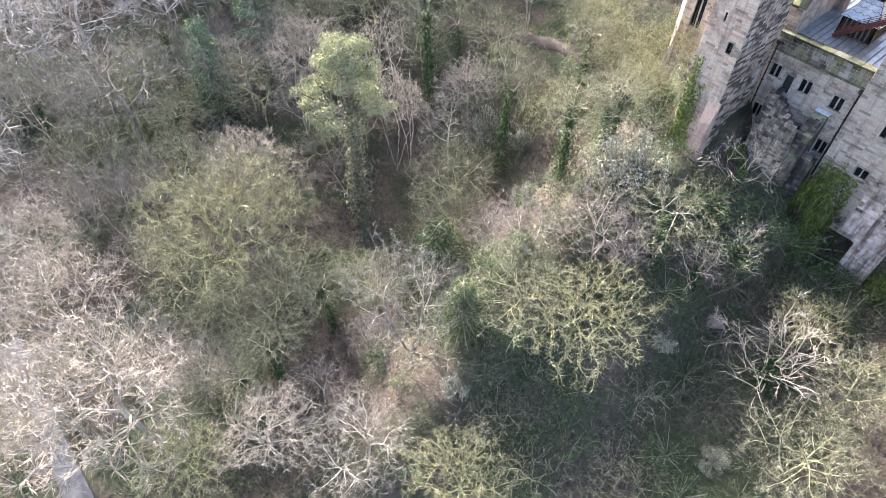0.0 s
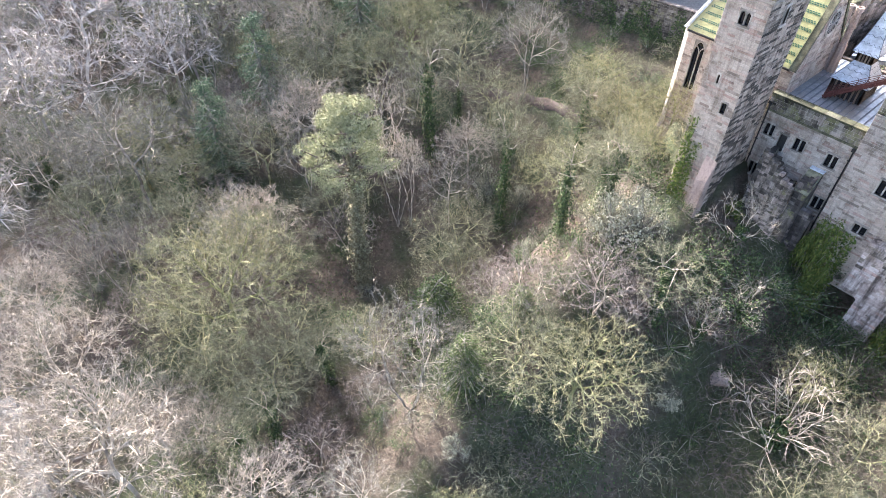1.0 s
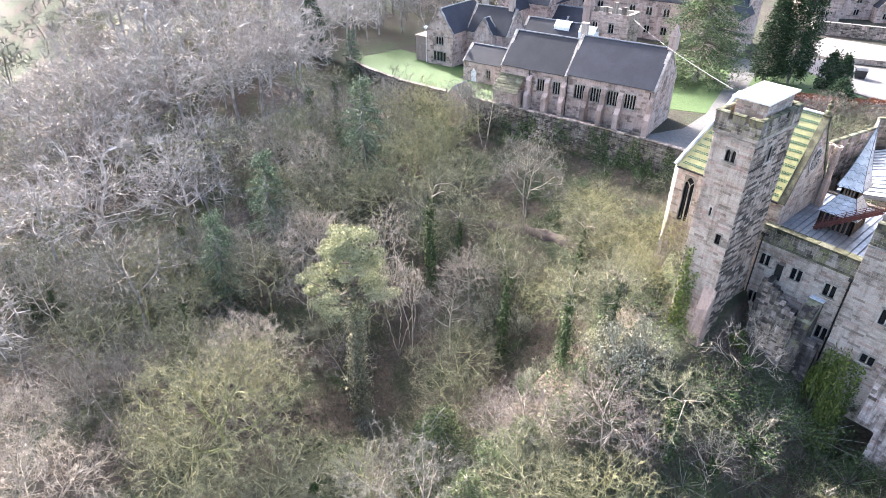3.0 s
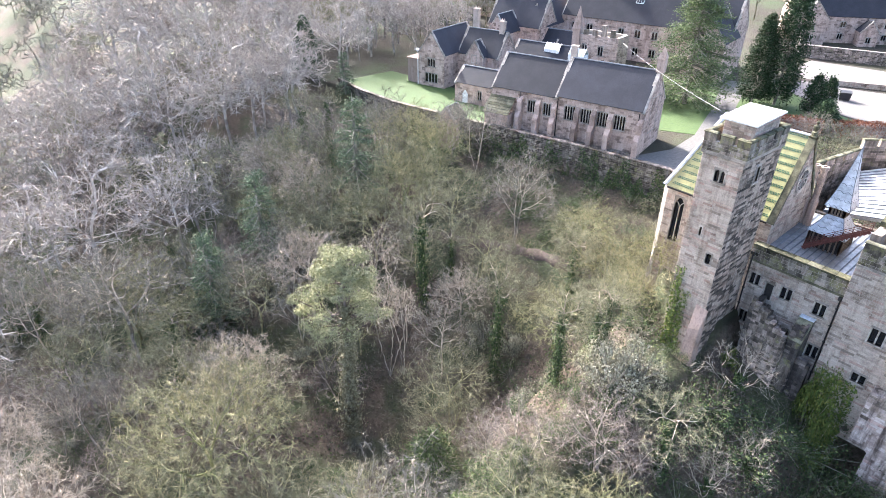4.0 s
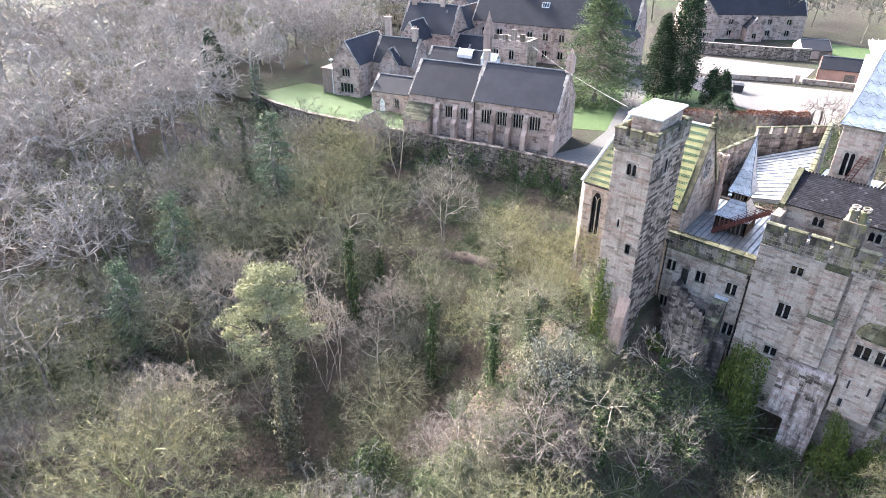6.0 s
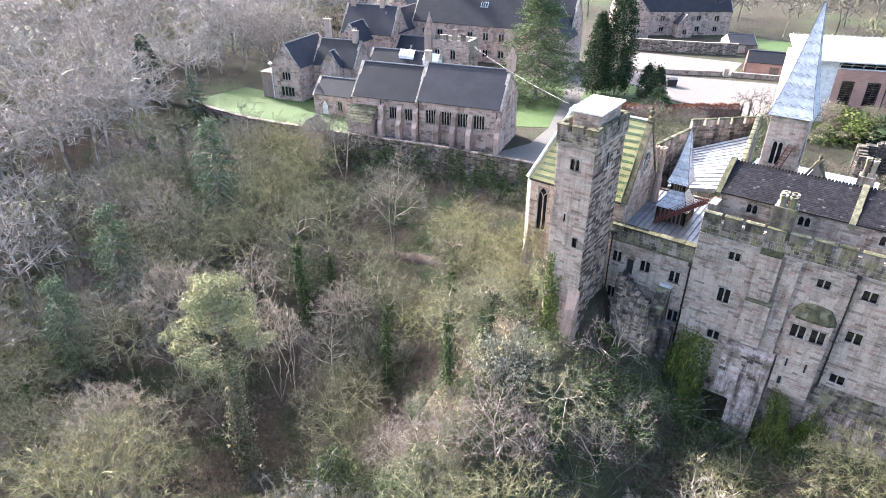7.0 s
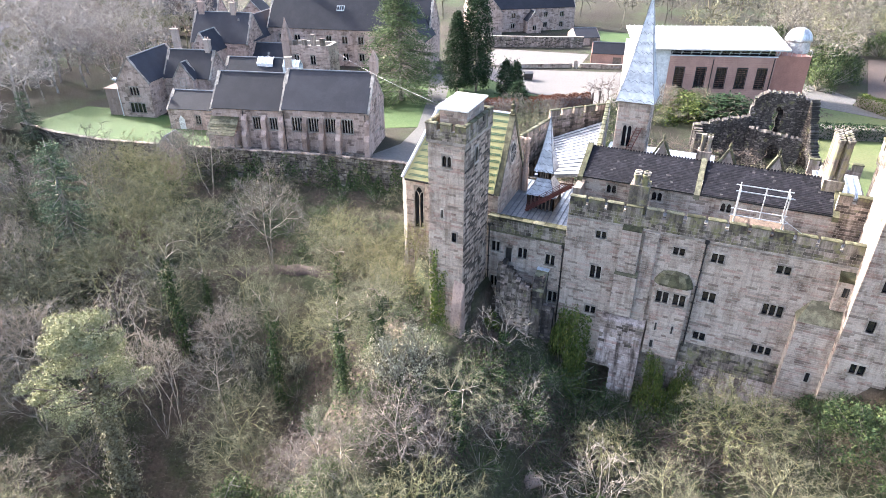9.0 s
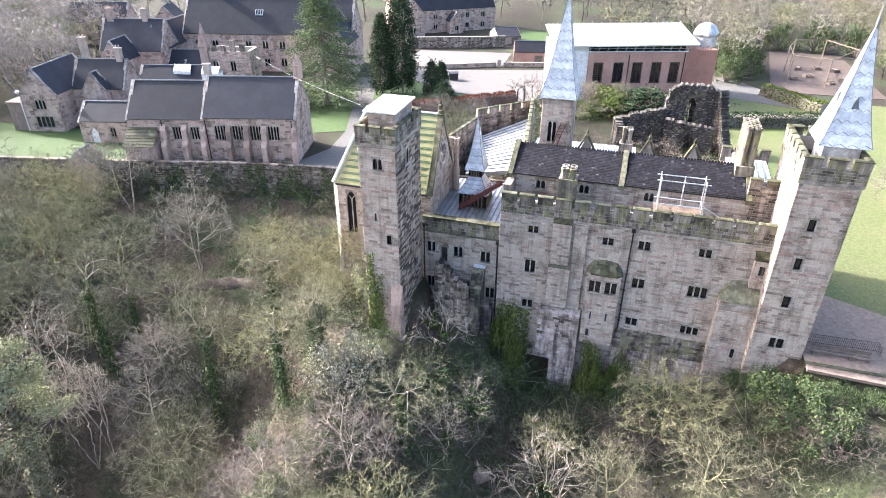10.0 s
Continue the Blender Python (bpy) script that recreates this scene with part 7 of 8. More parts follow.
def crown_tree(name, seed, bark, label, height, radius, base=0.28, points=1250, step=0.42, kill=0.5, twigs=4, twig_len=0.95, twig=0.019, tip=0.013, rough=0.13,
               upward=0.15, shell=0.45, lump=0.22, trunk_mat=None, ivy=0, category="tree", sides=4, stems=1, low=-0.45, taper=2.28):
    """A leafless tree: limbs grow from the trunk towards points spread through an uneven crown, fork on the way, and end in fine twigs."""
    rng = np.random.default_rng(seed)
    cz, rz = height * (base + 1.0) / 2, height * (1.0 - base) / 2
    ph = rng.uniform(0, 6.28, (3, 3))
    d = rng.normal(0, 1, (points * 3, 3))
    d /= np.linalg.norm(d, axis=1)[:, None]
    d = d[d[:, 2] > low][:points]
    bulge = sum(np.sin(1.9 * (k + 1) * d[:, 0] + ph[k, 0]) * np.sin(1.7 * (k + 1) * d[:, 1] + ph[k, 1]) * np.cos(1.4 * (k + 1) * d[:, 2] + ph[k, 2]) for k in range(3))
    reach = (1 + lump * bulge) * rng.uniform(0.08, 1.0, len(d)) ** shell
    goal = np.array([0, 0, cz]) + d * reach[:, None] * (radius * 0.93, radius * 0.93, rz * 0.95)
    pos, par, way = [], [], []
    for k in range(stems):
        lean = rng.normal(0, 0.06 if stems == 1 else 0.2, 2)
        n = max(2, int(height * base * 1.05 / step))
        prev = -1
        for j in range(n + 1):
            z = height * base * 1.05 * j / n
            wob = rng.normal(0, 0.05, 2) * min(1, j)
            pos.append(np.array([lean[0] * z + wob[0], lean[1] * z + wob[1], z]))
            par.append(prev)
            way.append(np.array([lean[0], lean[1], 1.0]))
            prev = len(pos) - 1
    best = np.full(len(goal), 1e9)
    who = np.zeros(len(goal), int)
    fresh = list(range(len(pos)))
    alive = np.ones(len(goal), bool)
    for _ in range(90):
        for i in fresh:
            gap = np.linalg.norm(goal - pos[i], axis=1)
            hit = gap < best
            best[hit], who[hit] = gap[hit], i
        alive &= best > kill
        if not alive.any():
            break
        fresh = []
        for i in np.unique(who[alive]):
            mine = alive & (who == i)
            pull = goal[mine] - pos[i]
            pull = (pull / np.linalg.norm(pull, axis=1)[:, None]).sum(0)
            pull /= max(np.linalg.norm(pull), 1e-6)
            go = pull + way[i] * 0.7 + rng.normal(0, rough, 3) + np.array([0, 0, upward * 0.4])
            go /= np.linalg.norm(go)
            pos.append(pos[i] + go * step * rng.uniform(0.8, 1.15))
            par.append(int(i))
            way.append(go)
            fresh.append(len(pos) - 1)
        if len(pos) > points * 6:
            break
    P, par, way = np.array(pos), np.array(par), np.array(way)
    load = np.zeros(len(P))
    kids = np.zeros(len(P), int)
    for i in range(len(P) - 1, -1, -1):
        if kids[i] == 0:
            load[i] = 1.0
        if par[i] >= 0:
            load[par[i]] += load[i]
            kids[par[i]] += 1
    rad = tip * load ** (1 / taper)
    seg = np.flatnonzero(par >= 0)
    thick = seg[rad[seg] > tip * 2.1]
    thin = seg[rad[seg] <= tip * 2.1]
    wood = [(P[par[i]], P[i], min(rad[par[i]], rad[i] * 1.6), rad[i]) for i in thick]
    # thin branches are narrow ribbons, twigs end in a point
    A, B = P[par[thin]], P[thin]
    D = B - A
    side = np.cross(D, rng.normal(0, 1, D.shape))
    side /= np.maximum(np.linalg.norm(side, axis=1), 1e-6)[:, None]
    ra, rb = np.minimum(rad[par[thin]], tip * 2.1)[:, None], rad[thin][:, None] * 0.85
    g = Geo()
    g.v = np.stack([A - side * ra, A + side * ra, B + side * rb, B - side * rb], 1).reshape(-1, 3).tolist()
    g.f = [(4 * i, 4 * i + 1, 4 * i + 2, 4 * i + 3) for i in range(len(thin))]
    src = np.repeat(thin, twigs)
    f = rng.random((len(src), 1))
    a = P[par[src]] * (1 - f) + P[src] * f
    d1 = way[src] * 0.75 + rng.normal(0, 0.48, (len(src), 3)) + np.array([0, 0, upward])
    d1 /= np.linalg.norm(d1, axis=1)[:, None]
    ln = twig_len * rng.uniform(0.35, 1.15, (len(src), 1))
    b1 = a + d1 * ln
    d2 = d1 + rng.normal(0, 0.5, d1.shape)
    a2 = a + d1 * ln * rng.uniform(0.2, 0.7, (len(src), 1))
    b2 = a2 + d2 / np.linalg.norm(d2, axis=1)[:, None] * ln * rng.uniform(0.4, 0.8, (len(src), 1))
    sl = sliver_geo(np.concatenate([a, a2]), np.concatenate([b1, b2]), np.concatenate([np.full(len(a), twig), np.full(len(a), twig * 0.75)]), rng)
    g.add(sl.v, sl.f)
    t = thing(name, pose(0, 0, -500), label, category)
    part("trunk", segments_geo(wood, sides), trunk_mat or bark, t)
    part("crown", g, bark, t)
    if ivy:
        climb(t, wood, ivy, rng, None, 1.15, 0.12, min(len(wood), int(height * base / step * 1.5)))
    return t


def climb(t, wood, count, rng, mat=None, reach=0.75, size=0.17, upto=12):
    """Ivy leaves round the trunk and the first limbs."""
    pts, nr = [], []
    bulge = rng.uniform(0.2, 1.7, (upto, 5))
    for i in rng.integers(0, upto, count):
        a, b, ra, rb = wood[i]
        d = rng.normal(0, 1, 3) * (1, 1, 0.3)
        d /= np.linalg.norm(d)
        f = rng.random()
        pts.append(a + (b - a) * f + d * (ra + rng.uniform(0.05, reach) * bulge[i, int(f * 5)] * (1.0 - 0.5 * i / upto)))
        nr.append(d)
    part("ivy", leaf_geo(pts, size, rng, 0.2, 0.75, np.array(nr)), mat or IVY, t, "ivy climbing the trunk")


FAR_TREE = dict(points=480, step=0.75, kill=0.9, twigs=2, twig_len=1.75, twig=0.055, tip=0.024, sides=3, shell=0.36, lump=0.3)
EDGE_TREE = dict(points=170, step=1.1, kill=1.5, twigs=2, twig_len=2.5, twig=0.11, tip=0.04, sides=3, shell=0.36, lump=0.3)
THICKET = dict(points=230, step=0.38, kill=0.45, twigs=3, twig_len=0.8, twig=0.017, tip=0.012, sides=3, stems=4, low=-0.2, category="shrub", rough=0.4)
PROTO = {
    "pale": crown_tree("ash_tree", 11, BARK_PALE, "leafless ash tree with pale sunlit twigs", 15, 6.5, 0.26, upward=0.3, twig=0.021, tip=0.015),
    "pale_b": crown_tree("ash_tree", 71, BARK_PALE, "leafless ash tree with pale sunlit twigs", 15, 6.5, 0.2, upward=0.3, lump=0.3, twig=0.021, tip=0.015),
    "pale2": crown_tree("ash_tree", 111, BARK_PALE, "leafless ash tree with pale sunlit twigs", 15, 6.0, 0.18, upward=0.35, lump=0.3, twig=0.021, tip=0.015),
    # olive, pink, grey, ivied: trunk bark paler than the twigs paints in sunlit limbs
    "olive": crown_tree("oak_tree", 12, BARK_OLIVE, "leafless oak with a dense lichened olive crown", 14, 7.5, 0.2, rough=0.16, trunk_mat=BARK_GOLD, twigs=3),
    "olive_b": crown_tree("oak_tree", 72, BARK_OLIVE, "leafless oak with a dense lichened olive crown", 14, 7.5, 0.16, rough=0.16, lump=0.32, trunk_mat=BARK_GOLD, twigs=3),
    "pink": crown_tree("hawthorn_tree", 13, BARK_PINK, "leafless thorn tree with ruddy twigs", 10, 5.5, 0.14, 900, rough=0.2, stems=2, twig_len=0.75, trunk_mat=BARK_PALE, twigs=3),
    "grey": crown_tree("beech_tree", 14, BARK_GREY, "leafless grey woodland tree on the slope", 16, 6.0, 0.3, 1000, upward=0.3, trunk_mat=BARK_PALE, twigs=3, lump=0.3),
    "grey_b": crown_tree("beech_tree", 74, BARK_GREY, "leafless grey woodland tree on the slope", 16, 6.0, 0.22, 1000, upward=0.35, stems=2, lump=0.32, trunk_mat=BARK_PALE, twigs=3),
    "gold": crown_tree("lichened_tree", 15, BARK_GOLD, "leafless tree with yellow-green mossy limbs", 13, 7.5, 0.2, rough=0.18, trunk_mat=BARK_MOSS, lump=0.3, tip=0.016),
    "ivied": crown_tree("ivied_tree", 16, BARK_OLIVE, "bare tree with an ivy-covered trunk", 15, 4.5, 0.56, 420, ivy=3300, upward=0.3, lump=0.3, trunk_mat=BARK_PALE),
    "slender": crown_tree("slender_tree", 81, BARK_PALE, "slender bare tree with several pale stems", 15, 3.6, 0.42, 420, upward=0.4, stems=3, lump=0.3, twigs=3),
    # far trees wear the bark colour that carries the haze
    "far": crown_tree("woodland_tree", 21, BARK_FAR, "leafless grey tree of the distant wood, bark paled for haze", 16, 6.5, 0.2, **FAR_TREE),
    "far_b": crown_tree("woodland_tree", 26, BARK_FAR, "leafless grey tree of the distant wood, bark paled for haze", 16, 6.5, 0.26, **FAR_TREE),
    "far_pink": crown_tree("woodland_tree", 22, BARK_PINK, "leafless ruddy tree of the distant wood", 14, 6.5, 0.2, **FAR_TREE),
    "far_olive": crown_tree("woodland_tree", 23, BARK_OLIVE, "leafless olive-tinted tree of the distant wood", 14, 7.0, 0.2, **FAR_TREE),
    "far_brown": crown_tree("woodland_tree", 27, BARK_GREY, "leafless brown tree of the distant wood", 15, 6.5, 0.2, **FAR_TREE),
    "horizon": crown_tree("woodland_tree", 24, BARK_WOOD, "leafless brown tree of the distant wood", 16, 7.5, 0.12, **EDGE_TREE),
    "horizon_olive": crown_tree("woodland_tree", 25, BARK_OLIVE, "leafless olive-tinted tree of the distant wood", 14, 7.5, 0.12, **EDGE_TREE),
    "scrub": crown_tree("scrub_bush", 18, BARK_DARK, "tangled leafless thicket on the slope", 4.0, 4.2, 0.05, **THICKET),
    "scrub_green": crown_tree("bramble_bush", 19, BARK_OLIVE, "olive bramble thicket on the slope", 3.2, 4.2, 0.05, **THICKET),
    "dead": bare_tree("dead_tree", 17, BARK_PALE, "dead tree with sparse contorted bleached limbs", height=9, spread=7.0, trunk_h=4, limbs=10, levels=((5, 0.6, 0.7), (5, 0.55, 0.8)), up=0.05, droop=0.05, wiggle=0.3, trunk_r=0.15, ivy=1800, forks=3, twig=0.022),
}
VARIETY = {k: (k, k + "_b") for k in ("pale", "olive", "grey", "far")}


def pine(name, seed, label, height=22.0, crown=4.2, bare=0.66, clumps=64, mat=NEEDLE, leaves=150, ivy=0, needle=0.17):
    rng = np.random.default_rng(seed)
    t = thing(name, pose(0, 0, -500), label, "tree")
    wood = []
    p = np.zeros(3)
    for k in range(10):
        q = np.array([0.35 * math.sin(k * 0.7), 0.3 * math.cos(k * 0.9), height * 0.95 * (k + 1) / 10])
        wood.append((p, q, 0.42 * (1 - 0.085 * k), 0.42 * (1 - 0.085 * (k + 1))))
        p = q
    pts, nrs = [], []
    for k in range(clumps):
        f = bare + (1 - bare) * rng.random()
        az = k * 2.4
        rad = crown * (1.0 - ((f - bare) / (1 - bare)) ** 2 * 0.75) * rng.uniform(0.35, 1.0)
        c = np.array([rad * math.cos(az), rad * math.sin(az), height * f + rad * 0.15])
        b = np.array([0, 0, height * f - rad * 0.3])
        mid = (b + c) / 2 + np.array([0, 0, -0.2])
        wood += [(b, mid, 0.11, 0.07), (mid, c, 0.07, 0.03)]
        cp, d = clump_points(rng, leaves, c, rng.uniform(0.8, 1.35), 0.55)
        pts.append(cp)
        nrs.append(d)
    part("trunk", segments_geo(wood, 6), BARK_DARK, t)
    if ivy:
        climb(t, wood, ivy, rng, IVY_PALE, 1.2, 0.12, 8)
    part("crown", leaf_geo(np.concatenate(pts), needle, rng, 0.4, 0.35, np.concatenate(nrs)), mat, t)
    return t


PROTO["pine"] = pine("scots_pine", 31, "tall pine with an ivy-clad trunk and tufted crown", crown=4.9, bare=0.64, clumps=76, leaves=400, needle=0.095, ivy=9000)
PROTO["pine_far"] = pine("pine_tree", 33, "dark green pine in the distant wood", 15.0, 4.0, 0.25, 26, CEDAR, 44)


def conifer(name, seed, label, height, radius, mat, tiers=26, per=9, leaves=42, columnar=False, leaf=0.22):
    """Layered evergreen: drooping boughs with sprays, narrowing upwards."""
    rng = np.random.default_rng(seed)
    t = thing(name, pose(0, 0, -500), label, "tree")
    wood = [(np.array([0, 0, height * k / 8]), np.array([0, 0, height * (k + 1) / 8]), 0.45 * (1 - k / 8.3), 0.45 * (1 - (k + 1) / 8.3)) for k in range(8)]
    pts = []
    for k in range(tiers):
        f = 0.06 + 0.93 * k / tiers
        prof = (1 - f) ** 0.6 * min(1.0, 0.8 + 0.5 * f) * 1.1 if not columnar else min(1.0, 0.75 + f) * (1 - f ** 3.5)
        for j in range(per):
            az = rng.uniform(0, 2 * math.pi)
            r = max(radius * prof * rng.uniform(0.7, 1.08), 0.3)
            z = height * f + rng.uniform(-0.4, 0.4)
            e = np.array([r * math.cos(az), r * math.sin(az), z - 0.12 * r + (0.5 if columnar else 0)])
            wood.append((np.array([0, 0, z + 0.1 * r]), e, 0.07, 0.02))
            fr = rng.uniform(0.35 if not columnar else 0.6, 1.05, leaves)[:, None]
            sp = np.array([0, 0, z]) * (1 - fr) + e * fr
            pts.append(sp + rng.normal(0, 0.22 + (0.035 if not columnar else 0.05) * radius, (leaves, 3)) * (1, 1, 0.42 if not columnar else 1.2))
    part("trunk", segments_geo(wood, 4), BARK_GREY, t)
    part("crown", leaf_geo(np.concatenate(pts), leaf, rng, 0.7, 0.4), mat, t)
    return t


PROTO["pine_low"] = conifer("pine_tree", 32, "blue-green pine with layered branches", 15.0, 4.0, PINE_BLUE, 13, 8, 110, leaf=0.12)
PROTO["yew"] = conifer("yew_tree", 41, "dark yew with drooping sprays", 9.0, 4.6, YEW, 15, 10, 70, leaf=0.115)
PROTO["cedar"] = conifer("cedar_tree", 42, "broad green conifer on the church lawn", 25.0, 8.5, CEDAR, 22, 16, 90, leaf=0.19)
PROTO["cypress"] = conifer("cypress_tree", 43, "tall dark columnar cypress", 25.0, 4.4, CYPRESS, 46, 11, 28, True, 0.3)
PROTO["topiary"] = conifer("clipped_yew", 44, "dark clipped yew beside the bank", 7.5, 2.4, CYPRESS, 22, 9, 18, True, 0.24)


def bush(name, seed, label, radius, mat, leaves=2600, flat=0.8, size=0.14, stems=30):
    """An evergreen shrub: stems and a broken shell of leaves."""
    rng = np.random.default_rng(seed)
    t = thing(name, pose(0, 0, -500), label, "shrub")
    wood, pts, nr = [], [], []
    for k in range(stems):
        d = rng.normal(0, 1, 3)
        d[2] = abs(d[2]) * 0.9 + 0.2
        d /= np.linalg.norm(d)
        e = d * radius * rng.uniform(0.6, 1.05) * (1, 1, flat * 1.3)
        wood.append((np.zeros(3), e, 0.05, 0.015))
        cp, dn = clump_points(rng, leaves // stems, e * 0.9, radius * rng.uniform(0.22, 0.42), 0.8)
        pts.append(cp)
        nr.append(dn)
    part("stem", segments_geo(wood, 4), BARK_GREY, t)
    part("foliage", leaf_geo(np.concatenate(pts), size, rng, 0.4, 0.6, np.concatenate(nr)), mat, t)
    return t


PROTO["ivybush"] = bush("ivy_thicket", 51, "dark ivy thicket over the bank", 3.0, IVY, 1300, 0.7, 0.088)
PROTO["laurel"] = bush("laurel_bush", 52, "bright yellow-green bush against the castle wall", 2.2, LEAF_BRIGHT, 4800, 1.2, 0.08)
PROTO["dullbush"] = bush("evergreen_bush", 54, "dull green evergreen bush beside the castle", 2.6, IVY, 3400, 1.0, 0.085)
# its leaf colour carries painted sun glints
PROTO["greybush"] = bush("grey_shrub", 53, "small grey-green evergreen shrub on the bank, leaves paled for sun glints", 1.6, GLINT_LEAF, 2200, 0.9, 0.05)
NOMINAL = {"horizon": (16, 7.5), "horizon_olive": (14, 7.5), "pale2": (15, 6.0), "pine_far": (15, 4), "far": (16, 6.5), "far_pink": (14, 6.5), "far_olive": (14, 7), "far_brown": (15, 6.5), "pale": (15, 6.5), "olive": (14, 7.5), "pink": (10, 5.5), "grey": (16, 6.0), "gold": (13, 7.5), "ivied": (15, 4.5), "slender": (15, 3.6), "dead": (9, 7), "pine": (22, 4.2), "pine_low": (15, 4), "yew": (9, 4.6), "cedar": (25, 8.5),
           "cypress": (25, 4.4), "topiary": (7.5, 2.4), "ivybush": (2.5, 3), "laurel": (3, 2.2), "greybush": (1.6, 1.6), "dullbush": (3.2, 2.6), "scrub": (4, 4.2), "scrub_green": (3.2, 4.2)}
SPIN = random.Random(99)


def plant(kind, x, y, height=None, radius=None, z=None, turn=None, group="woodland trees"):
    h0, r0 = NOMINAL[kind]
    sz = (height or h0) / h0
    sr = (radius or r0 * sz) / r0
    a = SPIN.uniform(0, 360) if turn is None else turn
    zz = (gz(x, y) - 0.15) if z is None else z
    ob = copy_thing(PROTO[SPIN.choice(VARIETY.get(kind, (kind,)))], pose(x, y, zz, 0, 0, a) @ Matrix.Diagonal((sr, sr, sz, 1)))
    ob["group"] = group
    return ob

# ---- single trees of the slope: x, y, height, crown radius ----
for x, y, h, r in [(-71.1, -6.5, 14.4, 6.3), (-58.1, -7.4, 17.9, 7.7), (-50.0, -13.1, 14.7, 6.4), (-32.0, 3.1, 11.9, 5.2), (-55.2, 50.3, 10.5, 4.5), (-67.0, 21.3, 14.3, 6.2), (-76.4, 36.9, 15.7, 6.8), (-92.6, 47.0, 14.4, 6.2), (-104.2, 44.1, 15.4, 6.7)]:
    plant("pale", x, y, h, r, group="woodland trees")
for x, y, h, r in [(-41.1, -6.7, 22.5, 9.2), (-43.1, 1.1, 10.1, 4.1)]:
    plant("pale2", x, y, h, r, group="woodland trees")
for x, y, h, r in [(-70.6, 13.1, 14.2, 7.6), (-63.2, 6.2, 9.0, 4.8), (-42.0, 23.0, 9.8, 5.3), (3.4, 36.8, 10.0, 5.6), (-39.2, 60.3, 13.6, 7.3), (11.7, 45.7, 8.9, 4.8), (3.0, 44.4, 8.4, 4.2), (-53.5, -16.9, 8.6, 4.6), (-58.3, 57.0, 10.4, 5.6), (-49.1, 55.4, 8.4, 4.5), (-68.5, 60.1, 12.1, 6.5)]:
    plant("olive", x, y, h, r, group="woodland trees")
for x, y, h, r in [(-36.4, 29.3, 12.5, 6.4), (-26.0, 24.0, 7.7, 3.9), (-25.6, 30.7, 6.0, 3.1)]:
    plant("yew", x, y, h, r, group="woodland trees")
for x, y, h, r in [(-53.7, 11.2, 20.5, 9.8), (-16.9, 30.0, 12.8, 6.6), (-15.1, 14.2, 10.3, 5.5), (7.7, 51.3, 10.2, 5.9), (-3.6, 48.4, 6.4, 3.6), (-78.3, 57.5, 13.6, 7.8), (-48.8, 69.2, 9.1, 5.2), (-38.8, 62.6, 11.0, 5.2), (-32.1, 55.4, 7.8, 3.8), (-31.8, 61.5, 7.8, 3.2)]:
    plant("gold", x, y, h, r, group="woodland trees")
for x, y, h, r in [(-26.0, 32.2, 7.5, 4.1), (-21.0, 36.6, 9.0, 4.9), (-65.5, 2.4, 8.9, 4.9), (-80.4, 0.1, 11.6, 6.4), (-33.3, 9.7, 8.7, 4.8), (-18.7, 39.3, 6.3, 3.4), (-102.8, 57.1, 12.4, 6.8), (-131.2, 101.9, 15.0, 9.3), (-31.0, 32.4, 6.0, 3.3)]:
    plant("pink", x, y, h, r, group="woodland trees")
for x, y, h, r in [(-13.1, 43.8, 5.4, 4.2), (-2.7, 43.0, 9.9, 7.7), (-17.0, 53.1, 7.6, 4.8), (-11.8, 48.4, 5.4, 3.4)]:
    plant("dead", x, y, h, r, group="woodland trees")
for x, y, h, r in [(-54.3, 30.1, 30.0, 5.4)]:
    plant("pine", x, y, h, r, group="woodland trees")
for x, y, h, r in [(-87.0, 24.9, 19.8, 5.3), (-88.4, 54.3, 22.5, 6.1), (-90.7, 36.0, 20.5, 5.5), (-122.4, 73.6, 10.1, 2.7)]:
    plant("pine_low", x, y, h, r, group="woodland trees")
for x, y, h, r in [(-45.3, 47.4, 21.3, 4.3), (-31.2, 42.8, 13.5, 4.1), (-29.2, 46.2, 10.2, 4.3), (-16.9, 41.4, 10.2, 4.3), (-61.6, 48.6, 23.0, 4.9), (-28.2, 45.8, 12.5, 3.2), (-43.1, 59.6, 14.8, 4.2)]:
    plant("ivied", x, y, h, r, group="woodland trees")
for x, y, h, r in [(-23.4, 9.3, 9.4, 5.4), (-89.1, 11.9, 24.0, 9.5), (-96.5, 2.0, 18.9, 7.1), (-58.0, 64.1, 16.2, 6.1), (-78.0, 73.8, 13.9, 5.2), (-93.8, 64.1, 14.6, 5.5), (-139.4, 8.7, 21.9, 8.2)]:
    plant("grey", x, y, h, r, group="woodland trees")
for x, y, h, r in [(-21.1, 23.6, 3.3, 3.4), (-8.3, 48.9, 3.7, 3.9), (4.8, 51.1, 4.3, 4.5), (-50.4, -12.6, 3.6, 3.8)]:
    plant("scrub", x, y, h, r, group="thickets")
for x, y, h, r in [(-19.6, 21.1, 3.2, 4.1), (-9.8, 33.0, 3.2, 4.2), (17.2, 47.2, 3.3, 4.3), (-50.6, -18.0, 2.9, 3.9)]:
    plant("scrub_green", x, y, h, r, group="thickets")
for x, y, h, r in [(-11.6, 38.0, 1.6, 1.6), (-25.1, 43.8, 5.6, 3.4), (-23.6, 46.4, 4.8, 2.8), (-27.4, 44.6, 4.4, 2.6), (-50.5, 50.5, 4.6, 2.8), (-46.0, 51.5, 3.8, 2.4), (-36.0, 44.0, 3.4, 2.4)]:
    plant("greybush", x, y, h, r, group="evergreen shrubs")
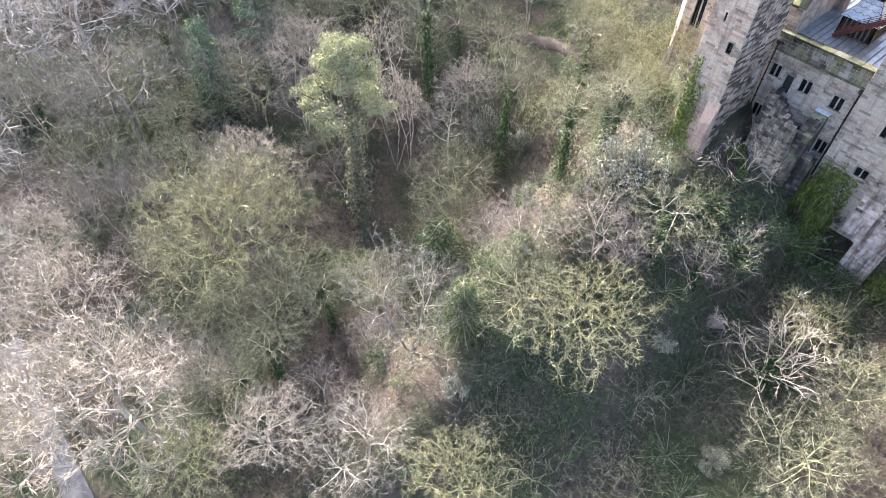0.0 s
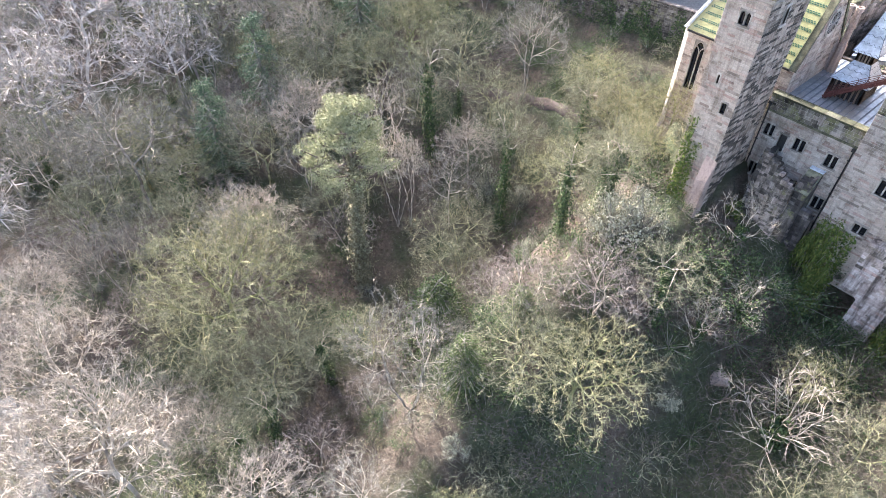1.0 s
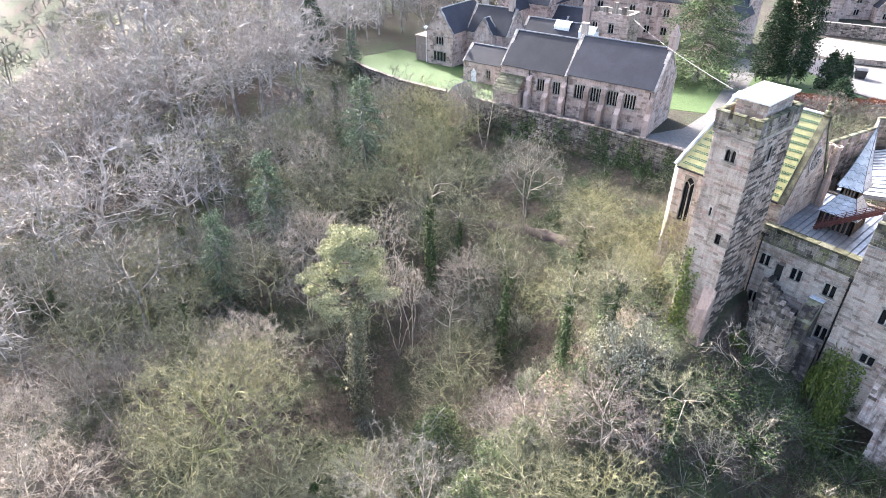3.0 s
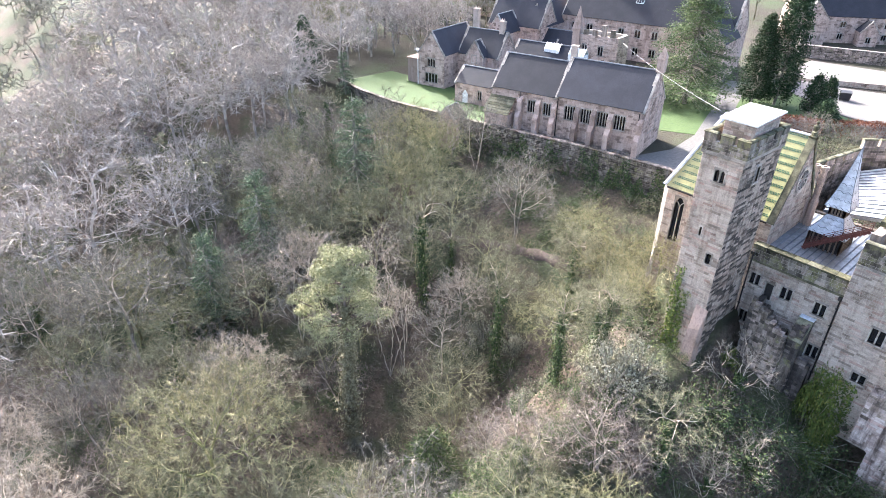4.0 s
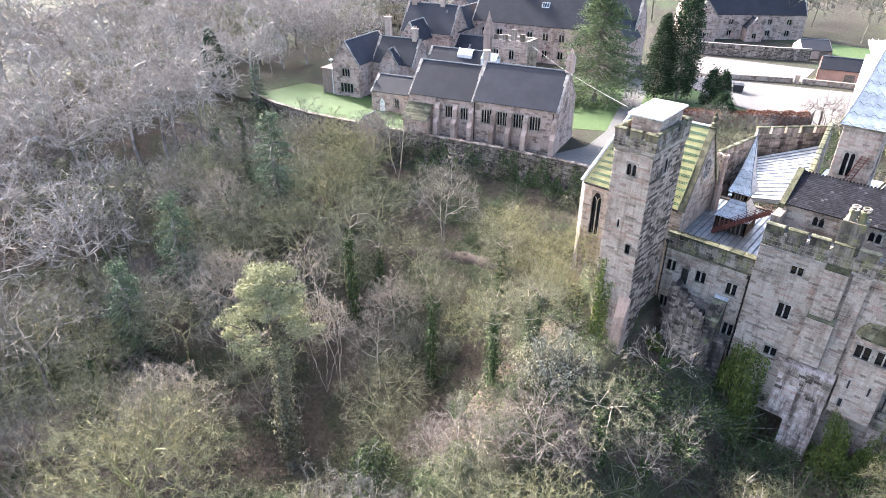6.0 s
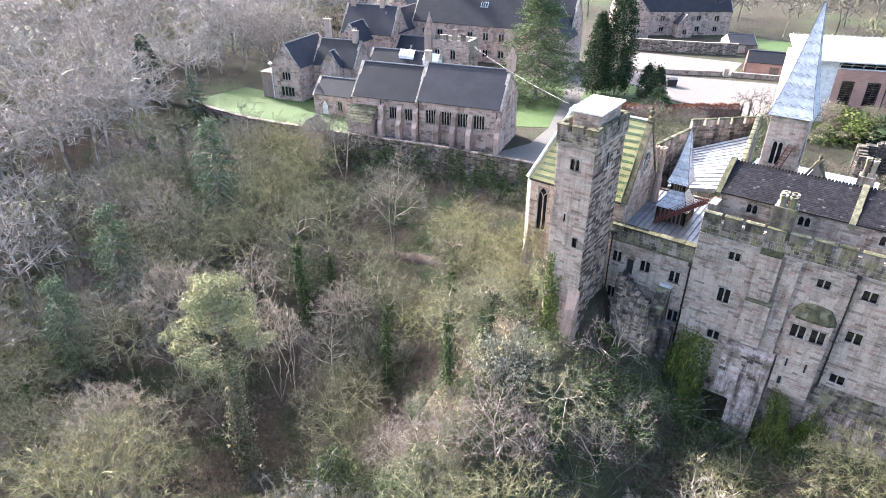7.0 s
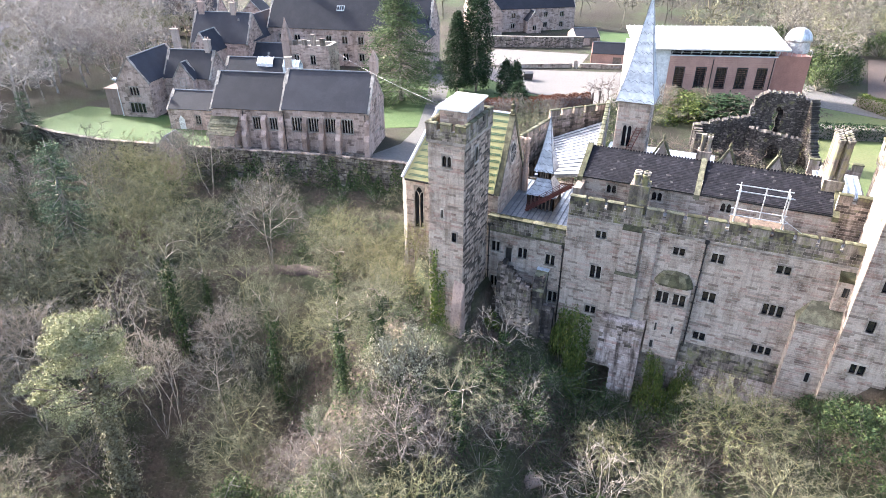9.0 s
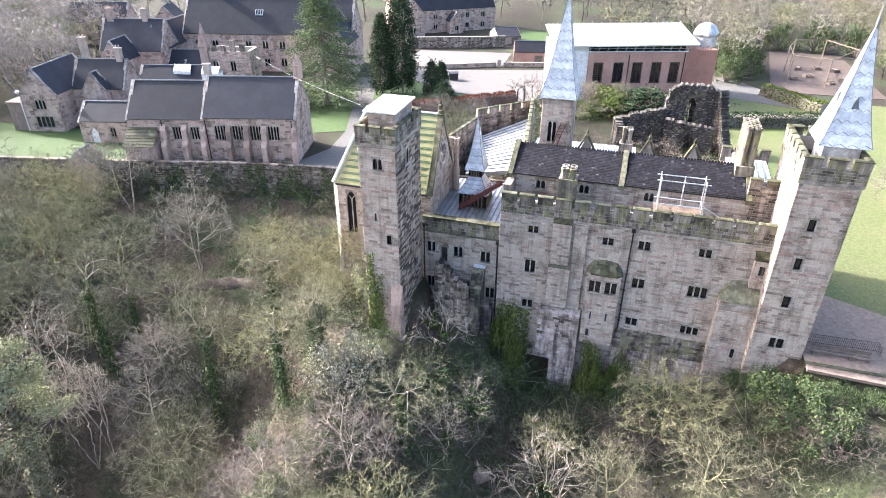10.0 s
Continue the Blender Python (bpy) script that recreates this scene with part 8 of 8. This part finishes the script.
for x, y, h, r in [(-17.4, 50.4, 3.2, 3.8), (-9.8, 57.1, 3.8, 4.8), (-12.5, 49.0, 3.7, 4.4), (16.5, 56.9, 2.3, 2.7), (15.9, 57.9, 2.6, 3.1), (-8.3, 61.4, 2.4, 2.9), (1.2, 58.5, 2.9, 3.5), (-47.2, -19.9, 3.2, 3.8), (-37.5, -10.1, 2.9, 3.4), (-43.0, -9.8, 2.4, 2.9), (-15.4, 51.9, 2.7, 3.2), (-11.4, 54.8, 2.8, 3.4), (-3.1, 61.1, 2.7, 3.2), (4.8, 57.4, 2.6, 3.1), (-7.5, 56.4, 2.9, 3.5), (-18.9, 48.8, 2.9, 3.5), (11.4, 54.0, 2.5, 3.0), (-10.7, 47.6, 2.9, 3.5), (15.5, 52.6, 2.7, 3.2), (6.4, 50.7, 3.2, 3.9), (-28.1, 29.9, 3.0, 3.5), (-22.9, 32.0, 2.3, 2.8)]:
    plant("ivybush", x, y, h, r, group="ivy thickets")
for x, y, h, r in [(18.8, 52.4, 4.8, 4.5), (21.0, 49.1, 4.6, 3.7)]:
    plant("dullbush", x, y, h, r, group="evergreen shrubs")
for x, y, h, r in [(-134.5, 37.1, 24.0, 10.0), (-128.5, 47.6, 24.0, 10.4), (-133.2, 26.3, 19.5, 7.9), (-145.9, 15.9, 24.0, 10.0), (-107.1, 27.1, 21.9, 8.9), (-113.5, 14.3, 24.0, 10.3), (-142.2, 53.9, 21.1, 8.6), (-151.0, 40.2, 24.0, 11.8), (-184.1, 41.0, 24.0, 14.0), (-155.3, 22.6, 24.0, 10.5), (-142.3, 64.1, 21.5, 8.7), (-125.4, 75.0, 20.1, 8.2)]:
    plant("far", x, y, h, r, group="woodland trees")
for x, y, h, r in [(-136.4, 72.0, 14.0, 3.2)]:
    plant("cypress", x, y, h, r, group="woodland trees")
for x, y, h, r in [(-58.5, 39.2, 19.0, 4.4), (-57.0, 40.6, 16.0, 3.6), (-66.5, 43.0, 17.0, 4.2)]:
    plant("slender", x, y, h, r, group="woodland trees")
# ---- the rest of the wood, by rule ----
FILL = random.Random(2024)
taken = [(o.location.x, o.location.y, 4.5) for o in scene.objects if o.get("group") == "woodland trees"]


def near(x, y, r):
    return any((x - a) ** 2 + (y - b) ** 2 < (r + c * 0.5) ** 2 for a, b, c in taken)


def fill(count, xr, yr, kinds, gap, hs, ok, group="woodland trees", wide=1.0):
    made = 0
    for _ in range(count * 8):
        x, y = FILL.uniform(*xr), FILL.uniform(*yr)
        if not ok(x, y) or near(x, y, gap):
            continue
        k = FILL.choice(kinds)
        h = FILL.uniform(*hs) * (NOMINAL[k][0] / 15.0)
        plant(k, x, y, h, NOMINAL[k][1] * h / NOMINAL[k][0] * wide, group=group)
        taken.append((x, y, gap))
        made += 1
        if made >= count:
            break


def below_edge(x, y, margin=3.0):
    return np.interp(x, EDGE_X, EDGE_Y) - y > margin


def seen(x, y, lo, hi):
    return lo < math.degrees(math.atan2(x, y)) < hi


# near slope
fill(96, (-110, -5), (-5, 84), ("grey", "olive", "grey", "olive", "pink", "gold", "ivied"), 2.6, (10, 16), lambda x, y: below_edge(x, y, 7) and seen(x, y, -100, -22) and math.hypot(x, y) > 34 and not (x > -38 and y > 45) and not (-76 < x < -36 and y > 56) and math.hypot(x + 49.1, y - 27.2) > 11 and math.hypot(x + 62, y - 3) > 9 and math.hypot(x + 70, y - 12) > 6 and not (-42 < x < -20 and 33 < y < 46) and math.hypot(x + 52, y - 35) > 7)
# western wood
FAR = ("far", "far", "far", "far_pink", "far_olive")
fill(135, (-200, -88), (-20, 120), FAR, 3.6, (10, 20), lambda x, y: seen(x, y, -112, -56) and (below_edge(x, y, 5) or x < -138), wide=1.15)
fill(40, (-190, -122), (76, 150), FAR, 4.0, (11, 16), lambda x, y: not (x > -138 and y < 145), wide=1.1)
# trees and shrubs beside the hall and the playground
fill(60, (14, 95), (150, 262), ("far_olive", "far_brown", "far_brown", "far_olive"), 3.6, (10, 16), lambda x, y: not (28 < x < 60 and 158 < y < 216) and not (x < 26 and y < 176) and not (x > 26 and y < 166), wide=1.15)


def far_wood(name, label, count, xr, yr, ok, kinds, hs):
    """Distant woodland, too far off to count: many trees in one sheet of stuff."""
    src = {}
    for k in set(kinds):
        for ch in PROTO[k].children:
            me = ch.data
            v = np.empty(len(me.vertices) * 3)
            me.vertices.foreach_get("co", v)
            src.setdefault(k, []).append((v.reshape(-1, 3), [tuple(p.vertices) for p in me.polygons], me.materials[0]))
    g, mats = Geo(), []
    bag = {}
    done = 0
    for _ in range(count * 10):
        x, y = FILL.uniform(*xr), FILL.uniform(*yr)
        if not ok(x, y) or near(x, y, 3.8):
            continue
        taken.append((x, y, 3.8))
        k = FILL.choice(kinds)
        sc, a = FILL.uniform(*hs) / 15.0, FILL.uniform(0, 6.283)
        ca, sa = math.cos(a) * sc, math.sin(a) * sc
        base = np.array([x, y, gz(x, y) - 0.2])
        for v, f, m in src[k]:
            q = np.stack([v[:, 0] * ca - v[:, 1] * sa, v[:, 0] * sa + v[:, 1] * ca, v[:, 2] * sc], 1) + base
            bag.setdefault(m.name, (m, Geo()))[1].add(q.tolist(), f)
        done += 1
        if done >= count:
            break
    t = thing(name, pose(0, 0, 0), label, "woodland", kind="stuff")
    for m, geo in bag.values():
        tagged(part("branches" if "bark" in m.name else "foliage", geo, m, t), kind="stuff")


HORIZON = ("horizon", "horizon", "horizon_olive")
far_wood("distant_wood", "hazy leafless woods beyond the village", 175, (-400, -120), (-70, 330), lambda x, y: seen(x, y, -108, -36) and not (x > -155 and y < 190) and math.hypot(x, y) > 170, HORIZON, (12, 18))
far_wood("distant_wood", "leafless wood with some pines behind the hall", 200, (-130, 190), (190, 400), lambda x, y: seen(x, y, -32, 35) and not (-64 < x < -8 and y < 228) and not (x < -20 and y < 225) and not (26 < x < 62 and y < 216), HORIZON * 2 + ("pine_far",), (11, 18))
# evergreens round the hall and the playground
for x, y, h in ((21, 172, 7), (24, 178, 9), (27, 184, 8), (22, 182, 10), (30, 219, 9), (40, 221, 8), (50, 220, 10), (60, 214, 9), (18, 190, 11), (8, 190, 12), (-4, 188, 10), (-14, 186, 9), (64, 196, 8), (63, 180, 7)):
    plant("dullbush", x, y, h, h * 0.62, 0, group="hedgerow evergreens")
# thickets on the slope
taken = []
fill(110, (-105, 24), (-6, 84), ("scrub", "scrub", "scrub_green"), 2.6, (8, 17), lambda x, y: below_edge(x, y, 2.5) and seen(x, y, -105, 25) and math.hypot(x, y) > 22, "thickets")
fill(64, (-90, 20), (-4, 84), ("ivybush", "ivybush", "ivybush", "greybush"), 2.6, (9, 17), lambda x, y: below_edge(x, y, 1.5) and seen(x, y, -95, 22) and math.hypot(x, y) > 24, "ivy thickets")


fill(46, (-34, 10), (14, 46), ("scrub", "scrub_green", "scrub_green", "ivybush"), 1.9, (7, 14), lambda x, y: below_edge(x, y, 4) and math.hypot(x, y) > 22, "thickets")
# brambles and ivy on the shaded bank under the churchyard wall
fill(46, (-92, -36), (62, 85), ("ivybush", "ivybush", "scrub", "scrub_green"), 2.2, (10, 18), lambda x, y: 1.0 < np.interp(x, EDGE_X, EDGE_Y) - y < 17, "ivy thickets")


def wall_greenery():
    """Tall ivy and bushes that climb the castle's foot."""
    for x, y, z, h, r in ((-10.9, 58.2, -10.5, 10.5, 2.3), (-9.4, 57.6, -12, 7.5, 1.8), (-0.3, 58.0, -12, 9.0, 2.0), (2.6, 58.6, -11, 6.6, 1.5), (1.0, 57.6, -12.5, 5.5, 2.0), (-19.3, 56.2, -6, 4.0, 1.5)):
        plant("laurel", x, y, h, r, z, group="wall bushes")
    for k, x, y, h in (("ivybush", -31.5, 58.6, 3.4), ("ivybush", -29.0, 56.2, 3.0), ("scrub", -33.6, 60.2, 4.0), ("ivybush", -35.5, 63.5, 3.2), ("scrub_green", -28.0, 58.2, 3.0), ("ivybush", -27.6, 53.0, 2.8)):
        plant(k, x, y, h, group="ivy thickets")
    rng = np.random.default_rng(61)
    for x0, x1, z0, z1, y, n in ((-25.4, -23.6, -3.0, 4.5, 52.9, 700), (-25.3, -24.6, -3.0, 7.0, 52.9, 420), (-22.6, -21.7, -5, 1.5, 52.9, 420), (-12.0, -8.2, -9.5, -1.5, 59.85, 1700)):
        x = rng.uniform(x0, x1, n)
        f = rng.random(n) ** 1.4
        p = np.stack([x + rng.normal(0, 0.15, n), y - rng.uniform(0.0, 0.22, n), z0 + (z1 - z0) * f], 1)
        t = thing("wall_ivy", pose(0, 0, 0), "ivy creeping up the castle stonework", "ivy", "wall ivy")
        part("foliage", leaf_geo(p, 0.13, rng, 0.2, 0.7, np.tile(np.array([[0, -1.0, 0.2]]), (n, 1))), LEAF_BRIGHT, t)
        stems = [(np.array([a, y - 0.03, z0 - 1.5]), np.array([b, y - 0.03, z0 + (z1 - z0) * 0.7]), 0.05, 0.015) for a, b in zip(rng.uniform(x0, x1, 7), rng.uniform(x0, x1, 7))]
        part("stem", segments_geo(stems, 4), BARK_PALE, t)


wall_greenery()


def churchyard_ivy():
    """Ivy hanging over the rubble of the churchyard wall."""
    rng = np.random.default_rng(62)
    for x0, x1, y0, y1, n in ((-81, -65, 80, 84.3, 2600), (-65, -47, 84.3, 87.6, 3400), (-105, -89, 74.5, 78, 2200), (-89, -81, 78, 80, 900)):
        u = rng.random(n)
        patch = 0.5 + 0.28 * np.sin(u * 17 + x0) + 0.22 * np.sin(u * 41 + 2)
        z = -5.6 + 6.3 * rng.random(n) ** 1.2 * np.clip(patch * 1.3, 0.15, 1)
        ln = math.hypot(x1 - x0, y1 - y0)
        out = np.array([(y1 - y0) / ln, -(x1 - x0) / ln, 0])
        p = np.stack([x0 + (x1 - x0) * u, y0 + (y1 - y0) * u, z], 1) + out * (0.05 + 0.3 * rng.random((n, 1)))
        t = thing("wall_ivy", pose(0, 0, 0), "dark ivy hanging on the churchyard wall", "ivy", "churchyard ivy")
        part("foliage", leaf_geo(p, 0.15, rng, 0.2, 0.7, np.tile(out + np.array([0, 0, 0.2]), (n, 1))), IVY, t)


churchyard_ivy()


def footpath():
    """A trodden path along the foot of the bank."""
    knots = [(-75.3, 57.9), (-66.1, 60.7), (-58.5, 63.3), (-51.4, 65.8), (-44.6, 66.8)]
    xs, ys = [k[0] for k in knots], [k[1] for k in knots]
    f = np.linspace(0, len(knots) - 1, 40)
    x, y = np.interp(f, range(len(knots)), xs), np.interp(f, range(len(knots)), ys)
    dx, dy = np.gradient(x), np.gradient(y)
    l = np.hypot(dx, dy)
    g = Geo()
    vs = []
    for i in range(40):
        wide = 0.9 + 0.2 * math.sin(i * 1.3)
        for sg in (-1, 1):
            px, py = x[i] - sg * dy[i] / l[i] * wide, y[i] + sg * dx[i] / l[i] * wide
            vs.append((px, py, gz(px, py) + 0.12))
    n = len(vs)
    low = [(a, b, c - 0.5) for a, b, c in vs]
    fs = [(2 * i, 2 * i + 2, 2 * i + 3, 2 * i + 1) for i in range(39)]
    fs += [(2 * i, n + 2 * i, n + 2 * i + 2, 2 * i + 2) for i in range(39)] + [(2 * i + 1, 2 * i + 3, n + 2 * i + 3, n + 2 * i + 1) for i in range(39)]
    g.add(vs + low, fs)
    solid("footpath", g, BARK_CHIP, "trodden earth path along the wooded bank", "path", kind="structure", smooth=True)


footpath()


def garden():
    plant("cedar", -66.5, 124, 25, 11.0, 0, group="churchyard trees")
    plant("cypress", -53.7, 138, 27, 3.8, 0, group="churchyard trees")
    plant("cypress", -57.6, 135.5, 18, 3.4, 0, group="churchyard trees")
    for x, y, h, r in ((-46.4, 138.5, 7.5, 2.3), (-45, 141.5, 6.8, 2.0), (-40.5, 129.5, 5.5, 2.4), (-38.8, 127.5, 4.5, 2.0)):
        plant("topiary", x, y, h, r, 0, group="clipped yews")
    for x, y, h, k in ((-3, 137, 7, "olive"), (-10, 136, 7, "pale"), (4, 138, 5, "olive"), (-38, 116, 7, "pink"), (-30, 118, 6, "pink")):
        plant(k, x, y, h, None, 0, group="garden shrubs")
    for x, y, h, k in ((2, 136, 5.5, "topiary"), (9, 138, 4, "ivybush"), (-5, 136, 6, "laurel"), (-34, 112, 4, "ivybush"), (-28, 108, 4, "ivybush"), (-22, 112, 4, "ivybush"), (-12, 112, 4, "ivybush"), (-4, 106, 4, "ivybush"), (2, 108, 3, "ivybush")):
        plant(k, x, y, h, h * 1.2, 0, group="garden shrubs")


garden()
fill(46, (-36, 22), (96, 140), ("ivybush", "scrub_green", "ivybush", "scrub"), 2.4, (12, 26), lambda x, y: not (-12 < x < 18 and 109 < y < 128) and not (x > 16) and not (x < -24 and y > 122), "garden shrubs")


def hedge(name, x0, y0, x1, y1, h, d, mat, label, leaves=5200):
    rng = np.random.default_rng(77)
    ln = math.hypot(x1 - x0, y1 - y0)
    t = thing(name, pose(x0, y0, 0, 0, 0, math.degrees(math.atan2(y1 - y0, x1 - x0))), label, "hedge")
    core = Geo().block(0.15, ln - 0.15, -d / 2 + 0.2, d / 2 - 0.2, 0, h - 0.2, 0.2)
    part("core", core, BARK_PINK, t)
    u = rng.uniform(0, 1, (leaves, 3))
    face = rng.integers(0, 4, leaves)
    p = np.stack([u[:, 0] * ln, (u[:, 1] - 0.5) * d, u[:, 2] * h], 1)
    p[face == 0, 2] = h
    p[face == 1, 1] = -d / 2
    p[face == 2, 1] = d / 2
    p += rng.normal(0, 0.12, p.shape) + np.sin(p[:, :1] * 1.7) * (0, 0.08, 0.1)
    part("foliage", leaf_geo(p, 0.17, rng, 0.3), mat, t)


hedge("beech_hedge", -38.5, 127, -26, 136.5, 2.9, 2.4, BEECH_RED, "clipped russet beech hedge")
hedge("beech_hedge", -47, 123, -39.5, 126.5, 2.6, 3.0, BEECH_RED, "clipped russet beech hedge", 3000)
# dark foliage added here in place of a shaded strip of lawn
hedge("yew_hedge", 16, 134, 37, 140, 2.4, 3.2, CYPRESS, "dark hedge added for a shaded strip along the castle lawn")
hedge("privet_hedge", 28.5, 162, 39, 148.5, 2.6, 2.2, LEAF_BRIGHT, "green garden hedge beside the road")
hedge("bank_hedge", -24, 176, -12, 178, 1.6, 1.4, LEAF_BRIGHT, "low green hedge by the car park", 2600)


def litter():
    """Fallen sticks, brash and ivy over the wood's floor."""
    rng = np.random.default_rng(5)
    n = 22000
    az = np.radians(rng.uniform(-104, 26, n))
    r = 22 + 95 * rng.random(n) ** 1.1
    x, y = r * np.sin(az), r * np.cos(az)
    keep = np.interp(x, EDGE_X, EDGE_Y) - y > 1.5
    x, y = x[keep], y[keep]
    z = ground_z(x, y)
    m = len(x)
    a = np.stack([x, y, z + rng.uniform(-0.05, 0.25, m)], 1)
    d = rng.normal(0, 1, (m, 3)) * (1, 1, 0.55)
    d[:, 2] = np.abs(d[:, 2])
    ln = rng.uniform(0.3, 1.1, m)
    b = a + d / np.linalg.norm(d, axis=1)[:, None] * ln[:, None]
    segs = list(zip(a, b, np.full(m, 0.02), np.zeros(m)))
    half = m // 2
    solid("brushwood", segments_geo(segs[:half], 3), BARK_DARK, "tangle of fallen twigs and bramble stems", "brushwood", kind="stuff")
    solid("brushwood", segments_geo(segs[half:], 3), BARK_UNDER, "tangle of dry grey stems", "brushwood", kind="stuff")
    # upright bramble and sapling stems in drifts
    n = 110000
    az = np.radians(rng.uniform(-104, 26, n))
    r = 24 + 90 * rng.random(n) ** 0.9
    x, y = r * np.sin(az), r * np.cos(az)
    drift = np.sin(x * 0.33 + 1) * np.sin(y * 0.29) + 0.6 * np.sin((x - y) * 0.17) + rng.normal(0, 0.5, n)
    keep = (np.interp(x, EDGE_X, EDGE_Y) - y > 1.0) & (drift > -0.5)
    x, y = x[keep], y[keep]
    m = len(x)
    a = np.stack([x, y, ground_z(x, y) - 0.05], 1)
    a[:, 2] += rng.random(m) * 0.8
    d = rng.normal(0, 0.75, (m, 3))
    d[:, 2] = np.abs(d[:, 2]) + 0.35
    b = a + d / np.linalg.norm(d, axis=1)[:, None] * rng.uniform(0.6, 2.1, (m, 1))
    solid("undergrowth", sliver_geo(a, b, rng.uniform(0.012, 0.028, m), rng), BARK_UNDER, "dense brown undergrowth of bramble and sapling stems", "undergrowth", kind="stuff")
    n = 70000
    az = np.radians(rng.uniform(-104, 26, n))
    r = 22 + 80 * rng.random(n)
    x, y = r * np.sin(az), r * np.cos(az)
    pat = np.sin(x * 0.21 + 2) + np.sin(y * 0.27 + 1) + np.sin((x + y) * 0.13) + rng.normal(0, 0.5, n) 
    keep = (np.interp(x, EDGE_X, EDGE_Y) - y > 0.5) & (pat > 0.35)
    x, y = x[keep], y[keep]
    p = np.stack([x, y, ground_z(x, y) + rng.uniform(0.02, 0.5, len(x)) ** 2], 1)
    solid("ground_ivy", leaf_geo(p, 0.15, rng, 1.2, 0.7), IVY, "ivy and low herbs carpeting the bank", "ground cover", kind="stuff")


litter()
# evergreen scrub along the terrace bank, ivy on the bank under the castle
for x, y, h in ((15.7, 57.6, 3.0), (17.6, 55.9, 3.3), (20.2, 54.8, 2.9), (23.0, 54.2, 2.6), (26.0, 53.4, 2.6), (29.0, 52.6, 2.8)):
    plant("dullbush", x, y, h, h * 0.85, group="evergreen shrubs")
for x, y, h in ((-20.5, 47.0, 2.6), (-15.5, 47.0, 3.0), (-13.0, 52.0, 3.2), (-7.0, 52.5, 3.4), (-5.0, 55.5, 3.0), (-1.5, 53.0, 3.2), (3.0, 54.5, 3.0), (-9.0, 45.5, 2.6), (-4.5, 46.5, 2.4), (-14.5, 41.0, 2.6),
                (8.0, 56.5, 2.8), (11.5, 57.0, 2.6), (-22.0, 38.5, 2.4), (-19.5, 34.0, 2.2), (-24.5, 36.0, 2.2), (-17.0, 36.5, 2.4), (-22.5, 42.5, 2.4), (-26.5, 40.5, 2.4), (-46.0, 66.0, 3.2), (-42.0, 68.5, 3.4), (-38.5, 66.0, 3.0), (-36.5, 61.0, 2.8), (-44.0, 72.5, 3.4), (-49.0, 73.0, 3.4), (-40.0, 74.5, 3.2), (-53.0, 69.0, 3.0), (-41.0, 59.0, 2.6), (-36.0, 56.0, 2.4)):
    plant("ivybush", x, y, h, h * 1.2, group="ivy thickets")
plant("pink", 38.0, 96.5, 9.0, 5.0, 0, group="garden shrubs")


def boulder():
    """A fallen block of pink sandstone on the bank."""
    rng = np.random.default_rng(8)
    bm = bmesh.new()
    bmesh.ops.create_icosphere(bm, subdivisions=3, radius=1.0)
    for v in bm.verts:
        p = v.co
        k = max(abs(p.x), abs(p.y), abs(p.z)) ** -0.7 * (1 + 0.06 * math.sin(5 * p.x + 2) + 0.07 * math.sin(6 * p.y + 4 * p.z))
        v.co = Vector((p.x * 0.95 * k, p.y * 0.7 * k, p.z * 0.55 * k))
    me = bpy.data.meshes.new("boulder")
    bm.to_mesh(me)
    bm.free()
    me.materials.append(STONE_PINK)
    ob = new("boulder", me)
    ob.matrix_world = pose(-9.7, 44.0, gz(-9.7, 44.0) + 0.35, 8, -6, 35)
    tagged(ob, "fallen block of pale pink sandstone on the bank", "boulder")


boulder()
# the pattern plants themselves are not part of the place
for proto in PROTO.values():
    for o in (*proto.children_recursive, proto):
        bpy.data.objects.remove(o)
